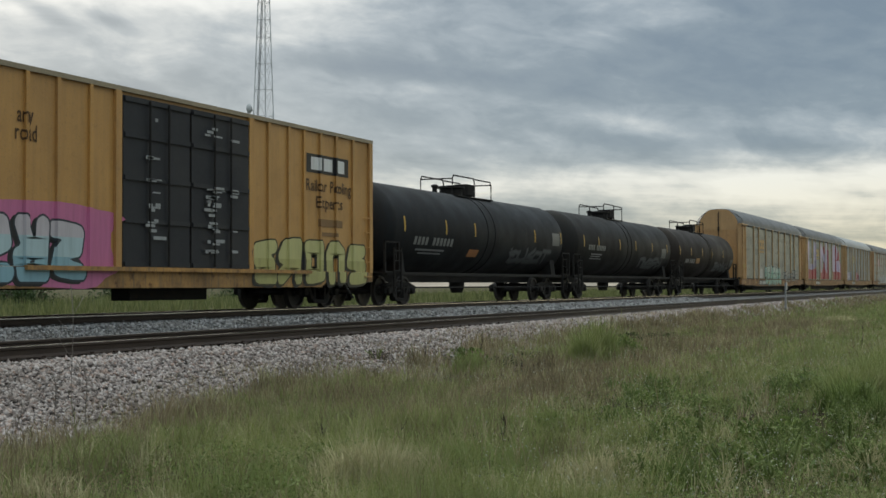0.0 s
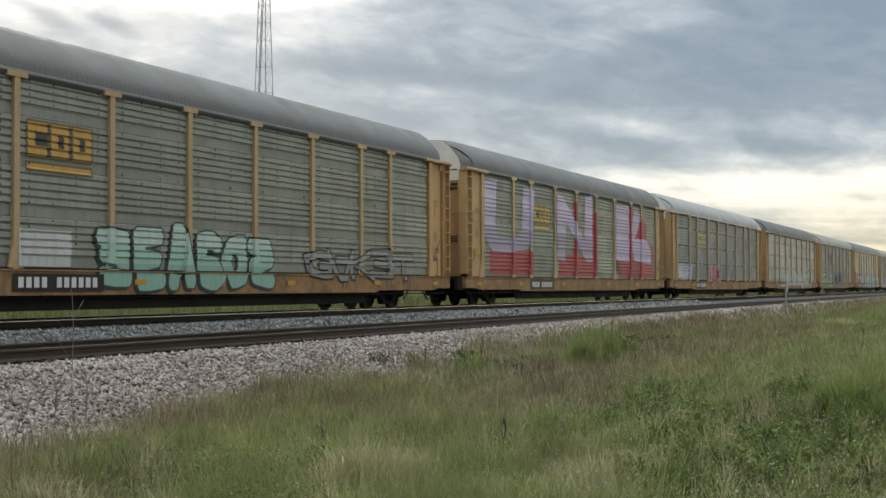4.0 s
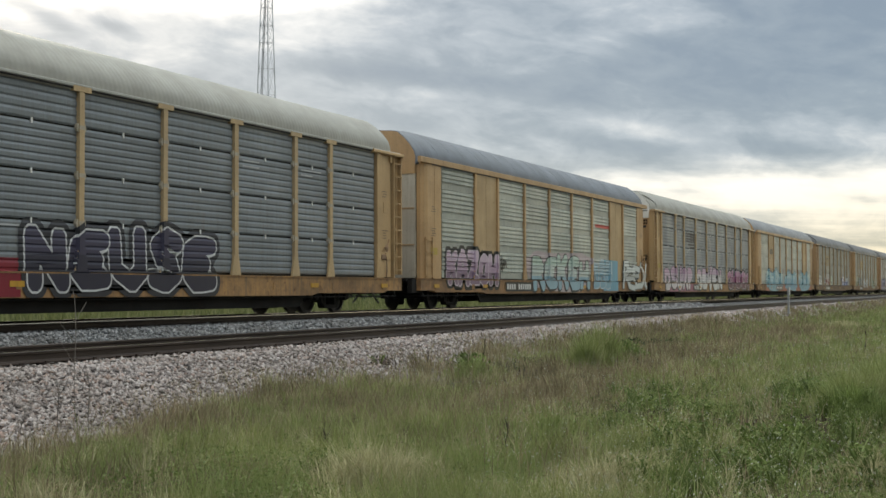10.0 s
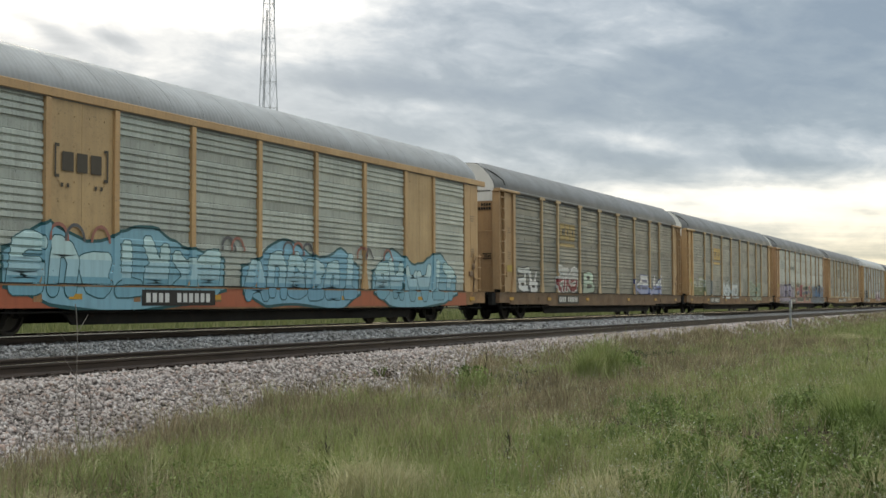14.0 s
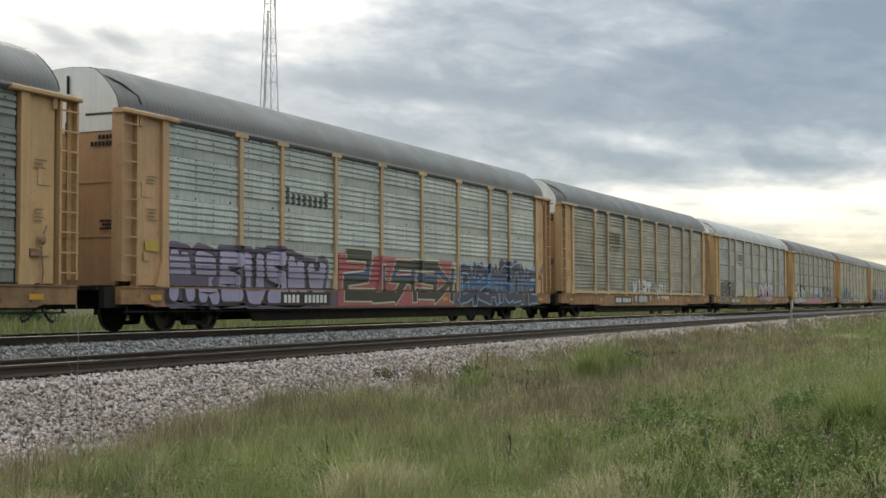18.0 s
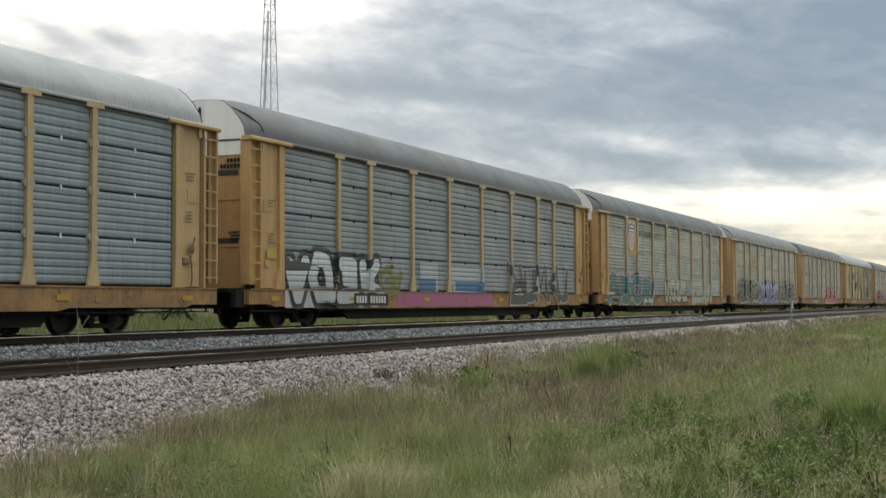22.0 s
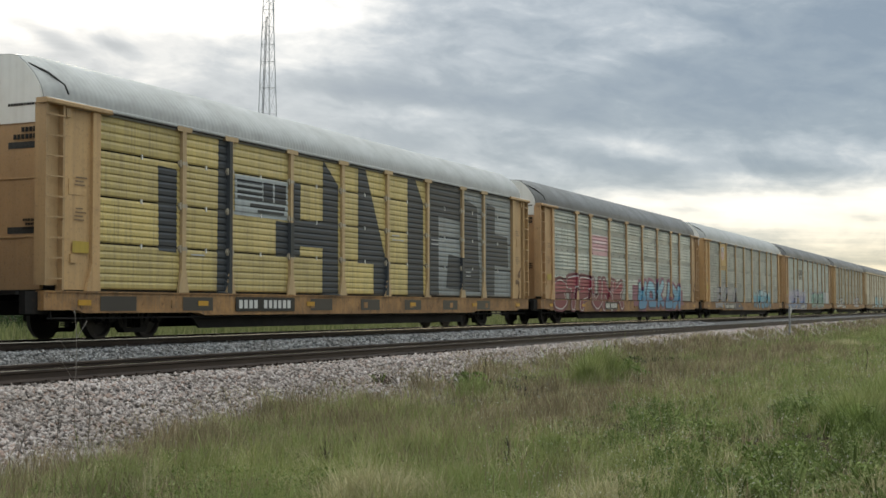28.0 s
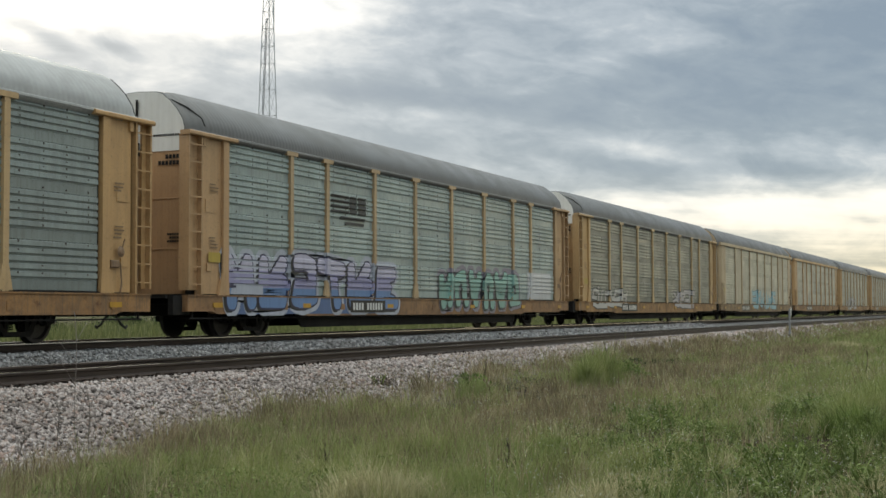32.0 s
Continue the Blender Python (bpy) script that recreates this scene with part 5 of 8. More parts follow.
def autorack(k, spec):
    kind = spec["kind"]
    panel, roof, yel = spec["panel"], spec["roof"], spec.get("yellow", YELLOW)
    yel = (yel[0] * 1.06, yel[1] * 0.965, yel[2] * 0.90) if yel[2] < yel[1] else yel
    panel = tuple(v * f for v, f in zip(panel, (1.19, 1.27, 1.34) if kind == "H" else (1.17, 1.22, 1.20)))
    posts = POSTS if kind != "T" else POSTS_T
    end = 11.95 if kind != "T" else 11.90
    edges = [-end] + posts + [end]
    car = thing("autorack_car", spec["label"], "railway car", group="autorack cars of the freight train")
    surf = car_surface(kind, spec.get("flat", ()))
    part("underframe", shared("underframe", underframe_shape, M["black"]), car)
    # solid block behind the sheets; the inside's shade is put into its colour
    part("cargo_deck", shared("cargo_deck", lambda: Shape().box(-13.22, 13.22, -1.24, 1.24, 1.0, 4.7).box(-12.9, 13.2, -1.46, 1.46, 1.0, 4.6), M["interior"]), car, label="solid near-black block for the shaded inside")
    part("roof", shared("roof", roof_shape, M["roof"], True), car, color=roof)
    if kind == "T":
        part("roof_seams", shared("roof_seams", roof_seams, M["roof"]), car, color=roof)
        part("eave_strip", shared("eave_strip", lambda: Shape().box(-13.6, 13.6, -1.625, -1.50, 4.62, 4.80, 0.01), M["yellow"]), car, color=yel)
    else:
        part("eave_rail", shared("eave_rail", lambda: Shape().box(-13.5, 13.5, -1.626, -1.50, 4.66, 4.725, 0.01), M["roof"]), car, color=tuple(0.10 + 0.95 * v for v in roof))
    if kind == "H":
        # solid black strip paints the shade of the gap below the eave
        part("eave_gap", shared("eave_gap", lambda: Shape().box(-11.9, 11.9, -1.612, -1.50, 4.622, 4.652), M["black"]), car, label="black strip for the shade in the gap under the roof edge")
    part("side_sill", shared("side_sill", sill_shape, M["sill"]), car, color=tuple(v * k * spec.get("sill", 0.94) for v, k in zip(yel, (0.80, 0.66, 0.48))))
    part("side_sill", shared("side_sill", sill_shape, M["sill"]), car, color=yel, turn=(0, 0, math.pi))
    rng = random.Random(k * 13 + 5)
    flat = spec.get("flat", {})
    for b in range(9):
        w = edges[b + 1] - edges[b] - 0.17
        cx = (edges[b] + edges[b + 1]) / 2
        if b in flat:
            me = shared(("bay_sheet", round(w, 2)), lambda: flat_sheet(w), M["yellow"])
            part("side_panel", me, car, (cx, 0, 0), color=flat[b], label="flat yellow side panel")
        else:
            col0 = spec.get("bays", {}).get(b, panel)
            for r in range(4):
                me = shared(("side_panel", kind if kind != "T" else "S", r, round(w, 2)), lambda: panel_shape(kind, r, w), M["panel"])
                f = rng.uniform(0.90, 1.10)
                part("side_panel", me, car, (cx, 0, 0), color=tuple(v * f for v in col0))
                if kind != "H":
                    # plain strips take a darker tone than the sheets above
                    strip_tone = rng.uniform(-0.08, 0.08) + spec.get("strip", 0.84)
                    me = shared(("panel_strip", r, round(w, 2)), lambda: strip_shape(r, w), M["panel"])
                    part("panel_strip", me, car, (cx, 0, 0), color=tuple(v * f * strip_tone for v in col0))
                elif r:
                    me = shared("sheet_tab", lambda: Shape().box(-0.02, 0.02, TROUGH - 0.03, TROUGH, -0.065, 0.04), M["white"]) if k != 14 else shared("dark_tab", lambda: Shape().box(-0.02, 0.02, TROUGH - 0.03, TROUGH, -0.065, 0.04), M["rust"])
                    part("sheet_tab", me, car, (cx, 0, ROWS_H[r]))
        if kind != "H":
            # slot over the sill: closed by a bar, its shade painted black
            part("foot_slot", shared(("foot_slot", round(w, 2)), lambda: Shape().box(-w / 2, w / 2, -1.618, -1.50, 0.997, 1.026), M["black"]), car, (cx, 0, 0), label="black strip for the shade in the slot over the sill")
        if spec.get("ledge"):
            part("foot_ledge", shared(("foot_ledge", round(w, 2)), lambda: Shape().box(-w / 2, w / 2, -1.612, -1.50, 1.03, 1.145, 0.008), M["yellow"]), car, (cx, 0, 0), color=(0.50, 0.36, 0.17), label="pale yellow ledge under the sheets")
        # far side, one sheet a bay
        me = shared(("far_panel", round(w, 2)), lambda: Shape().box(-w / 2, w / 2, 1.50, 1.55, 1.03, 4.66), M["panel"])
        part("side_panel", me, car, (cx, 0, 0), color=panel)
    if spec.get("plate"):
        z0 = spec["plate"]
        w = edges[2] - edges[1] - 0.17
        part("emblem_plate", Shape().box(-w / 2, w / 2, -1.575, TROUGH, z0, 4.61, 0.01).mesh("emblem_plate", M["yellow"]), car, ((edges[1] + edges[2]) / 2, 0, 0), color=(0.48, 0.30, 0.085), label="flat yellow plate")
        below = surf["y"]
        surf["y"] = lambda x, z: -1.577 if edges[1] + 0.08 < x < edges[2] - 0.08 and z > z0 else below(x, z)
    if kind == "H":
        r = random.Random(k * 7 + 1)
        for b in r.sample(range(1, 8), 4):
            x, z = edges[b] + 0.35, ROWS_H[r.choice((1, 2, 2, 3))] - 0.14
            for i in range(r.choice((1, 2, 3))):
                lay_paint("stencil_line", *rects([(x, x + r.uniform(0.35, 1.1), z - 0.13 * i, z - 0.13 * i + 0.035)]), car, surf, 0.012, (0.42, 0.43, 0.43))
    if kind == "S":
        part("bolt_work", shared("bolt_work", louver_bolts, M["rust"]), car, label="rusty bolt heads in columns")["kind"] = "stuff"
    fade = 0.0 if kind == "T" else spec.get("fade", 0.45)
    post_col = tuple(a + (b - a) * fade for a, b in zip(yel, (0.51, 0.395, 0.225)))
    for p in posts:
        if kind == "H" and k != 14:
            for z in ROWS_H[1:-1]:
                part("post_clip", shared("post_clip", post_clip, M["yellow"]), car, (p, 0, z), color=(0.45, 0.39, 0.29))
        part("side_post", shared(("side_post", kind), lambda: post_shape(kind), M["yellow"]), car, (p, 0, 0), color=post_col)
        part("side_post", shared(("side_post", kind), lambda: post_shape(kind), M["yellow"]), car, (p, 0, 0), color=yel, turn=(0, 0, math.pi))
    for sgn in (-1, 1):
        turn = None if sgn < 0 else (0, 0, math.pi)
        for y in (-0.645, 0.645):
            leaf = part("end_door", shared("end_door", lambda: end_door(True), M["yellow"]), car, (13.30 * sgn, y, 0), color=(0.50, 0.46, 0.38) if kind == "T" else (yel[0] * 0.85, yel[1] * 0.80, yel[2] * 0.75), turn=turn, label="closed pale end door" if kind == "T" else "closed yellow end door")
            for z in (2.05, 3.2):
                part("door_bar", shared("door_bar", lambda: Shape().box(-0.068, -0.045, -0.62, 0.62, -0.015, 0.015), M["yellow"]), leaf, (0, 0, z), color=yel)
        plain = kind == "T" or spec.get("yellow_end")
        part("end_door_top", shared(("end_door_top", plain), lambda: end_door(False), M["yellow"] if plain else M["white"]), car, (13.32 * sgn, 0, 0), color=yel, turn=turn, label="upper end of the car")
        part("door_rod", shared("door_rod", lambda: Shape().tube([(-0.09, 0, 1.2), (-0.09, 0, 5.5)], 0.03, 6).box(-0.1, -0.04, -0.06, 0.06, 4.2, 4.5), M["black"]), car, (13.32 * sgn, 0, 0), turn=turn)
        if not plain and sgn < 0:
            def end_lines():
                m = Shape()
                for row, (z, n) in enumerate(((4.10, 4), (3.96, 6), (4.62, 11), (2.35, 5), (2.27, 4), (2.19, 5))):
                    w = 0.075 if row < 2 else 0.05
                    for i in range(n):
                        m.box(-0.056, -0.05, -1.18 + w * 1.35 * i, -1.18 + w * 1.35 * i + w, z, z + (0.095 if row < 2 else 0.05))
                return m
            part("end_stencil", shared("end_stencil", end_lines, M["black"]), car, (13.325 * sgn, 0, 0), label="dark stencil lines on the car's end")["kind"] = "stuff"
        # door and shoulder slots are solid pieces, their shade painted near-black
        if spec.get("slots"):
            for dz in (0.0, -1.67):
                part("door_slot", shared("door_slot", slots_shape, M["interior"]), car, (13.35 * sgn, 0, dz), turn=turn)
        if sgn > 0:
            part("roof_hood", shared("roof_hood", roof_hood, M["black"], True), car, (13.33 * sgn, 0, 0))
        elif kind != "T":
            for y in (-1, 1):
                part("shoulder_slot", shared(("shoulder_slot", y), lambda: Shape().tube([(0.02, y * 0.90, 5.46), (0.22, y * 1.22, 5.29), (0.42, y * 1.485, 5.04), (0.45, y * 1.555, 4.86)], 0.022, 5), M["interior"]), car, (-13.33, 0, 0), label="near-black tube for the shaded slot at the roof's shoulder")
        coupler(car, 13.95 * sgn)
        part("end_platform", shared("end_platform", lambda: Shape().box(-0.55, 0.4, -1.3, 1.3, 0.92, 0.98).box(-0.45, 0.3, -1.45, -1.3, 0.55, 0.98), M["black"]), car, (13.5 * sgn, 0, 0), turn=turn)
        truck(car, 10.06 * sgn, WHEELS)
        for near in (-1, 1):
            # mirrored corner pieces
            corner = [("ladder", ladder_shape if sgn < 0 else (lambda: ladder_shape(0.2)), M["yellow"]), ("end_sheet", end_sheet, M["yellow"]), ("eave_bracket", eave_bracket, M["yellow"])]
            for nm, fn, mat in corner:
                if kind == "T":
                    if nm == "eave_bracket":
                        continue
                    fn = {"ladder": short_ladder, "end_sheet": plain_end}[nm]
                    nm = nm if nm == "end_sheet" else "ladder"
                flip = (sgn * near) < 0

                def build(fn=fn, flip=flip):
                    s = fn()
                    if flip:
                        s.v = [(-x, y, z) for x, y, z in s.v]
                    return s
                me = shared((nm, flip, kind == "T", sgn), build, mat)
                part(nm, me, car, (13.6 * sgn, 0, 0), color=tuple(v * (0.95 if nm != "end_sheet" else 1.03) for v in yel), turn=None if near < 0 else (0, 0, math.pi))
    part("brake_gear", shared("brake_gear", brake_gear, M["sill"]), car, (12.55, 0, 0), color=(0.30, 0.17, 0.08))
    # small painted marks
    nb = spec.get("number", (-7.0, -4.6))
    lay_paint("number_plate", *rects([(nb[0] - 0.15, nb[1] + 0.15, 0.58, 0.92)]), car, surf, 0.022, BLACK, "black patch under the running number")
    lay_paint("running_number", *rects(number_bars(nb[0], nb[1], 0.65, 0.85)), car, surf, 0.026, (0.6, 0.6, 0.58), "white running number")["kind"] = "stuff"
    end_marks(car, surf, rng)
    lay_paint("warning_plate", *rects([(-12.75, -12.25, 1.75, 1.98)]), car, surf, 0.02, (0.42, 0.30, 0.06), "small yellow warning plate")
    for x in (-12.4, -8.2, -3.2, 3.2, 8.2, 12.4):
        part("reflector", shared("reflector", lambda: Shape().box(-0.20, 0.20, -1.622, -1.612, 0.71, 0.82), M["spray"]), car, (x, 0, 0), color=(0.48, 0.26, 0.03))
    paint_art(car, surf, spec.get("art", []), k)
    for e in spec.get("emblems", []):
        emblem(car, surf, *e)
    return car


# kind H: stacked folded sheets with gaps; S: louvred sheets; T: louvred with flat yellow panels
EMB = (-6.7, -4.8, 2.9, 3.8)
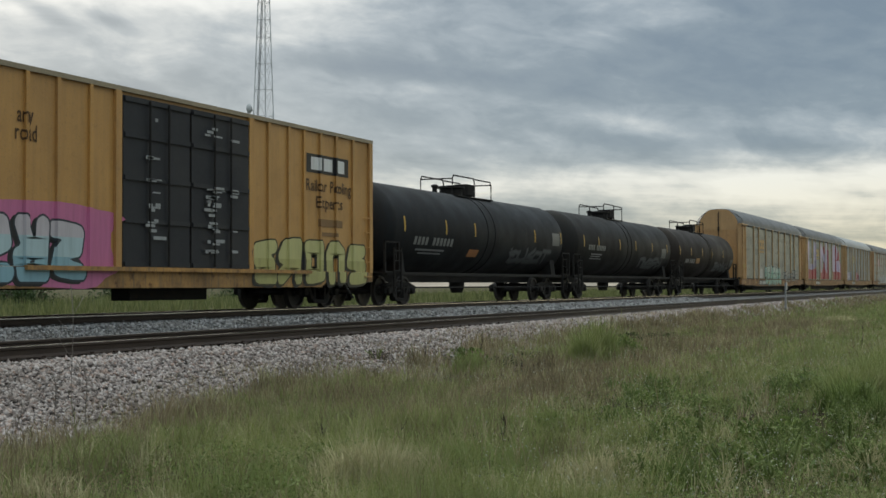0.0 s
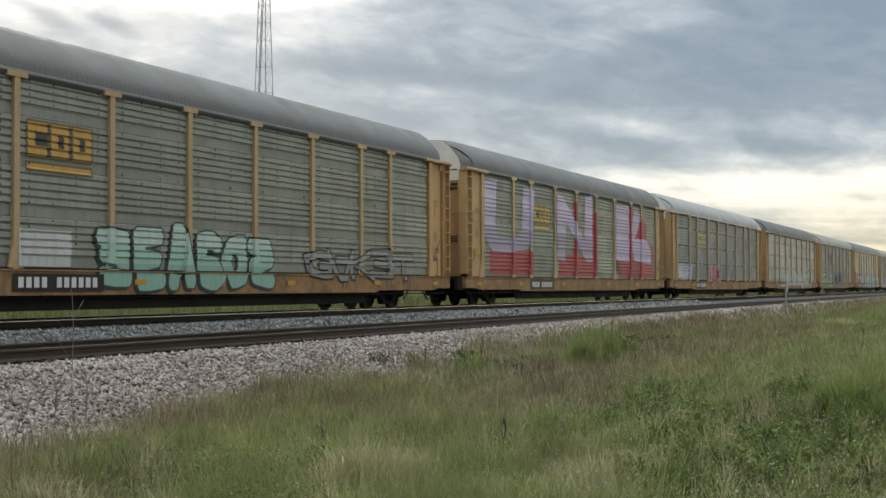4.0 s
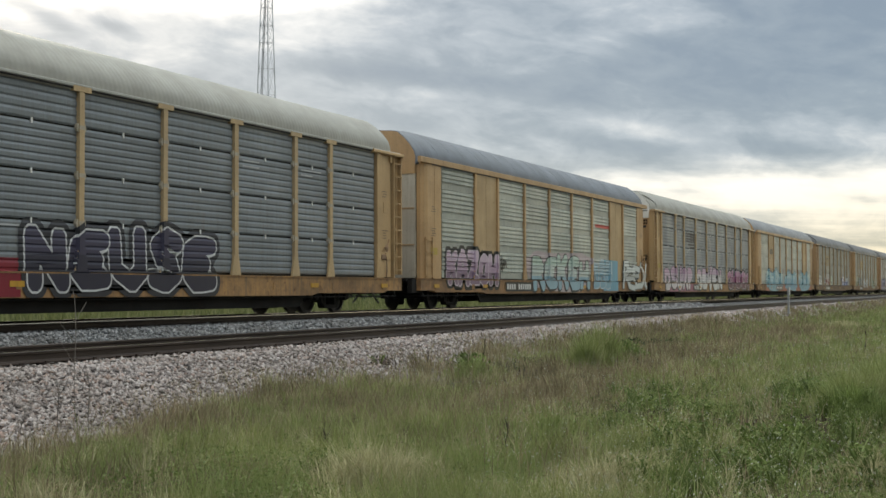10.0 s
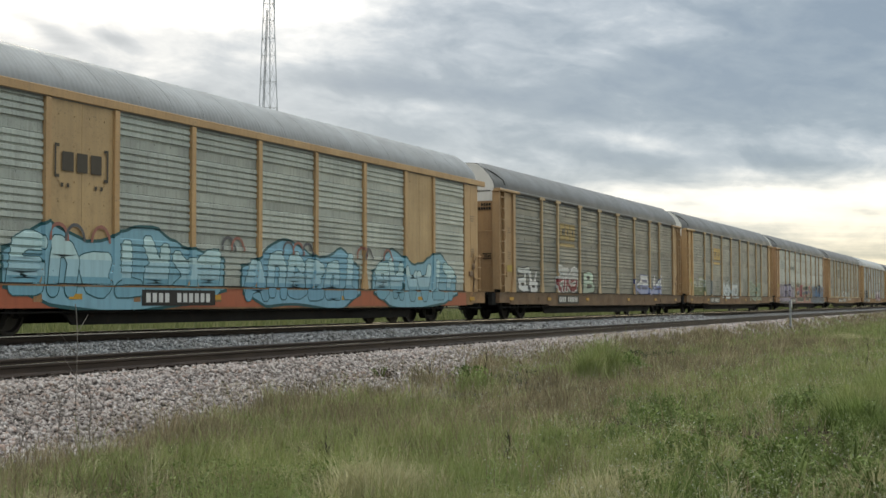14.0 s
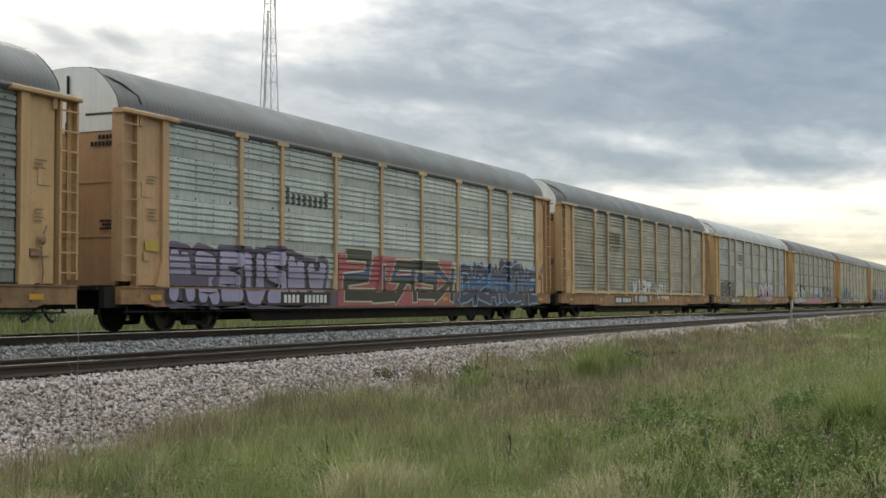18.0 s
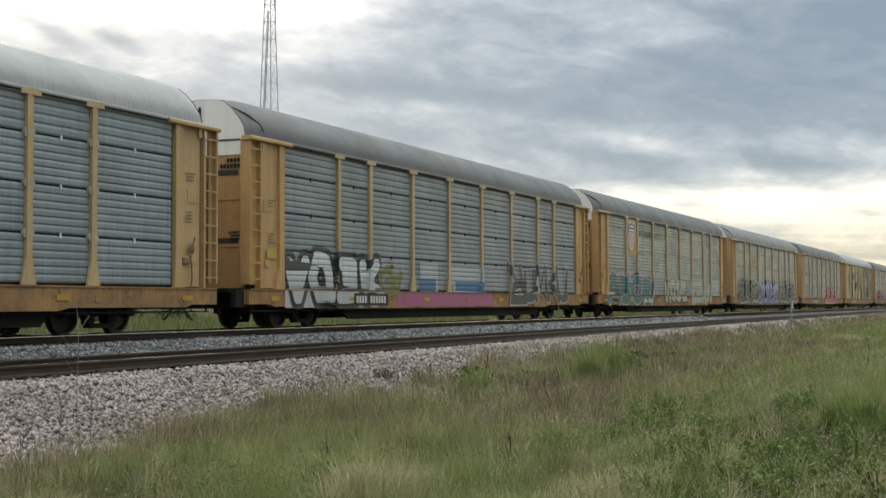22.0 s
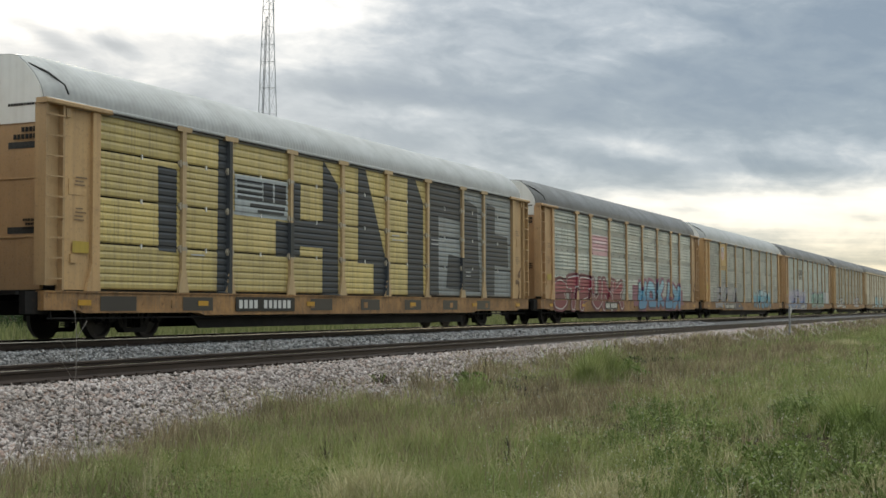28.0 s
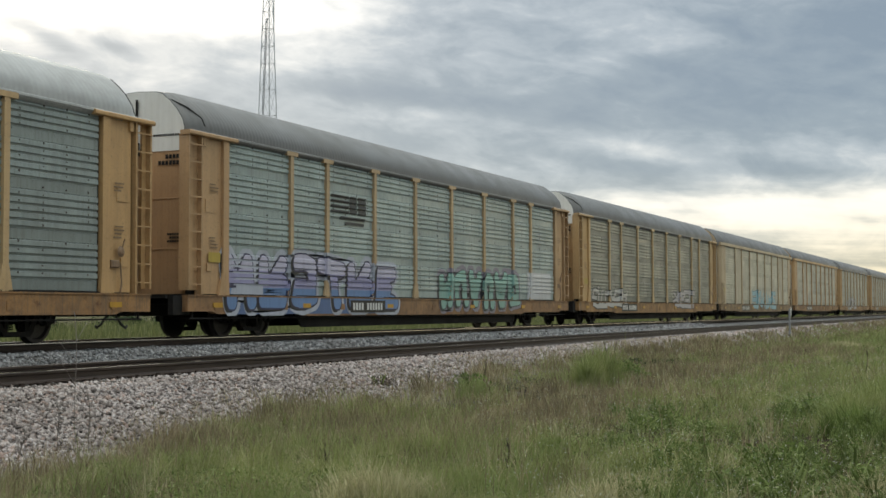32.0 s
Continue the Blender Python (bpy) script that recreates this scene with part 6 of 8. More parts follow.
CARS = {
    1: dict(kind="S", yellow_end=True, panel=(0.22, 0.222, 0.19), roof=ROOF_GREY, yellow=(0.50, 0.312, 0.121), emblems=[("three", *EMB, ORANGE)],
            art=[("fat", "6", -4.6, 2.4, 0.55, 2.1, [(0.24, 0.40, 0.33), (0.34, 0.50, 0.41), (0.44, 0.54, 0.48)], (0.03, 0.05, 0.045), None), ("rects", [(-7.0, -5.4, 1.05, 1.75)], 0, 0, 0, 0, (0.5, 0.5, 0.48), None, None), ("wild", "5", 4.1, 10.6, 0.8, 1.75, [GREY, (0.3, 0.3, 0.28)], BLACK, None)]),
    2: dict(kind="S", panel=(0.19, 0.215, 0.185), roof=ROOF_GREY, emblems=[("three", -6.6, -4.8, 2.9, 3.8, (0.62, 0.40, 0.03))],
            art=[("rects", [(-11.3, -6.7, 1.1, 2.0), (-3.6, 1.5, 1.1, 2.0), (0.95, 1.6, 1.1, 3.9), (-1.6, -1.2, 1.9, 4.2)], 0, 0, 0, 0, (0.36, 0.05, 0.065), None, None),
                 ("poly", [[(5.3, 1.08), (11.6, 1.08), (11.6, 2.0), (4.8, 2.0), (4.85, 1.5)], [(7.05, 2.0), (7.75, 2.0), (7.75, 4.1), (7.6, 4.5), (7.05, 4.5)], [(7.75, 3.0), (9.4, 4.15), (10.3, 3.65), (10.25, 2.95)], [(10.9, 2.0), (11.6, 2.0), (11.6, 2.6), (10.2, 3.05)]], 0, 0, 0, 0, (0.36, 0.05, 0.065), None, None),
                 ("word", "U", -11.9, -6.6, 1.75, 4.35, LILAC, None, None), ("word", "N", -3.9, 1.1, 1.75, 4.4, LILAC, None, None),
                 ("poly", [[(4.72, 1.88), (7.02, 1.82), (7.02, 4.5), (4.75, 4.42)], [(7.35, 3.2), (7.85, 4.35), (9.0, 4.22), (9.0, 3.85), (8.0, 2.95), (7.4, 2.7)], [(7.4, 2.6), (8.0, 2.98), (10.2, 2.98), (11.05, 2.5), (11.05, 1.78), (7.9, 1.9)]], 0, 0, 0, 0, LILAC, None, None),
                 ("tag", "", 4.6, 5.4, 1.1, 1.9, (0.10, 0.12, 0.10), None, None), ("tag", "", 7.7, 8.5, 1.05, 1.6, (0.16, 0.17, 0.14), None, None)]),
    3: dict(kind="H", panel=(0.112, 0.130, 0.134), roof=ROOF_WHITE, slots=True, number=(-7.4, -5.0), emblems=[("three", -6.7, -4.8, 2.95, 3.75, (0.55, 0.47, 0.12))],
            art=[("patch", "", -11.8, -8.3, 1.05, 1.95, (0.42, 0.40, 0.50), None, None), ("wild", "4", -11.6, -8.6, 1.1, 1.85, [(0.6, 0.58, 0.64), (0.5, 0.48, 0.56)], (0.25, 0.24, 0.3), None), ("rects", [(-4.2, -3.75, 1.03, 1.92), (-3.7, -2.2, 1.03, 1.9), (-2.15, -1.5, 1.0, 1.88)], 0, 0, 0, 0, (0.30, 0.03, 0.05), None, None), ("word", "INK", -4.2, -0.75, 1.03, 1.86, (0.31, 0.055, 0.075), (0.44, 0.36, 0.37), None)]),
    4: dict(kind="S", panel=(0.33, 0.355, 0.34), roof=ROOF_GREY, yellow=(0.46, 0.291, 0.135), fade=0.1, strip=0.62,
            art=[("rects", [(-7.0, -4.45, 2.95, 3.85)], 0, 0, 0, 0, (0.60, 0.40, 0.42), None, None), ("rects", [(-6.8, -4.7, 3.45, 3.6), (-6.8, -4.9, 3.15, 3.28)], 0, 0, 0, 0, (0.66, 0.54, 0.55), None, None),
                 ("patch", "", -4.6, 8.0, 0.75, 1.6, (0.37, 0.36, 0.39), None, None), ("arcs", [(x, z, w, h, 0.24) for x, z, w, h in ((-3.6, 0.9, 1.0, 1.0), (-1.5, 1.1, 1.1, 1.1), (0.8, 0.8, 0.9, 1.1), (2.9, 1.0, 1.1, 1.3), (4.9, 0.9, 0.95, 1.2), (7.05, 1.25, 0.72, 1.02))] + [(x, z, w, h, 0.22) for x, z, w, h in ((-3.4, 0.62, 0.8, 0.8), (-1.2, 0.6, 0.9, 0.9), (3.1, 0.6, 0.9, 0.9), (5.2, 0.6, 0.85, 0.95), (7.2, 0.6, 0.95, 0.95), (0.6, 0.6, 0.7, 0.6), (6.9, 0.95, 0.5, 0.85), (4.7, 0.55, 0.5, 0.6), (7.0, 0.58, 0.6, 0.6))], 0, 0, 0, 0, [(0.50, 0.52, 0.47), (0.44, 0.48, 0.40), (0.57, 0.58, 0.54)], None, None), ("poly", [[(8.75, 0.53), (9.05, 0.55), (9.72, 1.95), (9.2, 1.3)], [(-5.2, 0.6), (-4.9, 0.6), (-5.7, 1.9)], [(3.9, 0.55), (4.25, 0.55), (4.0, 2.25)]], 0, 0, 0, 0, (0.56, 0.57, 0.54), None, None)]),
    5: dict(kind="H", panel=(0.125, 0.135, 0.14), roof=ROOF_PALE, slots=True, emblems=[("bars", -6.6, -4.6, 2.75, 3.8, (0.03, 0.03, 0.035))],
            art=[("rects", [(-11.9, -4.4, 0.52, 1.0)], 0, 0, 0, 0, (0.035, 0.15, 0.07), None, None), ("rects", [(-4.4, -3.1, 0.52, 1.25)], 0, 0, 0, 0, MAROON, None, None), ("wild", "6", -11.7, -4.3, 0.95, 2.0, [(0.400, 0.500, 0.410), (0.328, 0.410, 0.336), (0.480, 0.600, 0.492)], BLACK, None),
                 ("fat", "NEUSE", -3.0, 3.5, 0.58, 2.05, [(0.03, 0.028, 0.045), (0.05, 0.045, 0.075)], (0.55, 0.55, 0.54), (0.03, 0.03, 0.036))]),
    6: dict(kind="T", panel=PALE, roof=(0.145, 0.16, 0.185), yellow=TAN, flat={1: TAN, 7: TAN}, number=(-6.1, -3.5),
            art=[("rects", [(5.0, 7.1, 3.35, 3.5)], 0, 0, 0, 0, (0.5, 0.06, 0.05), None, None), ("fat", "KAZOH", -11.5, -6.9, 0.72, 2.05, [(0.20, 0.13, 0.19), (0.36, 0.25, 0.33), (0.50, 0.38, 0.46)], (0.52, 0.44, 0.48), BLACK), ("tag", "", -6.6, -5.9, 1.2, 1.9, (0.03, 0.03, 0.03), None, None),
                 ("patch", "", -3.7, 4.4, 0.6, 2.2, (0.40, 0.33, 0.34), None, None), ("fat", "REKEH", -3.3, 4.05, 0.55, 2.15, [(0.24, 0.38, 0.44), (0.48, 0.54, 0.50), (0.40, 0.50, 0.43)], BLACK, None), ("rects", [(6.0, 8.35, 0.58, 1.95)], 0, 0, 0, 0, (0.13, 0.32, 0.42), None, None), ("fat", "3", 4.5, 7.3, 0.6, 2.0, [(0.20, 0.36, 0.44), (0.34, 0.47, 0.52)], (0.45, 0.52, 0.54), None), ("wild", "4", 9.2, 13.3, 0.58, 1.95, [(0.500, 0.530, 0.510), (0.410, 0.435, 0.418), (0.600, 0.636, 0.612)], (0.05, 0.06, 0.06), None)]),
    7: dict(kind="H", panel=(0.165, 0.18, 0.185), roof=ROOF_PALE, slots=True, emblems=[("bars", -6.5, -4.4, 2.95, 3.8, (0.035, 0.035, 0.04))], number=(-4.8, -3.6),
            art=[("rects", [(-11.0, -4.0, 0.53, 0.95)], 0, 0, 0, 0, (0.30, 0.10, 0.16), None, None), ("fat", "DSURP", -11.4, -4.9, 0.55, 2.0, [(0.58, 0.53, 0.54), (0.55, 0.44, 0.50), (0.50, 0.33, 0.43)], BLACK, None),
                 ("fat", "OBVEN", -3.9, 2.9, 0.52, 2.05, [(0.60, 0.59, 0.56), (0.60, 0.57, 0.56), (0.52, 0.36, 0.46)], BLACK, None), ("tag", "", 3.1, 4.2, 1.1, 1.9, (0.45, 0.45, 0.43), None, None), ("fat", "OHSEK", 4.7, 11.6, 0.62, 1.92, [(0.10, 0.02, 0.05), (0.26, 0.08, 0.16), (0.44, 0.20, 0.34)], (0.55, 0.47, 0.52), (0.02, 0.014, 0.018))]),
    8: dict(kind="T", panel=PALE, roof=(0.25, 0.255, 0.26), yellow=TAN, flat={1: TAN, 7: TAN}, number=(-5.9, -3.4),
            art=[("rects", [(-10.4, 11.9, 0.54, 0.98)], 0, 0, 0, 0, (0.36, 0.10, 0.05), None, None), ("rects", [(-8.6, -8.25, 3.22, 3.60), (-8.15, -7.82, 3.22, 3.60), (-7.72, -7.38, 3.22, 3.60), (-8.82, -8.77, 3.08, 3.74), (-8.77, -8.68, 3.68, 3.74), (-8.77, -8.68, 3.08, 3.14), (-7.21, -7.16, 3.08, 3.74), (-7.30, -7.21, 3.68, 3.74), (-7.30, -7.21, 3.08, 3.14), (-8.64, -8.56, 2.90, 2.98), (-8.46, -8.38, 2.90, 2.98), (-7.6, -7.52, 2.90, 2.98), (-7.42, -7.34, 2.90, 2.98)], 0, 0, 0, 0, (0.06, 0.05, 0.04), None, None), ("fat", "7/0.16", -10.1, -2.9, 0.66, 1.95, [(0.16, 0.34, 0.42), (0.33, 0.50, 0.55), (0.44, 0.60, 0.60)], (0.015, 0.08, 0.09), (0.20, 0.38, 0.46)),
                 ("fat", "6/0.16", -1.9, 4.0, 0.64, 1.90, [(0.15, 0.32, 0.42), (0.30, 0.48, 0.55), (0.40, 0.57, 0.60)], (0.015, 0.08, 0.09), (0.18, 0.36, 0.46)), ("fat", "6/0.16", 5.1, 11.0, 0.64, 1.88, [(0.16, 0.34, 0.42), (0.32, 0.49, 0.55), (0.44, 0.60, 0.60)], (0.015, 0.08, 0.09), (0.20, 0.38, 0.46)),
                 ("arcs", [(x, 1.85, 0.32, 0.36, 0.07) for x in (-8.7, -8.2, -7.4, -2.6, -2.2, 0.2, 0.7, 1.2, 4.3, 4.7, 6.0)], 0, 0, 0, 0, [(0.30, 0.13, 0.10), (0.10, 0.10, 0.11)], None, None)]),
    9: dict(kind="S", sill=0.5, panel=(0.125, 0.13, 0.12), roof=ROOF_GREY, yellow=(0.42, 0.281, 0.135), emblems=[("three", *EMB, (0.36, 0.24, 0.05))],
            art=[("wild", "3", -11.5, -9.5, 1.0, 2.0, [WHITE, (0.5, 0.52, 0.5)], BLACK, None), ("wild", "4", -7.2, -4.6, 1.0, 2.1, [MAROON, (0.4, 0.4, 0.38)], WHITE, None), ("word", "B", -3.6, -2.0, 1.05, 1.9, (0.45, 0.55, 0.45), BLACK, None), ("wild", "4", 4.4, 9.4, 0.95, 1.95, [(0.30, 0.34, 0.52), WHITE], NAVY, None)]),
    10: dict(kind="S", sill=0.7, panel=(0.17, 0.18, 0.17), roof=ROOF_GREY, yellow=(0.50, 0.333, 0.149), number=(-7.6, -5.2), emblems=[("three", -6.4, -4.6, 2.9, 3.85, (0.60, 0.36, 0.03))],
             art=[("wild", "4", -12.2, -8.4, 0.95, 2.0, [(0.10, 0.12, 0.06), (0.42, 0.44, 0.42)], (0.20, 0.24, 0.09), None), ("patch", "", -8.3, -6.2, 1.05, 1.9, (0.22, 0.24, 0.24), None, None), ("wild", "5", -4.1, 0.7, 0.85, 1.85, [(0.60, 0.64, 0.64)], (0.34, 0.42, 0.48), None),
                  ("wild", "4", 4.7, 8.7, 0.75, 1.95, [(0.18, 0.22, 0.16)], (0.34, 0.50, 0.40), None)]),
    11: dict(kind="S", panel=(0.38, 0.405, 0.395), roof=ROOF_GREY, yellow=(0.48, 0.302, 0.149), number=(-7.0, -4.7), emblems=[],
             art=[("rects", [(-6.8 + 0.29 * i, -6.62 + 0.29 * i, 3.15, 3.45 + 0.15 * (i in (0, 7))) for i in range(8)], 0, 0, 0, 0, (0.04, 0.05, 0.05), None, None),
                  ("rects", [(-11.9, 11.9, 0.53, 0.97)], 0, 0, 0, 0, (0.10, 0.07, 0.10), None, None), ("fat", "7", -12.0, -4.7, 0.58, 2.0, [(0.300, 0.270, 0.390), (0.26, 0.235, 0.33), (0.35, 0.32, 0.44)], (0.03, 0.022, 0.04), (0.10, 0.08, 0.13)),
                  ("rects", [(-4.1, 3.9, 0.56, 2.0)], 0, 0, 0, 0, (0.33, 0.085, 0.10), None, None), ("wild", "5", -3.6, 4.0, 0.58, 2.05, [(0.02, 0.025, 0.025), (0.03, 0.035, 0.03), (0.05, 0.08, 0.17), (0.03, 0.035, 0.03)], (0.46, 0.46, 0.33), None),
                  ("wild", "9", 4.5, 12.0, 0.55, 2.0, [(0.02, 0.03, 0.07), (0.04, 0.10, 0.22), (0.03, 0.03, 0.07)], (0.20, 0.36, 0.55), (0.012, 0.014, 0.03))]),
    12: dict(kind="S", ledge=True, panel=(0.15, 0.155, 0.14), roof=ROOF_GREY, yellow=(0.48, 0.322, 0.162), number=(-5.9, -3.4), emblems=[("bars", -6.8, -5.0, 2.95, 3.8, (0.035, 0.035, 0.035))],
             art=[("fat", "4", -2.9, 0.6, 0.62, 1.85, [(0.34, 0.35, 0.35), (0.52, 0.55, 0.56), (0.54, 0.57, 0.58)], (0.07, 0.075, 0.08), None), ("wild", "3", 1.4, 3.7, 0.8, 1.6, [(0.44, 0.45, 0.42)], (0.32, 0.32, 0.3), None)]),
    13: dict(kind="H", panel=(0.19, 0.218, 0.226), roof=ROOF_WHITE, number=(-8.4, -6.0), emblems=[("bars", -6.9, -4.75, 3.0, 3.75, (0.02, 0.02, 0.022), (0.42, 0.44, 0.43))],
             art=[("fat", "KCRAW", -11.9, -7.5, 0.66, 1.95, [(0.02, 0.028, 0.03), (0.035, 0.05, 0.05)], (0.52, 0.53, 0.52), BLACK), ("patch", "", -7.0, -4.6, 1.05, 2.1, (0.38, 0.40, 0.385), None, None), ("fat", "3", -6.8, -4.7, 1.1, 2.0, [(0.43, 0.45, 0.43), (0.47, 0.49, 0.47)], (0.26, 0.28, 0.27), None), ("patch", "", -4.2, 0.5, 1.0, 1.6, (0.34, 0.33, 0.19), None, None), ("fat", "5", -4.0, 0.4, 1.0, 1.65, [(0.40, 0.39, 0.24), (0.44, 0.43, 0.28)], (0.25, 0.25, 0.17), None),
                  ("fat", "5", 1.0, 6.4, 0.66, 2.1, [(0.42, 0.24, 0.31), (0.54, 0.44, 0.49), (0.58, 0.54, 0.56)], (0.04, 0.04, 0.05), None)]),
    14: dict(kind="H", fade=0.8, panel=(0.168, 0.19, 0.195), roof=ROOF_GREY, yellow=(0.52, 0.333, 0.121), slots=True, number=(-8.0, -6.1),
             art=[("rects", [(-5.4, 2.4, 0.55, 0.97)], 0, 0, 0, 0, (0.36, 0.10, 0.20), None, None), ("rects", [(-11.9, -6.6, 0.53, 0.97)], 0, 0, 0, 0, (0.42, 0.43, 0.43), None, None), ("fat", "4", -12.0, -6.3, 0.56, 2.15, [(0.42, 0.44, 0.44), (0.54, 0.57, 0.57)], BLACK, (0.05, 0.055, 0.055)), ("wild", "2", -6.3, -4.9, 0.9, 1.8, [(0.16, 0.16, 0.07)], (0.26, 0.25, 0.12), None), ("rects", [(-3.6, -2.2, 1.0, 1.9), (-1.2, 1.8, 1.0, 1.85)], 0, 0, 0, 0, (0.36, 0.38, 0.40), None, None), ("rects", [(-3.6, -2.4, 1.0, 1.4), (-0.8, 1.6, 1.0, 1.35)], 0, 0, 0, 0, (0.06, 0.14, 0.26), None, None),
                  ("wild", "5", 4.3, 10.9, 0.56, 2.3, [(0.05, 0.055, 0.055), (0.10, 0.105, 0.105)], (0.44, 0.44, 0.42), None)]),
    15: dict(kind="S", panel=(0.255, 0.285, 0.275), roof=ROOF_GREY, yellow=(0.50, 0.312, 0.121), flat={}, number=(-6.0, -4.3), emblems=[("shield", -8.98, -7.22, 2.85, 4.50, RED)], plate=2.9,
             art=[("word", "BUILDING ", -6.65, -4.16, 3.82, 4.12, (0.015, 0.015, 0.018), None, None), ("word", "AMERICA  ", -4.02, -1.82, 3.82, 4.12, (0.015, 0.015, 0.018), None, None),
                  ("wild", "5", -10.4, -4.2, 0.85, 2.1, [(0.210, 0.150, 0.230), (0.172, 0.123, 0.189), (0.252, 0.180, 0.276)], (0.44, 0.38, 0.44), None), ("fat", "ABOR", -12.0, -4.3, 0.54, 2.05, [(0.035, 0.12, 0.125), (0.05, 0.17, 0.175)], (0.42, 0.48, 0.48), (0.02, 0.05, 0.055)), ("fat", "KOSE", -1.8, 2.9, 0.62, 2.05, [(0.38, 0.38, 0.30), (0.46, 0.46, 0.37)], (0.03, 0.035, 0.03), None), ("fat", "4", 3.9, 9.2, 0.56, 2.05, [(0.36, 0.36, 0.295), (0.40, 0.40, 0.33), (0.42, 0.42, 0.345)], (0.34, 0.34, 0.285), None)]),
    16: dict(kind="S", panel=(0.26, 0.275, 0.25), roof=(0.22, 0.22, 0.22), yellow=(0.50, 0.333, 0.162), emblems=[("three", -6.4, -4.7, 2.9, 3.7, (0.55, 0.36, 0.04))], number=(-6.3, -4.5),
             art=[("rects", [(-11.8, 12.0, 0.53, 0.97)], 0, 0, 0, 0, (0.02, 0.025, 0.03), None, None), ("wild", "7", -11.7, -4.5, 0.6, 2.15, [(0.015, 0.03, 0.028), (0.03, 0.06, 0.05), (0.01, 0.012, 0.012)], (0.62, 0.65, 0.63), (0.012, 0.012, 0.014)),
                  ("wild", "8", -4.2, 4.0, 0.6, 2.15, [(0.05, 0.09, 0.26), (0.10, 0.17, 0.38), (0.30, 0.36, 0.48)], (0.60, 0.63, 0.68), (0.03, 0.04, 0.12)), ("wild", "8", 4.5, 12.0, 0.62, 2.15, [(0.02, 0.02, 0.025), (0.05, 0.05, 0.06)], (0.62, 0.62, 0.60), (0.012, 0.012, 0.014))]),
    17: dict(kind="S", panel=(0.20, 0.23, 0.225), roof=ROOF_GREY, yellow=(0.50, 0.333, 0.162),
             art=[("wild", "6", 0.6, 7.8, 0.56, 2.05, [(0.340, 0.050, 0.080), (0.279, 0.041, 0.066), (0.408, 0.060, 0.096)], (0.60, 0.58, 0.56), (0.26, 0.03, 0.05))]),
    18: dict(kind="H", panel=(0.16, 0.175, 0.175), bays={b: (0.55, 0.42, 0.13) for b in range(6)}, roof=ROOF_WHITE, yellow=(0.50, 0.343, 0.162), slots=True, number=(-6.7, -4.2),
             emblems=[("bars", -6.7, -4.4, 2.98, 3.75, (0.03, 0.035, 0.04), (0.34, 0.37, 0.37))],
             art=[("poly", [[(-9.84, 1.9), (-9.17, 1.88), (-9.17, 3.72), (-9.88, 3.75)], [(-7.55, 1.0), (-7.0, 1.0), (-7.0, 4.62), (-7.5, 4.62)], [(-4.88, 1.95), (-4.1, 1.95), (-4.1, 2.82), (-4.88, 2.84)], [(-4.15, 1.95), (-3.66, 1.98), (-3.62, 3.86), (-4.12, 3.88)], [(-3.7, 2.25), (-2.4, 2.25), (-2.4, 2.98), (-3.7, 2.90)], [(-2.45, 1.0), (-1.55, 1.0), (-1.55, 4.0), (-2.42, 4.62)], [(-0.36, 1.92), (1.5, 1.92), (0.9, 3.1), (0.1, 4.62), (-0.34, 4.62)], [(0.62, 1.02), (1.5, 1.02), (1.5, 1.95), (0.62, 1.95)], [(2.95, 1.02), (4.1, 1.02), (4.1, 3.9), (3.5, 4.62), (2.95, 4.62)], [(4.4, 1.05), (5.3, 1.05), (5.3, 3.6), (7.1, 3.5), (7.1, 4.55), (4.5, 4.6)], [(5.9, 1.3), (8.8, 1.2), (8.8, 2.2), (6.1, 2.4)], [(7.3, 1.4), (8.8, 1.4), (8.6, 4.1), (7.5, 4.3)], [(9.4, 2.2), (11.6, 2.1), (11.5, 3.2), (9.5, 3.3)], [(9.4, 1.1), (10.2, 1.1), (10.3, 4.2), (9.5, 4.3)]], 0, 0, 0, 0, (0.034, 0.039, 0.045), None, None), ("rects", [(-11.9 + 2.9 * i, -10.7 + 2.9 * i, 0.6, 0.9) for i in range(8)], 0, 0, 0, 0, (0.05, 0.045, 0.04), None, None)]),
    19: dict(kind="S", fade=0.1, strip=0.66, panel=(0.36, 0.39, 0.37), roof=ROOF_GREY, yellow=(0.48, 0.312, 0.149), number=(-4.9, -3.2),
             art=[("rects", [(-6.75, -4.35, 2.95, 3.82)], 0, 0, 0, 0, (0.56, 0.32, 0.36), None, None), ("rects", [(-6.6, -4.6, 3.45, 3.58), (-6.6, -4.8, 3.12, 3.24)], 0, 0, 0, 0, (0.66, 0.5, 0.52), None, None), 
                  ("fat", "STFUNK", -12.0, -2.0, 0.52, 2.05, [(0.17, 0.025, 0.045), (0.25, 0.035, 0.06)], (0.50, 0.49, 0.48), (0.12, 0.02, 0.035)), ("rects", [(-0.3, 1.0, 0.75, 1.75), (9.0, 9.9, 0.8, 1.6)], 0, 0, 0, 0, (0.20, 0.06, 0.11), None, None), ("fat", "5", 0.6, 9.2, 0.56, 2.15, [(0.06, 0.22, 0.38), (0.12, 0.32, 0.46), (0.25, 0.45, 0.55)], (0.02, 0.03, 0.07), (0.22, 0.07, 0.13))]),
    20: dict(kind="S", panel=(0.215, 0.245, 0.24), roof=ROOF_WHITE, yellow=(0.52, 0.333, 0.135), slots=True, number=(-7.4, -4.9), emblems=[("shield", -8.72, -7.62, 3.4, 4.42, RED)], plate=2.98,
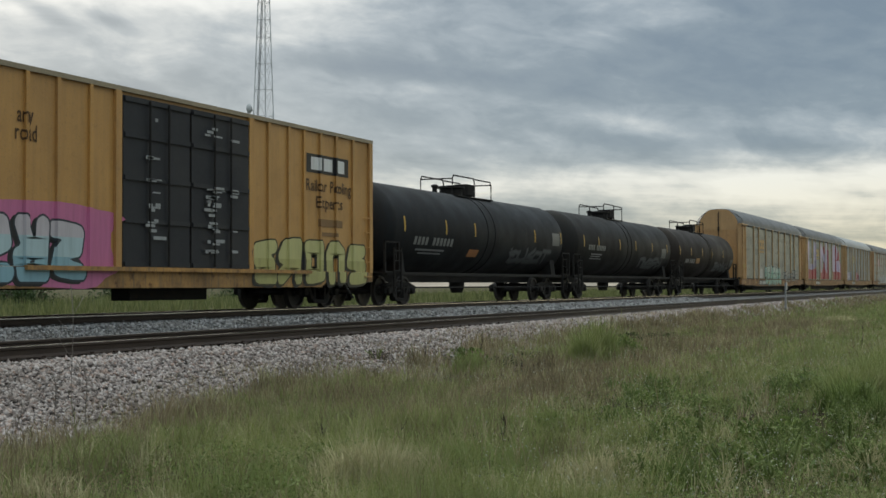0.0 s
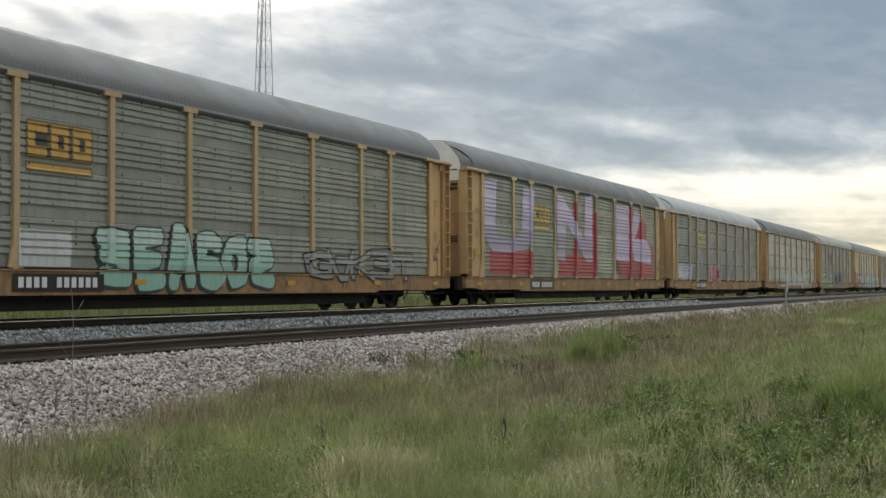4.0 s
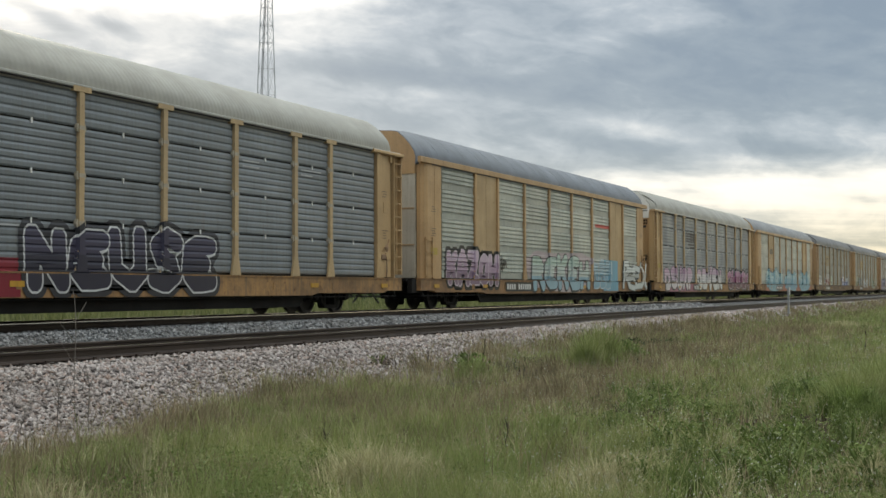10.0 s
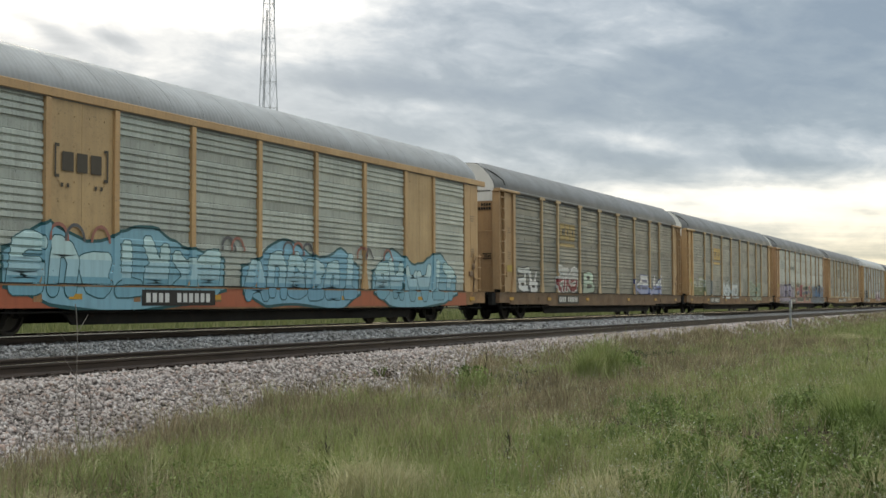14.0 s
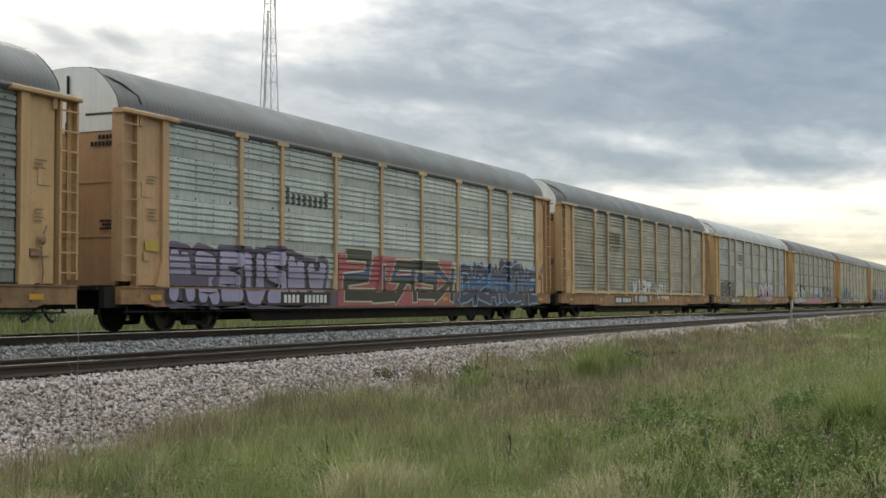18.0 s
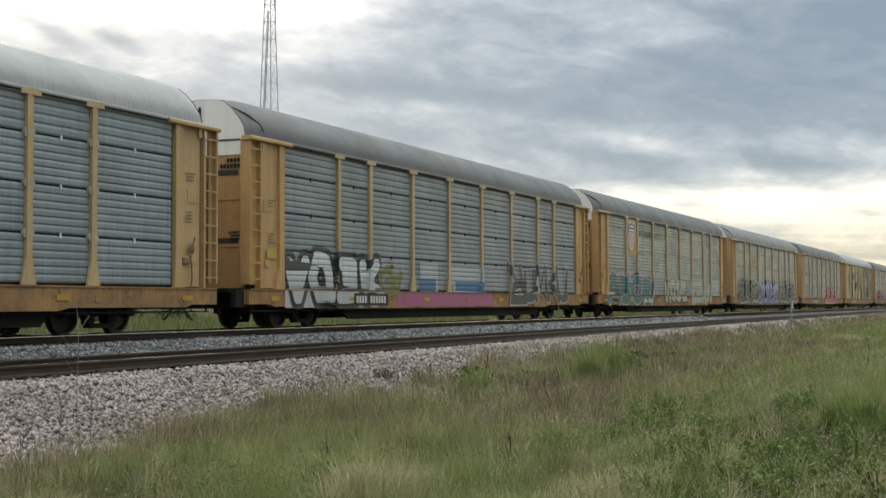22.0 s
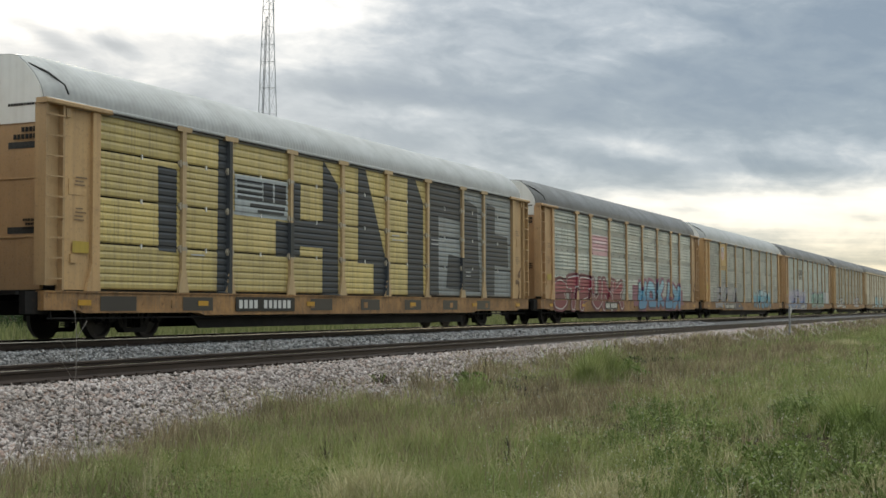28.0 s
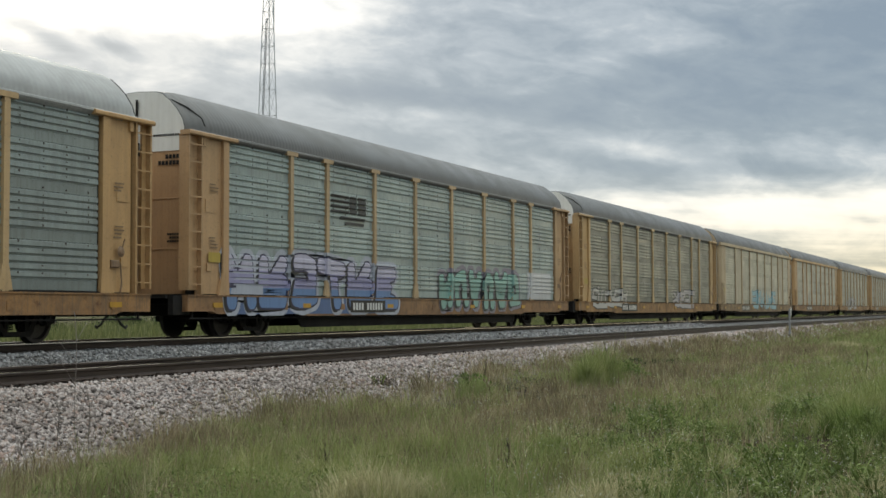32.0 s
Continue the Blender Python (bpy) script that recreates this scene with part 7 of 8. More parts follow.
             art=[("word", "BUILDING AMERICA", -8.85, -7.35, 3.08, 3.24, (0.05, 0.04, 0.025), None, None), ("poly", [[(-5.0, 0.54), (-1.6, 0.54), (-4.3, 1.45)]], 0, 0, 0, 0, (0.03, 0.035, 0.07), None, None), ("wild", "6", -10.6, -4.4, 0.6, 2.15, [(0.24, 0.24, 0.27), (0.30, 0.29, 0.31), (0.36, 0.35, 0.37)], (0.03, 0.03, 0.035), None),
                  ("fat", "5", 2.0, 8.4, 0.58, 1.95, [(0.05, 0.22, 0.36), (0.10, 0.36, 0.48), (0.34, 0.50, 0.55)], (0.012, 0.03, 0.06), None)]),
    21: dict(kind="S", strip=0.93, panel=(0.29, 0.345, 0.34), roof=ROOF_GREY, yellow=(0.46, 0.302, 0.149), number=(-5.6, -3.7), emblems=[("bars", -6.8, -4.7, 3.0, 3.8, (0.035, 0.04, 0.045))],
             art=[("rects", [(-11.9, -3.0, 0.55, 0.97)], 0, 0, 0, 0, (0.09, 0.14, 0.27), None, None), ("fat", "6", -12.2, -2.7, 0.6, 2.15, [(0.13, 0.22, 0.40), (0.28, 0.27, 0.42), (0.44, 0.42, 0.52)], (0.03, 0.03, 0.07), (0.40, 0.42, 0.48)), ("fat", "6", 0.4, 7.9, 0.65, 2.1, [(0.220, 0.380, 0.330), (0.180, 0.312, 0.271), (0.264, 0.456, 0.396)], (0.06, 0.09, 0.09), (0.22, 0.20, 0.24)), ("rects", [(8.8, 11.5, 1.05, 2.05)], 0, 0, 0, 0, (0.52, 0.52, 0.52), None, None)]),
    22: dict(kind="S", panel=(0.17, 0.175, 0.15), roof=ROOF_GREY, art=[("wild", "6", -11.5, -6, 0.7, 1.7, [(0.45, 0.44, 0.42)], BLACK, None), ("wild", "4", 3, 8, 0.7, 1.8, [(0.4, 0.38, 0.4)], BLACK, None)]),
    23: dict(kind="T", panel=(0.42, 0.39, 0.31), roof=ROOF_GREY, yellow=(0.44, 0.37, 0.24), flat={1: (0.48, 0.42, 0.30), 7: (0.48, 0.42, 0.30)}, art=[("wild", "6", -3, 6, 0.65, 2.0, [(0.25, 0.45, 0.52)], (0.1, 0.2, 0.25), None)]),
    24: dict(kind="T", panel=(0.34, 0.33, 0.28), roof=ROOF_GREY, yellow=TAN, flat={1: (0.4, 0.36, 0.28)}, art=[]),
    25: dict(kind="S", panel=(0.28, 0.275, 0.235), roof=ROOF_GREY, art=[("wild", "5", -8, 0, 0.65, 1.9, [(0.4, 0.4, 0.42)], BLACK, None)]),
    26: dict(kind="S", panel=(0.24, 0.25, 0.23), roof=ROOF_GREY, art=[]),
    27: dict(kind="H", panel=(0.20, 0.21, 0.20), roof=ROOF_PALE, art=[]),
    28: dict(kind="S", panel=(0.28, 0.27, 0.235), roof=ROOF_GREY, art=[]),
}
ROOF_WORD = {ROOF_GREY: "grey", ROOF_PALE: "cream", ROOF_WHITE: "white"}
TRAIN = []
for k, spec in CARS.items():
    side = {"H": "stacked corrugated panels", "S": "louvred panels", "T": "flat tan sheets"}[spec["kind"]]
    art = "large graffiti" if len(spec["art"]) > 2 else ("some graffiti" if spec["art"] else "plain weathered sides")
    spec["label"] = "yellow autorack car, %s, %s roof, %s" % (side, ROOF_WORD.get(spec["roof"], "bluish"), art)
    if k == 18:
        spec["label"] = "autorack car sprayed yellow with giant black letter strokes"
    TRAIN.append((autorack(k, spec), 160.11 + 28.6 * (k - 3)))


# ---- tank cars ----
def capsule(L, r):
    rows = [(-L / 2 + 0.62 * (1 - math.cos(math.pi / 2 * i / 6)), max(r * math.sin(math.pi / 2 * i / 6), 0.02)) for i in range(7)]
    rows += [(-a, b) for a, b in rows[::-1]]
    return Shape().lathe(rows, 40, "x")


def tank_railing(a, b):
    """Tubular railing round the manway, from a to b along the tank."""
    s = Shape()
    top = 0.70
    m = a + 0.55 * (b - a)
    for y in (-0.62, 0.62):
        s.tube([(a, y, 0.0), (a, y, top - 0.12), (a + 0.1, y, top), (m - 0.1, y, top), (m, y, top - 0.12), (m, y, 0.0)], 0.026, 6)
        s.tube([(m, y, top - 0.02), (b - 0.1, y, top - 0.02), (b, y, top - 0.14), (b, y, 0.0)], 0.026, 6)
    for x in (a, b):
        s.tube([(x, -0.62, top - 0.12), (x, 0.62, top - 0.12)], 0.024, 5)
    return s


def tank_car(L, color, label, strips, marks, rail=(-1.8, 1.9)):
    car = thing("tank_car", label, "railway car", group="tank cars of the freight train")
    r, zc = 1.42, 2.43
    hl = L / 2 - 0.5
    shell = part("tank", capsule(2 * hl, r).mesh("tank", M["tank"], True), car, (0, 0, zc), color=color, label="dark sooty cylindrical tank")
    for x in (-0.35, 0.35) if L > 18 else (0.2, 0.62):
        part("shell_band", Shape().lathe([(x - 0.06, r), (x - 0.05, r + 0.022), (x + 0.05, r + 0.022), (x + 0.06, r)], 40, "x").mesh("shell_band", M["tank"], True), shell, color=tuple(v * 0.8 for v in color))
    part("walkway", Shape().box(rail[0] + 0.4, rail[1] + 0.1, -0.66, 0.66, -0.09, -0.05).mesh("walkway", M["black"]), car, (0, 0, zc + r - 0.02))
    part("railing", tank_railing(*rail).mesh("railing", M["black"], True), car, (0, 0, zc + r - 0.10), label="tubular safety railing on the tank's top")
    part("manway", Shape().lathe([(0.0, 0.42), (0.22, 0.42), (0.24, 0.5), (0.32, 0.5), (0.36, 0.1)], 16).mesh("manway", M["black"], True), car, (-0.5, 0, zc + r - 0.02), turn=(math.pi / 2, 0, 0))
    part("valve_box", Shape().box(-0.35, 0.35, -0.3, 0.3, 0, 0.42, 0.03).mesh("valve_box", M["black"]), car, (0.75, 0, zc + r + 0.02))
    part("pressure_valve", Shape().lathe([(0, 0.10), (0.22, 0.09), (0.24, 0.14), (0.30, 0.14), (0.34, 0.04)], 10).mesh("pressure_valve", M["black"], True), car, (-1.5, 0.2, zc + r - 0.02), turn=(math.pi / 2, 0, 0))
    part("centre_sill", Shape().box(-L / 2 + 0.15, L / 2 - 0.15, -0.3, 0.3, 0.72, 1.05).mesh("centre_sill", M["black"]), car)
    for y in (-1.39, 1.39):
        part("side_sill", Shape().box(-L / 2 + 0.4, L / 2 - 0.4, y - 0.03, y + 0.03, 0.93, 1.03).mesh("side_sill", M["black"]), car)
    part("outlet", Shape().lathe([(-0.2, 0.2), (0.0, 0.28), (0.35, 0.3), (0.4, 0.1)], 12).mesh("outlet", M["black"], True), car, (0, 0, 0.55), turn=(math.pi / 2, 0, 0))
    part("side_rail", Shape().tube([(-L / 2 + 1, -1.43, 0.55), (L / 2 - 1, -1.43, 0.55)], 0.022, 5).mesh("side_rail", M["black"]), car)
    for sgn in (-1, 1):
        part("saddle", Shape().prism([(-1.25, 1.0), (1.25, 1.0), (1.15, 1.75), (0.6, 1.22), (-0.6, 1.22), (-1.15, 1.75)], -0.25, 0.25).mesh("saddle", M["black"]), car, ((hl - 1.3) * sgn, 0, 0))
        part("end_platform", Shape().box(-0.5, 0.5, -1.45, 1.45, 1.0, 1.05).box(-0.5, -0.44, -1.45, -1.38, 1.05, 1.95).box(0.44, 0.5, -1.45, -1.38, 1.05, 1.95).box(-0.5, 0.5, -1.45, -1.4, 1.9, 1.95).mesh("end_platform", M["black"]), car, ((L / 2 - 0.75) * sgn, 0, 0))
        s = Shape()
        for i in range(5):
            s.box(-0.24, 0.24, -1.49, -1.46, 0.45 + 0.3 * i, 0.48 + 0.3 * i)
        s.box(-0.27, -0.23, -1.5, -1.45, 0.4, 1.75).box(0.23, 0.27, -1.5, -1.45, 0.4, 1.75)
        part("ladder", s.mesh("ladder", M["black"]), car, ((L / 2 - 1.05) * sgn, 0, 0))
        coupler(car, (L / 2 - 0.35) * sgn)
        truck(car, (L / 2 - 2.1) * sgn, WHEELS)
    # marks lie on the curve of the shell
    zs = [zc + r * math.sin(radians(a)) for a in range(-60, 61, 6)]
    surf = {"x": [], "z": zs, "y": lambda x, z: -math.sqrt(max(0.05, r * r - (z - zc) ** 2))}
    for x in strips:
        lay_paint("reflector", *rects([(x - 0.05, x + 0.05, 2.28, 2.75)]), car, surf, 0.008, (0.50, 0.30, 0.04), "yellow reflective strip", zlim=(0.9, 4))
    for boxes, col in marks:
        lay_paint("stencil", *rects(boxes), car, surf, 0.008, col, "painted stencil marks", zlim=(0.9, 4))["kind"] = "stuff"
    paint_art(car, surf, [("wild", "5", L * 0.12, L * 0.36, 1.45, 2.0, (0.10, 0.11, 0.11), (0.035, 0.035, 0.035), None)], int(L * 100))
    return car


PALE_MARK = (0.20, 0.20, 0.19)
t1 = tank_car(18.2, (0.012, 0.0145, 0.0175), "black oily tank car with top railing", (-7.4, -4.15, -1.6, 4.6, 7.8),
              [(number_bars(-6.6, -3.4, 1.9, 2.15), PALE_MARK), ([(-6.3, -4.0, 1.72, 1.78), (-6.0, -4.2, 1.62, 1.67)], (0.2, 0.2, 0.2)), ([(6.7, 7.6, 2.2, 2.7)], (0.13, 0.135, 0.135)), ([(-1.9, -1.0, 1.6, 1.85)], (0.4, 0.16, 0.04))])
t2 = tank_car(18.5, (0.015, 0.0145, 0.014), "dark brown-black tank car with top railing", (-7.4, -5.2, -1.75, 1.07, 4.25, 7.35),
              [(number_bars(-6.7, -4.1, 2.15, 2.38), PALE_MARK), ([(-6.2, -4.6, 1.95, 2.0), (-6.2, -4.8, 1.86, 1.9), (-6.2, -4.5, 1.76, 1.8)], (0.25, 0.25, 0.24)), ([(6.2, 7.1, 2.0, 2.5)], (0.15, 0.155, 0.15))], rail=(-1.8, 1.35))
t3 = tank_car(17.0, (0.027, 0.021, 0.017), "rusty brown tank car with top railing", (-7.5, -4.8, -1.9, 0.75, 4.1),
              [(number_bars(-6.0, -3.6, 1.85, 2.08), (0.3, 0.29, 0.27)), ([(-3.35, -2.45, 1.85, 2.15)], (0.42, 0.22, 0.07)), ([(5.7, 6.3, 1.42, 1.7)], (0.20, 0.20, 0.19)), ([(6.4, 7.2, 1.75, 2.2)], (0.10, 0.105, 0.10))])
TRAIN += [(t1, 43.8), (t2, 62.2), (t3, 80.1)]


# ---- box car ----
def box_car():
    car = thing("box_car", "yellow ribbed box car with dark double doors and graffiti", "railway car", group="freight train")
    hl = 9.27
    yel = (0.52, 0.265, 0.055)
    part("body", Shape().box(-hl, hl, -1.50, 1.50, 0.95, 4.72).mesh("body", M["yellow"]), car, color=yel)
    part("side_sill", Shape().plate([(-hl, 0.72), (-6.5, 0.72), (-6.2, 0.58), (6.2, 0.58), (6.5, 0.72), (hl, 0.72), (hl, 1.0), (-hl, 1.0)], -1.56, -1.48).mesh("side_sill", M["sill"]), car, color=yel)
    part("roof", Shape().prism([(1.56, 4.70), (1.56, 4.80), (0.0, 5.02), (-1.56, 4.80), (-1.56, 4.70)], -hl - 0.05, hl + 0.05).mesh("roof", M["roof"]), car, color=(0.30, 0.24, 0.15))
    me = Shape().box(-0.05, 0.05, -1.56, -1.49, 1.0, 4.70).mesh("rib", M["yellow"])
    wide = Shape().box(-0.10, 0.10, -1.575, -1.49, 0.98, 4.70).mesh("rib", M["yellow"])
    ribs = [-9.17, -8.3, -7.4, -6.4, -5.4, -4.5, -3.5, 3.5, 4.5, 5.3, 6.2, 7.1, 8.1, 9.17]
    for x in ribs + [-2.62, 2.62]:
        part("rib", wide if abs(x) > 9 or abs(x) < 3 else me, car, (x, 0, 0), color=yel)
        part("rib", me, car, (x, 0, 0), color=yel, turn=(0, 0, math.pi))
    for c in (-1.26, 1.26):
        d = part("plug_door", Shape().box(-1.22, 1.22, -1.57, -1.49, 1.02, 4.62).mesh("plug_door", M["door"]), car, (c, 0, 0), label="dark blue-black plug door")
        for z in (1.08, 2.0, 2.9, 3.8, 4.55):
            part("door_beam", Shape().box(-1.2, 1.2, -1.61, -1.57, z - 0.05, z + 0.05).mesh("door_beam", M["door"]), d)
        for x in (-0.35, 0.35):
            part("lock_bar", Shape().tube([(x, -1.63, 1.05), (x, -1.63, 4.58)], 0.025, 6).mesh("lock_bar", M["black"]), d)
    part("door_track", Shape().box(-5.5, 5.5, -1.66, -1.56, 0.93, 1.02).mesh("door_track", M["sill"]), car, color=yel)
    part("underframe", Shape().box(-hl, hl, -1.2, 1.2, 0.75, 0.96).box(-hl - 0.5, hl + 0.5, -0.3, 0.3, 0.55, 0.9).box(-1.5, 1.5, -1.0, -0.5, 0.3, 0.75).mesh("underframe", M["black"]), car)
    for sgn in (-1, 1):
        truck(car, 7.0 * sgn, WHEELS)
        coupler(car, (hl + 0.55) * sgn)
        s = Shape()
        for i in range(5):
            s.box(-0.22, 0.22, -1.62, -1.59, 0.85 + 0.42 * i, 0.88 + 0.42 * i)
        part("grab_irons", s.mesh("grab_irons", M["yellow"]), car, ((hl - 0.35) * sgn, 0, 0), color=yel)
    posts = ribs + [-2.62, 2.62]
    cuts = sorted([p + d for p in posts for d in (-0.075, -0.055, 0.055, 0.075)] + [-2.48, 2.48])

    def deep(x, z):
        if z < 1.0:
            return -1.562
        if abs(x) < 2.5:
            return -1.612
        return -1.562 if min(abs(x - p) for p in posts) < 0.06 else -1.502
    surf = {"x": cuts, "z": [0.985, 1.005], "y": deep}
    r = random.Random(4)
    boxes = []
    for i in range(56):
        x, z, w = r.choice((-1.7, -1.5, 0.55, 0.75, 0.8, 1.6)) + r.uniform(-0.1, 0.1), r.choice((1.3, 1.5, 1.75, 1.9, 2.2, 2.4, 2.6, 2.75, 3.3, 4.0, 4.15)), r.uniform(0.1, 0.5)
        z += r.uniform(0, 0.14)
        boxes.append((x, x + w, z, z + r.uniform(0.03, 0.08)))
    lay_paint("door_stencil", *rects(boxes), car, surf, 0.03, (0.30, 0.31, 0.31), "white stencil marks on the doors", zlim=(0.6, 4.7))["kind"] = "stuff"
    lay_paint("logo_field", *rects([(5.45, 7.85, 3.62, 4.12)]), car, surf, 0.012, BLACK, "black field of the owner's mark", zlim=(0.6, 4.7))
    for i in range(3):
        lay_paint("logo_block", *rects([(5.7 + 0.7 * i, 6.2 + 0.7 * i, 3.70, 4.04)]), car, surf, 0.016, WHITE, zlim=(0.6, 4.7))
    for txt, a, b, z in (("Railcar Pooling", 5.45, 8.0, 3.14), ("Experts", 6.0, 7.5, 2.70), ("any", -5.65, -5.2, 3.72), ("road", -5.7, -5.1, 3.38)):
        v, f = word(txt, a, b, z, z + 0.32, 0.012, random.Random(1), 0.0)
        lay_paint("slogan", v, f, car, surf, 0.012, (0.07, 0.035, 0.015), "brown painted slogan", zlim=(0.6, 4.7))
    lay_paint("small_mark", *rects([(6.1, 7.5, 2.2, 2.4), (6.2, 7.2, 1.95, 2.05), (-7.3, -6.6, 3.3, 3.5), (-7.3, -6.7, 3.6, 3.75)]), car, surf, 0.010, (0.20, 0.11, 0.045), zlim=(0.6, 4.7))["kind"] = "stuff"
    paint_art(car, surf, [("patch", "", -9.2, -2.4, 0.62, 2.25, (0.52, 0.16, 0.30), None, None), ("fat", "5", -9.1, -3.6, 0.62, 2.1, [(0.24, 0.40, 0.46), (0.40, 0.52, 0.54), (0.50, 0.46, 0.48)], (0.03, 0.04, 0.05), None),
                          ("fat", "5", 2.7, 9.0, 0.60, 1.95, [(0.40, 0.38, 0.15), (0.48, 0.46, 0.20)], (0.05, 0.045, 0.02), None)], 77)
    return car


TRAIN.append((box_car(), 24.6))


# ---- beyond and beside the tracks ----
def tower():
    x, y = 127.92, 78.52
    H, w0, w1 = 44.0, 2.15, 0.35
    root = thing("lattice_tower", "tall slender steel lattice radio tower with a small dish", "tower", (x, y, float(ground_z(x, y))))

    def leg(k, z):
        a = radians(25 + 120 * k)
        w = w0 + (w1 - w0) * z / H
        return Vector((w * math.cos(a), w * math.sin(a), z))
    for k in range(3):
        part("leg", Shape().tube([leg(k, 0), leg(k, H)], 0.055, 6).mesh("leg", M["mast"]), root)
    levels = np.concatenate([np.arange(0, 30, 3.0), np.arange(30, H, 2.0)])
    for a, b in zip(levels[:-1], levels[1:]):
        for k in range(3):
            j = (k + 1) % 3
            for p, q, r in ((leg(k, b), leg(j, b), 0.028), (leg(k, a), leg(j, b), 0.019), (leg(j, a), leg(k, b), 0.019)):
                part("brace", Shape().tube([p, q], r, 4).mesh("brace", M["mast"]), root)
    s = Shape()
    for d in (0.0, 0.10):
        s.tube([leg(1, 0) * 0.8 + Vector((d, -d, 0)), leg(1, H) * 0.8 + Vector((d, -d, 0))], 0.05, 5)
    part("cable_run", s.mesh("cable_run", M["galv"]), root, label="bundle of grey feed cables")
    d = part("dish", Shape().lathe([(-0.3, 0.05), (-0.25, 0.3), (0.0, 0.55), (0.05, 0.55), (0.1, 0.1)], 16).mesh("dish", M["mast"], True), root, tuple(leg(1, 21.8) + Vector((-0.25, 0.45, 0))))
    part("dish_arm", Shape().tube([leg(1, 21.5), leg(1, 21.8) + Vector((-0.25, 0.45, 0))], 0.05, 5).mesh("dish_arm", M["mast"]), root)
    part("whip", Shape().tube([(0, 0, 0), (0, 0, 6)], 0.05, 5).mesh("whip", M["mast"]), root, tuple(leg(0, 33) + Vector((0.4, -0.4, 0))))


def signal_platform():
    """A mast with a narrow railed walk that juts out both ways, seen over the train."""
    a = radians(32.85)
    x, y = 67 * math.cos(a), 67 * math.sin(a)
    g = float(ground_z(x, y))
    root = thing("signal_platform", "steel signal mast with a railed platform beyond the tracks", "signal", (x, y, g))
    root.rotation_euler = (0, 0, a - math.pi / 2)
    top = 7.86 - g
    part("mast", Shape().tube([(0.75, 0, 0), (0.75, 0, top + 0.85)], 0.06, 8).mesh("mast", M["black"], True), root)
    part("deck", Shape().box(-1.6, 1.45, -0.3, 0.3, top - 0.03, top + 0.03).mesh("deck", M["galv"]), root)
    part("bracket", Shape().tube([(0.75, 0, top - 1.1), (-1.2, 0, top)], 0.04, 6).mesh("bracket", M["black"], True), root)
    for px, lo in ((-0.78, -0.4), (-1.55, -0.6), (0.72, 0.0)):
        for py in (-0.28, 0.28):
            part("rail_post", Shape().tube([(px, py, top + lo), (px, py, top + (0.70 if px > -1 else 0.04))], 0.026, 6).mesh("rail_post", M["galv"]), root)
    for py in (-0.28, 0.28):
        part("handrail", Shape().tube([(-1.55, py, top + 0.02), (-0.78, py, top + 0.66), (0.72, py, top + 0.70)], 0.024, 6).mesh("handrail", M["galv"]), root)
    part("lamp_stem", Shape().tube([(-0.1, 0, top), (-0.1, 0, top - 0.55)], 0.025, 6).mesh("lamp_stem", M["galv"]), root)


def marker_post():
    x, y = 69.27, 11.2
    root = thing("marker_post", "slim grey marker post with a small white plate", "post", (x, y, float(ground_z(x, y)) - 0.05))
    part("stake", Shape().box(-0.045, 0.045, -0.045, 0.045, 0, 1.55).mesh("stake", M["galv"]), root)
    part("plate", Shape().box(-0.06, 0.06, -0.085, -0.05, 1.2, 1.6).mesh("plate", M["white"]), root, label="small white plate")


def shed():
    x, y = 149.37, 215.44
    root = thing("farm_shed", "low pale metal farm shed far beyond the tracks", "shed", (x, y, -1.1))
    part("wall", Shape().box(-16, 16, -6, 6, 0, 3.6).mesh("wall", M["white"]), root)
    part("roof", Shape().prism([(6.4, 3.55), (0, 5.2), (-6.4, 3.55), (0, 4.9)], -16.4, 16.4).mesh("roof", M["galv"]), root)
    for i in range(3):
        part("door", Shape().box(-10 + 9 * i, -6 + 9 * i, -6.06, -5.98, 0, 3.0).mesh("door", M["galv"]), root)


tower()
signal_platform()
marker_post()
shed()


# ---- plants ----
def blades(name, x, y, h, width, lean, mat, label, category, seed, head=0.0):
    """Tapered three-triangle blades standing on the ground."""
    r = np.random.RandomState(seed)
    n = len(x)
    z = ground_z(x, y) - 0.01
    a = r.uniform(0, 2 * np.pi, n)
    b = r.uniform(0, 2 * np.pi, n)
    L = lean * h * r.uniform(0.3, 1.6, n)
    wx, wy = np.cos(a) * width / 2, np.sin(a) * width / 2
    lx, ly = np.cos(b) * L, np.sin(b) * L
    p = np.zeros((n, 5, 3))
    p[:, 0] = np.stack([x - wx, y - wy, z], -1)
    p[:, 1] = np.stack([x + wx, y + wy, z], -1)
    k = 1.0 if head == 0 else head
    mz = z + h * 0.55
    p[:, 2] = np.stack([x + lx * 0.35 + wx * 0.8 * k, y + ly * 0.35 + wy * 0.8 * k, mz], -1)
    p[:, 3] = np.stack([x + lx * 0.35 - wx * 0.8 * k, y + ly * 0.35 - wy * 0.8 * k, mz], -1)
    p[:, 4] = np.stack([x + lx, y + ly, z + h * np.sqrt(np.maximum(0.2, 1 - (L / h) ** 2 * 0.5))], -1)
    f = np.array([(0, 1, 2), (0, 2, 3), (3, 2, 4)])
    faces = (f[None] + 5 * np.arange(n)[:, None, None]).reshape(-1, 3)
    return bulk(name, p.reshape(-1, 3), faces, mat, label, category)


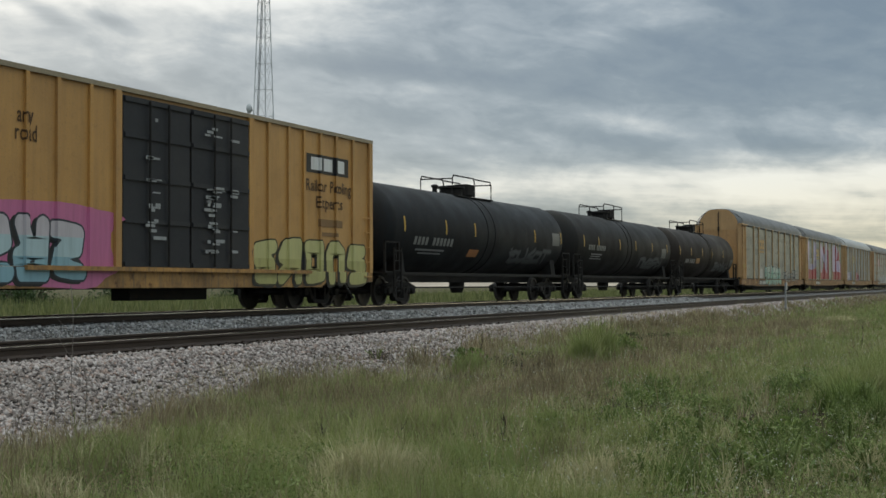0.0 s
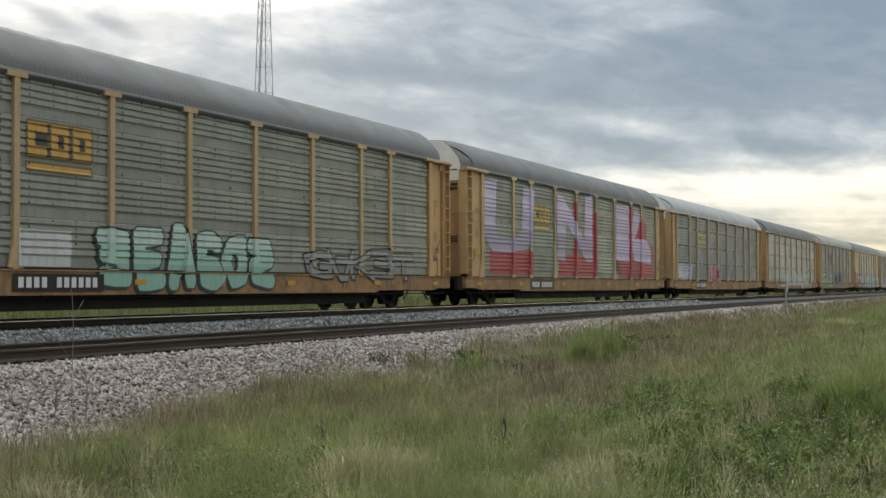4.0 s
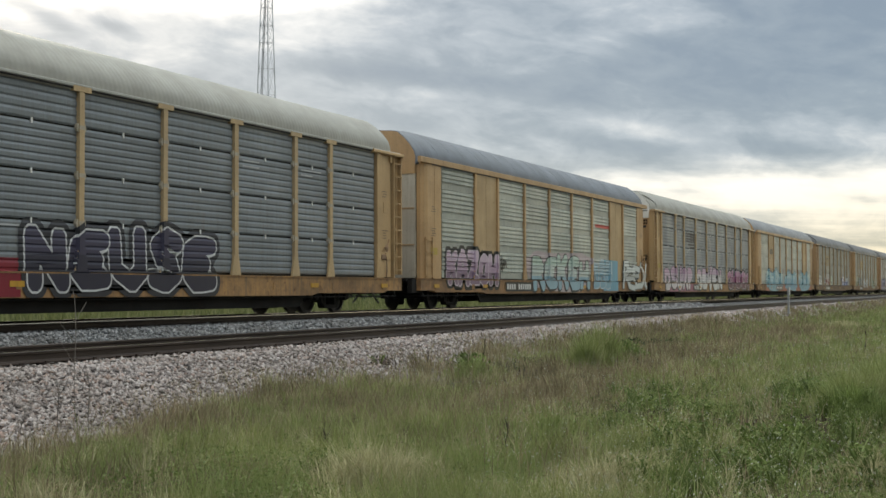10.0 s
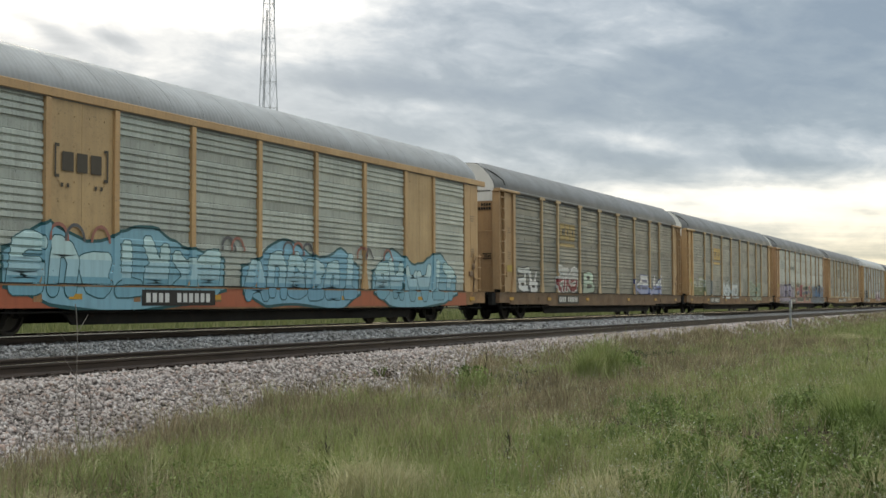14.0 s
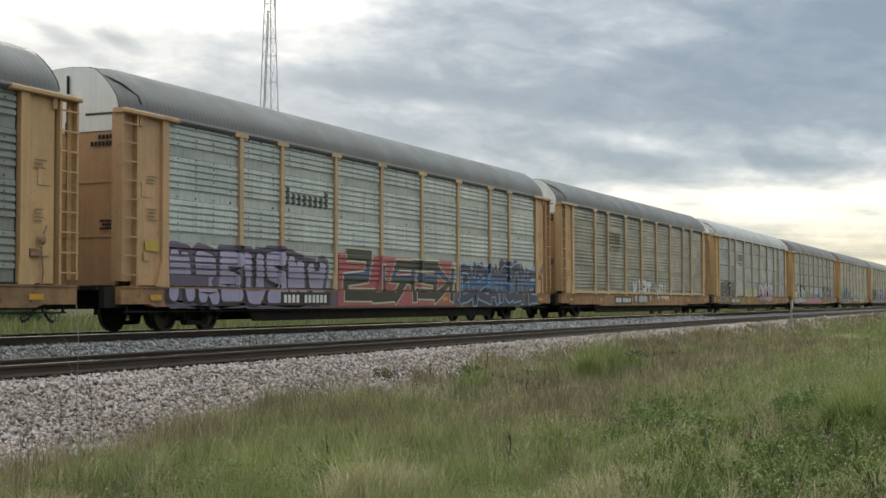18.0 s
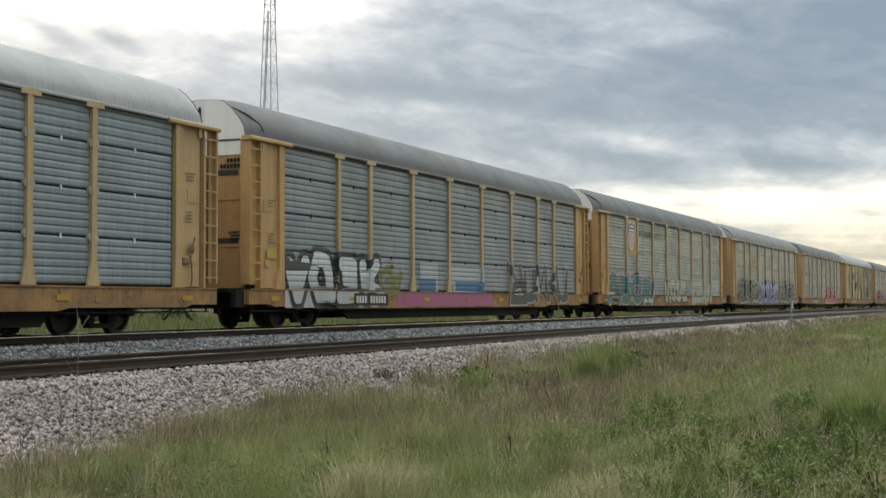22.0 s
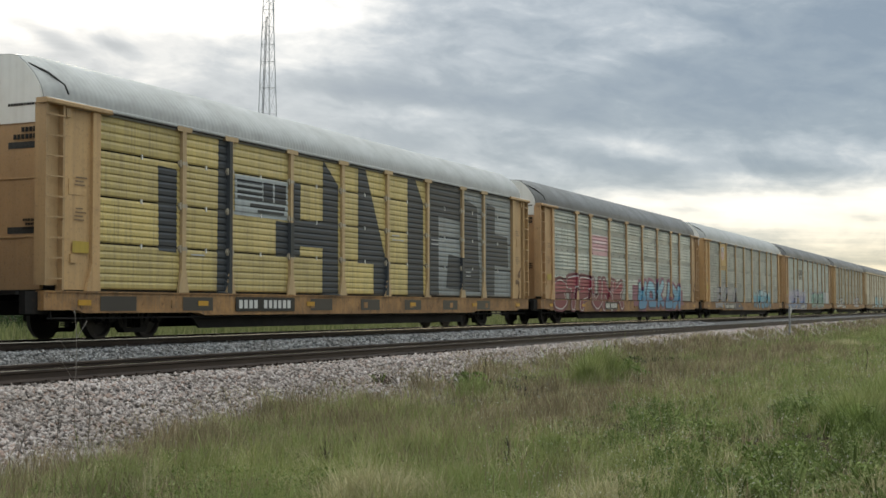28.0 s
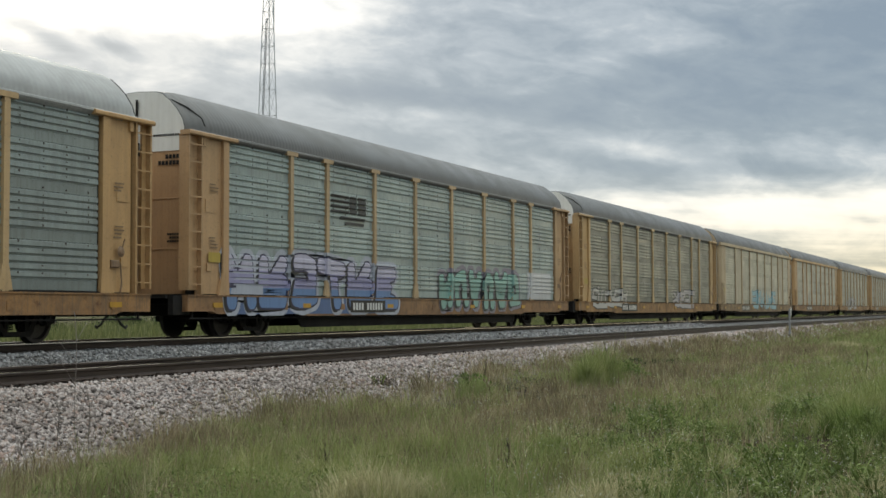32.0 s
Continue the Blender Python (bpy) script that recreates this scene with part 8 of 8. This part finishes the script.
def meadow_points(n, seed, x0=7.5, x1=150.0, near=1.15):
    """Random spots in the meadow, denser close by, short of the ballast."""
    r = np.random.RandomState(seed)
    u = r.rand(n)
    d = (x0 ** (1 - near) + u * (x1 ** (1 - near) - x0 ** (1 - near))) ** (1 / (1 - near))
    lo = 0.055 * d - 0.6
    hi = np.minimum(grass_line(d), 1.0 * d + 1.0)
    y = lo + (hi - lo) * r.rand(n)
    keep = r.rand(n) < np.clip((hi - lo) / 9.0, 0.1, 1)
    return d[keep], y[keep], r


def low_leaves(name, x, y, h, size, mat, label, seed):
    """Small leaves at every height of a low sward."""
    r = np.random.RandomState(seed)
    n = len(x)
    c = np.stack([x, y, ground_z(x, y) + h], -1)
    d1 = r.normal(0, 1, (n, 3))
    d1[:, 2] = np.abs(d1[:, 2]) * 0.7
    d1 /= np.linalg.norm(d1, axis=1)[:, None]
    d2 = np.cross(d1, r.normal(0, 1, (n, 3)))
    d2 /= np.linalg.norm(d2, axis=1)[:, None]
    s = (size * r.uniform(0.6, 1.4, n))[:, None]
    p = np.stack([c - d1 * s, c + d2 * s * 0.35, c + d1 * s, c - d2 * s * 0.35], 1)
    f = (np.array([(0, 1, 2, 3)])[None] + 4 * np.arange(n)[:, None, None]).reshape(-1, 4)
    bulk(name, p.reshape(-1, 3), f, mat, label, "grass")


# worn dark hollows in the sward: place and size
HOLLOWS = [(23.6, 8.2, 1.3), (27.6, 7.4, 1.3), (31.0, 8.2, 1.3), (10.7, 2.3, 0.5), (25.5, 9.9, 0.9), (22.0, 9.4, 0.9), (17.0, 4.9, 0.7), (14.0, 1.9, 0.6), (16.4, 2.5, 0.7), (13.2, 4.9, 0.5), (20.5, 6.0, 0.8)]


def build_meadow():
    def brownness(x, y):
        g = grass_line(x)
        fringe = np.exp(-((y - g + 0.35) / 0.45) ** 2) * 0.8 * np.clip((x - 9.0) / 4, 0.25, 1)
        zone = np.exp(-((y - 7.9) / 2.0) ** 2) * np.clip((x - 11.5) / 3, 0, 1) * np.clip((62 - x) / 14, 0, 1)
        far = np.exp(-((y - g + 1.2) / 1.4) ** 2) * np.clip((x - 34) / 10, 0, 1)
        return np.clip(np.maximum(np.maximum(fringe, zone), far) * (0.85 + 0.5 * smooth_noise(x, y, 1.3, 46)), 0, 1)

    def hollow(x, y):
        out = np.zeros(len(x))
        for hx, hy, hr in HOLLOWS:
            out = np.maximum(out, np.exp(-(((x - hx) / (hr * 1.6)) ** 2 + ((y - hy) / hr) ** 2) ** 2))
        return out
    def leafy(x, y):
        """The moist corner where broad-leaved weeds crowd out the grass."""
        return np.clip((0.30 - y / x) / 0.05, 0, 1) * np.clip((22.5 - x) / 3, 0, 1)
    # fine grass in tussocks of different height, thinning towards the stones
    x, y, r = meadow_points(620000, 31)
    edge = np.clip((y - (grass_line(x) - 1.6)) / 1.6, 0, 1)
    patch = 0.7 * smooth_noise(x, y, 2.4, 41) + 0.6 * smooth_noise(x, y, 6.0, 43) + 0.4 * smooth_noise(x, y, 0.7, 47)
    bare = smooth_noise(x, y, 3.6, 49) + 0.6 * smooth_noise(x, y, 9.0, 50)
    keep = r.rand(len(x)) > 0.12 + 0.5 * edge + 0.55 * (patch < -0.45) + 0.62 * brownness(x, y) + 0.9 * hollow(x, y) + 0.62 * leafy(x, y) + 0.5 * (bare > 0.75)
    x, y, patch = x[keep], y[keep], patch[keep]
    h = np.clip(r.gamma(3.0, 0.042, len(x)) * np.clip(0.85 + 0.85 * patch, 0.2, 2.6), 0.03, 0.62)
    blades("meadow_grass", x, y, h * 1.2, 0.0035 + 0.00036 * x, 0.45, M["grass"], "green unmown meadow grass beside the railway", "grass", 51)
    # clover and other low leaves between the blades
    x, y, r = meadow_points(240000, 35, x1=90)
    patch = smooth_noise(x, y, 1.1, 44) + 0.6 * smooth_noise(x, y, 3.2, 45)
    keep = (r.rand(len(x)) < 0.42 + 0.45 * patch + 0.4 * leafy(x, y)) & (y < grass_line(x) - 0.8) & (r.rand(len(x)) > 0.8 * brownness(x, y) + hollow(x, y))
    x, y, patch = x[keep], y[keep], patch[keep]
    low_leaves("meadow_leaves", x, y, r.uniform(0.02, 0.20, len(x)) * np.clip(0.8 + 0.5 * patch, 0.4, 1.8), 0.011 + 0.0006 * x, M["leaf"], "low green weed leaves among the grass", 55)
    # tiny pale flower heads
    x, y, r = meadow_points(22000, 36, x1=45)
    keep = (y < 0.42 * x) & (r.rand(len(x)) < 0.5)
    x, y = x[keep], y[keep]
    low_leaves("meadow_flowers", x, y, r.uniform(0.14, 0.32, len(x)), 0.008 + 0.0003 * x, M["flower"], "tiny pale flowers in the meadow", 56)
    # brown seeding grass between the meadow and the stones
    x, y, r = meadow_points(280000, 32)
    keep = (r.rand(len(x)) < np.clip(brownness(x, y) + 0.09 + 0.08 * smooth_noise(x, y, 1.1, 71), 0, 1)) & (r.rand(len(x)) > 0.85 * hollow(x, y))
    x, y = x[keep], y[keep]
    h = r.uniform(0.06, 0.34, len(x)) * np.clip(1.0 + 0.5 * smooth_noise(x, y, 2.0, 48), 0.4, 1.7)
    blades("dry_grass", x, y, h, 0.003 + 0.00026 * x, 0.35, M["dry"], "brown seeding grass along the ballast edge", "grass", 52, head=1.4)
    n = 90000
    x, y = 14 + 40 * r.rand(n) ** 1.3, 5.2 + 6.5 * r.rand(n)
    keep = (r.rand(n) < brownness(x, y) ** 1.5) & (y < grass_line(x) - 0.2) & (r.rand(n) > hollow(x, y))
    x, y = x[keep], y[keep]
    blades("dry_grass", x, y, r.uniform(0.10, 0.36, len(x)) * np.clip(1.0 + 0.6 * smooth_noise(x, y, 1.6, 49), 0.3, 1.8), 0.0035 + 0.00028 * x, 0.35, M["dry"], "brown seeding grass in the middle of the meadow", "grass", 63, head=1.5)
    # dark dead growth in the hollows
    hx = np.concatenate([np.full(220, q[0]) for q in HOLLOWS])
    hy = np.concatenate([np.full(220, q[1]) for q in HOLLOWS])
    hr = np.concatenate([np.full(220, q[2]) for q in HOLLOWS])
    r = np.random.RandomState(39)
    hx, hy = hx + r.normal(0, 0.6, len(hx)) * hr * 1.4, hy + r.normal(0, 0.6, len(hy)) * hr
    blades("dead_growth", hx, hy, r.uniform(0.04, 0.16, len(hx)), 0.006 + 0.0004 * hx, 0.9, M["stem"], "dark dead growth in the meadow's hollows", "grass", 58)
    # thin brown growth creeping over the lower stones
    r = np.random.RandomState(38)
    n = 26000
    x = 8.5 + 50 * r.rand(n) ** 1.6
    y = grass_line(x) + 1.3 * r.rand(n) ** 1.8 - 0.5
    blades("creeping_grass", x, y, r.uniform(0.04, 0.20, n), 0.003 + 0.00024 * x, 0.7, M["dry"], "sparse brown grass creeping over the ballast stones", "grass", 57)
    # pale straw tufts
    cx, cy, r = meadow_points(420, 33, x1=60)
    px = np.repeat(cx, 40) + r.normal(0, 0.07, len(cx) * 40)
    py = np.repeat(cy, 40) + r.normal(0, 0.07, len(cx) * 40)
    big = np.repeat(r.uniform(0.5, 1.25, len(cx)), 40)
    blades("straw_tufts", px, py, r.uniform(0.15, 0.40, len(px)) * big, 0.004 + 0.0003 * px, 0.7, M["straw"], "pale straw-coloured grass tufts in the meadow", "grass", 53)
    # grass beyond the train, tall farther off
    r = np.random.RandomState(61)
    n = 60000
    x = 14 + 220 * r.rand(n) ** 1.5
    y = 22.2 + 30 * r.rand(n) ** 1.4
    blades("trackside_grass", x, y, r.uniform(0.12, 0.5, n), 0.018 + 0.0005 * x, 0.4, M["field"], "green grass on the far side of the tracks", "grass", 54)
    n = 52000
    x = 12 + 230 * r.rand(n) ** 1.5
    y = 28 + 30 * r.rand(n) ** 1.5
    blades("tall_grass", x, y, r.uniform(0.8, 1.35, n) * (1 + 0.12 * smooth_noise(x, y, 0.5, 62)), 0.035 + 0.0008 * x, 0.22, M["field"], "tall dull green grass in the field beyond the tracks", "grass", 59)


def grass_clump(cx, cy, radius, h, n, mat, label, seed):
    """A tall tuft of grass of its own."""
    r = np.random.RandomState(seed)
    x = cx + r.normal(0, radius * 0.5, n)
    y = cy + r.normal(0, radius * 0.5, n)
    fall = np.exp(-((x - cx) ** 2 + (y - cy) ** 2) / (radius ** 2))
    root = thing("grass_clump", label, "grass")
    ob = blades("blade_tuft", x, y, h * r.uniform(0.35, 1.0, n) * (0.5 + 0.5 * fall), 0.007 + 0.0004 * x, 0.45, mat, "", "", seed + 1)
    ob.parent = root


def leaf_cloud(cx, cy, rx, ry, h, n, size, seed, dense=0.5):
    """Small pointed leaves round a clump, uneven and with gaps."""
    r = np.random.RandomState(seed)
    g = float(ground_z(cx, cy))
    t = r.rand(n)
    ang = r.uniform(0, 2 * np.pi, n)
    rad = np.sqrt(r.rand(n)) * (0.55 + 0.45 * np.sin(ang * 3 + seed) ** 2) * (0.45 + 0.55 * np.sin(np.pi * np.clip(t * 0.9 + 0.1, 0, 1)))
    c = np.stack([cx + rx * rad * np.cos(ang), cy + ry * rad * np.sin(ang), g + h * t * (0.7 + 0.3 * np.cos(ang * 2 + seed))], -1)
    s = size * r.uniform(0.5, 1.3, n)
    d1 = r.normal(0, 1, (n, 3))
    d1 /= np.linalg.norm(d1, axis=1)[:, None]
    d2 = np.cross(d1, r.normal(0, 1, (n, 3)))
    d2 /= np.linalg.norm(d2, axis=1)[:, None]
    p = np.stack([c - d1 * s[:, None], c + d2 * s[:, None] * 0.42, c + d1 * s[:, None], c - d2 * s[:, None] * 0.42], 1)
    return p.reshape(-1, 3), (np.array([(0, 1, 2, 3)])[None] + 4 * np.arange(n)[:, None, None]).reshape(-1, 4)


def mesh_from(name, v, f, mat):
    me = bpy.data.meshes.new(name)
    me.from_pydata([tuple(p) for p in v], [], [tuple(q) for q in f])
    me.materials.append(mat)
    return me


def weed(cx, cy, rx, h, n, size, seed, label, mat="leaf", name="weed_clump", stems=10, flowers=0):
    g = float(ground_z(cx, cy))
    root = thing(name, label, "weed" if name != "bush" else "bush", (cx, cy, g))
    r = random.Random(seed)
    s = Shape()
    for _ in range(stems):
        a, q = r.uniform(0, 6.28), r.uniform(0.1, 0.8) * rx
        s.tube([(0.2 * q * math.cos(a), 0.2 * q * math.sin(a), -0.05), (0.6 * q * math.cos(a), 0.6 * q * math.sin(a), h * 0.5), (q * math.cos(a), q * math.sin(a), h * r.uniform(0.75, 1.0))], 0.006 + 0.006 * h, 4)
    part("stalk_base", s.mesh("stalk_base", M["stem"] if mat == "bush" else M["leaf"]), root)["kind"] = "stuff"
    v, f = leaf_cloud(cx, cy, rx, rx, h, n, size, seed)
    v = v - np.array([cx, cy, g])
    part("foliage", mesh_from("foliage", v, f, M[mat]), root)["kind"] = "stuff"
    if flowers:
        v, f = leaf_cloud(cx, cy, rx, rx, h * 1.05, flowers, 0.012, seed + 1)
        v = v - np.array([cx, cy, g - h * 0.12])
        part("blossom", mesh_from("blossom", v, f, M["flower"]), root)["kind"] = "stuff"


def stalk(cx, cy, h, seed, label="thin dead weed stalk with a few side twigs", mat="stem"):
    r = random.Random(seed)
    root = thing("dead_stalk", label, "weed", (cx, cy, float(ground_z(cx, cy)) - 0.02))
    bend = r.uniform(-0.08, 0.08)
    pts = [(bend * (i / 6) ** 2, 0.02 * math.sin(i), h * i / 6) for i in range(7)]
    part("stem", Shape().tube(pts, 0.0065 if h < 1 else 0.005, 5).mesh("stem", M[mat]), root)
    for i in range(3, 7):
        for k in (-1, 1):
            if r.random() < 0.7:
                x, y, z = pts[i]
                tip = (x + k * r.uniform(0.03, 0.10) * max(1.0, 1.8 * h), y + r.uniform(-0.03, 0.03), z + r.uniform(0.0, 0.09) * max(1.0, 1.8 * h))
                part("twig", Shape().tube([(x, y, z - 0.05), tip], 0.004, 4).mesh("twig", M[mat]), root)
    part("seed_head", Shape().add([(bend - 0.014, 0, h), (bend + 0.014, 0, h), (bend, 0.012, h + 0.05), (bend, -0.014, h - 0.02)], [(0, 1, 2), (0, 3, 1), (0, 2, 3), (1, 3, 2)]).mesh("seed_head", M[mat]), root)


build_meadow()
# tall weeds at the foot of the ballast and leafy clumps in the meadow
for i, (x, y, rx, h, n, size, label) in enumerate([
        (29.88, 9.29, 0.5, 0.55, 500, 0.05, "tall bright green weeds at the ballast edge"), (32.19, 9.19, 0.9, 0.50, 1100, 0.045, "dark green weeds at the ballast edge"),
        (34.8, 9.8, 0.9, 0.42, 900, 0.04, "low dark weeds on the ballast foot"), (36.8, 9.6, 0.8, 0.36, 700, 0.04, "low dark weeds on the ballast foot"), (26.0, 10.1, 0.5, 0.2, 420, 0.026, "low dark weeds on the ballast foot"), (27.3, 10.0, 0.6, 0.24, 500, 0.026, "low dark weeds on the ballast foot"), (22.4, 11.25, 0.45, 0.20, 420, 0.022, "low withered brown weeds on the ballast foot"), (26.8, 13.6, 0.55, 0.12, 420, 0.022, "flat withered brown weeds among the ballast stones"), (12.6, 9.0, 0.28, 0.14, 420, 0.018, "dark withered brown weed in the grass"),
        (10.93, 7.79, 0.22, 0.16, 260, 0.03, "small dark weed in the grass"),
        (14.0, 2.48, 0.7, 0.32, 1100, 0.035, "low leafy weeds with small pale flowers"), (12.57, 1.56, 0.6, 0.34, 1100, 0.035, "low leafy weeds with small pale flowers"),
        (14.13, 3.41, 0.6, 0.28, 900, 0.03, "low leafy weeds with small pale flowers"), (11.81, 2.39, 0.5, 0.30, 900, 0.03, "low leafy weeds with small pale flowers"),
        (19.61, 2.9, 0.8, 0.35, 900, 0.04, "low leafy weeds with small pale flowers"), (18.72, 4.93, 0.7, 0.26, 700, 0.035, "low leafy weeds in the grass"),
        (24.79, 10.41, 0.5, 0.4, 500, 0.05, "grassy weeds at the ballast edge"), (11.63, 1.17, 0.5, 0.4, 900, 0.045, "dark leafy weeds in the meadow")]):
    weed(x, y, rx, h, n, size, 300 + i, label, "stem" if "brown" in label else ("bush" if "low dark" in label else "leaf"), flowers=60 if "flowers" in label else 0)
for i, (x, y, radius, h, n, mat, label) in enumerate([
        (17.97, 2.08, 0.40, 0.80, 900, "grass", "tall dense green grass clump in the meadow"), (18.86, 2.42, 0.34, 0.62, 700, "grass", "tall green grass clump in the meadow"), (18.67, 1.83, 0.42, 0.85, 900, "grass", "tall dense green grass clump in the meadow"), (20.39, 3.01, 0.3, 0.42, 500, "grass", "green grass clump in the meadow"),
        (21.63, 1.99, 0.5, 0.9, 900, "grass", "tall dense green grass clump in the meadow"), (17.25, 1.93, 0.34, 0.60, 900, "leaf", "dark green tall grass clump"), (17.46, 2.16, 0.3, 0.5, 700, "leaf", "dark green tall grass clump"), (16.49, 1.55, 0.35, 0.55, 800, "leaf", "dark green tall grass clump"), (21.37, 3.95, 0.35, 0.40, 500, "grass", "green grass clump in the meadow"), (14.59, 5.12, 0.25, 0.34, 400, "grass", "green grass clump in the meadow"), (14.6, 2.34, 0.28, 0.40, 600, "leaf", "dark green leafy grass clump"), (17.07, 3.59, 0.3, 0.34, 500, "grass", "green grass clump in the meadow"), (11.27, 8.71, 0.22, 0.28, 500, "grass", "green grass clump near the ballast"), (10.68, 6.81, 0.2, 0.28, 500, "grass", "green grass clump in the meadow"), (9.51, 4.89, 0.40, 0.60, 1000, "straw", "pale straw-coloured tall grass tuft"), (10.03, 4.83, 0.45, 0.45, 700, "straw", "pale straw-coloured tall grass tuft"),
        (9.82, 5.31, 0.3, 0.38, 400, "straw", "pale straw-coloured tall grass tuft"), (10.4, 3.21, 0.45, 0.42, 700, "straw", "pale straw-coloured tall grass tuft"), (11.12, 3.13, 0.35, 0.36, 450, "straw", "pale straw-coloured tall grass tuft"),
        (28.14, 8.68, 0.45, 1.25, 1100, "grass", "tall bright green grass at the ballast edge"), (27.24, 8.66, 0.4, 0.9, 800, "grass", "tall bright green grass at the ballast edge"), (23.56, 9.77, 0.5, 0.5, 700, "grass", "green grass at the ballast edge"),
        (56.63, 6.97, 1.2, 0.5, 1200, "straw", "pale straw-coloured grass near the far ballast"), (13.74, 3.07, 0.5, 0.35, 700, "grass", "green grass tuft in the meadow"), (10.82, 4.65, 0.5, 0.4, 700, "grass", "green grass tuft in the meadow"),
        (11.63, 1.17, 0.4, 0.5, 700, "straw", "pale straw-coloured tall grass tuft"), (15.25, 9.64, 0.5, 0.3, 500, "grass", "green grass at the ballast edge"), (18.08, 10.08, 0.5, 0.3, 500, "grass", "green grass at the ballast edge"), (10.65, 2.66, 0.5, 0.4, 700, "leaf", "dark green grass tuft in the meadow")]):
    grass_clump(x, y, radius, h, n, M[mat], label, 700 + 3 * i)
rr = random.Random(88)
for i in range(86):
    x = 10.6 + 10.5 * rr.random() ** 1.3
    y = x * rr.uniform(0.075, 0.30)
    tall = rr.uniform(0.14, 0.36) * (1.25 if y / x < 0.17 else 1.0)
    weed(x, y, rr.uniform(0.13, 0.34), tall, int(900 * rr.uniform(0.5, 1.1)), 0.010 + 0.00050 * x, 900 + i, rr.choice(("leafy green weed in the meadow grass", "bushy green weed with small pale flowers")), stems=6, flowers=rr.choice((0, 10, 26)))
for i, (x, y, h) in enumerate([(12.9, 4.99, 0.34), (12.13, 6.75, 0.22), (12.46, 6.0, 0.24), (12.76, 10.52, 1.62), (11.35, 7.93, 0.14), (29.96, 9.11, 1.0), (30.04, 8.92, 0.9), (29.75, 9.59, 0.8), (25.78, 10.5, 0.6), (23.65, 10.83, 0.35), (12.53, 10.12, 0.75), (12.39, 10.46, 0.6), (20.13, 6.78, 0.3), (14.23, 7.5, 0.2), (32.43, 3.48, 0.7), (11.75, 10.45, 0.34)]):
    if y > 9.7 and x < 14:
        stalk(x, y, h, 400 + i, "thin pale dry stalk with a few side twigs", "deadwood")
    else:
        stalk(x, y, h, 400 + i)
# bushes in the field beyond the main track
for i, (x, y, rx, h) in enumerate([(40, 44, 2.4, 1.9), (44, 50, 3.4, 2.4), (52, 46, 2.4, 1.9), (55, 52, 3.0, 2.2), (64, 58, 4.0, 2.6), (36, 45, 3.0, 2.2), (28, 41, 2.2, 2.0), (70, 50, 2.6, 2.0), (78, 60, 4.0, 2.4), (84, 52, 3.0, 2.0), (92, 54, 3.0, 2.0), (105, 66, 4.5, 2.8), (120, 62, 3.5, 2.2), (135, 80, 6.0, 3.2)]):
    weed(x, y, rx, h * (1.35 if i < 7 else 1.0), 3600, 0.055 + 0.0007 * x, 500 + i, "round dark green bush in the field beyond the tracks", "bush", "bush", 14)


# ---- what moves ----
def run_at(t):
    return float(np.interp(t, [r[0] for r in RUN], [r[1] for r in RUN]))


def motions():
    for car, s in TRAIN:
        car.scale = (1, 1, 1.022)
        walk(car, [(t, pose(s - d, TRAIN_Y, 0)) for t, d in RUN])
    for k, sets in WHEELS.items():
        rows = [(i / FPS, pose(0.86 * k, 0, 0.457, 0, -math.degrees(run_at(i / FPS) / 0.457), 0)) for i in range(32 * FPS + 1)]
        first = sets[0]
        walk(first, rows)
        for w in sets[1:]:
            w.rotation_mode = "QUATERNION"
            w.animation_data_create()
            w.animation_data.action = first.animation_data.action
            w.animation_data.action_slot = first.animation_data.action_slot


motions()
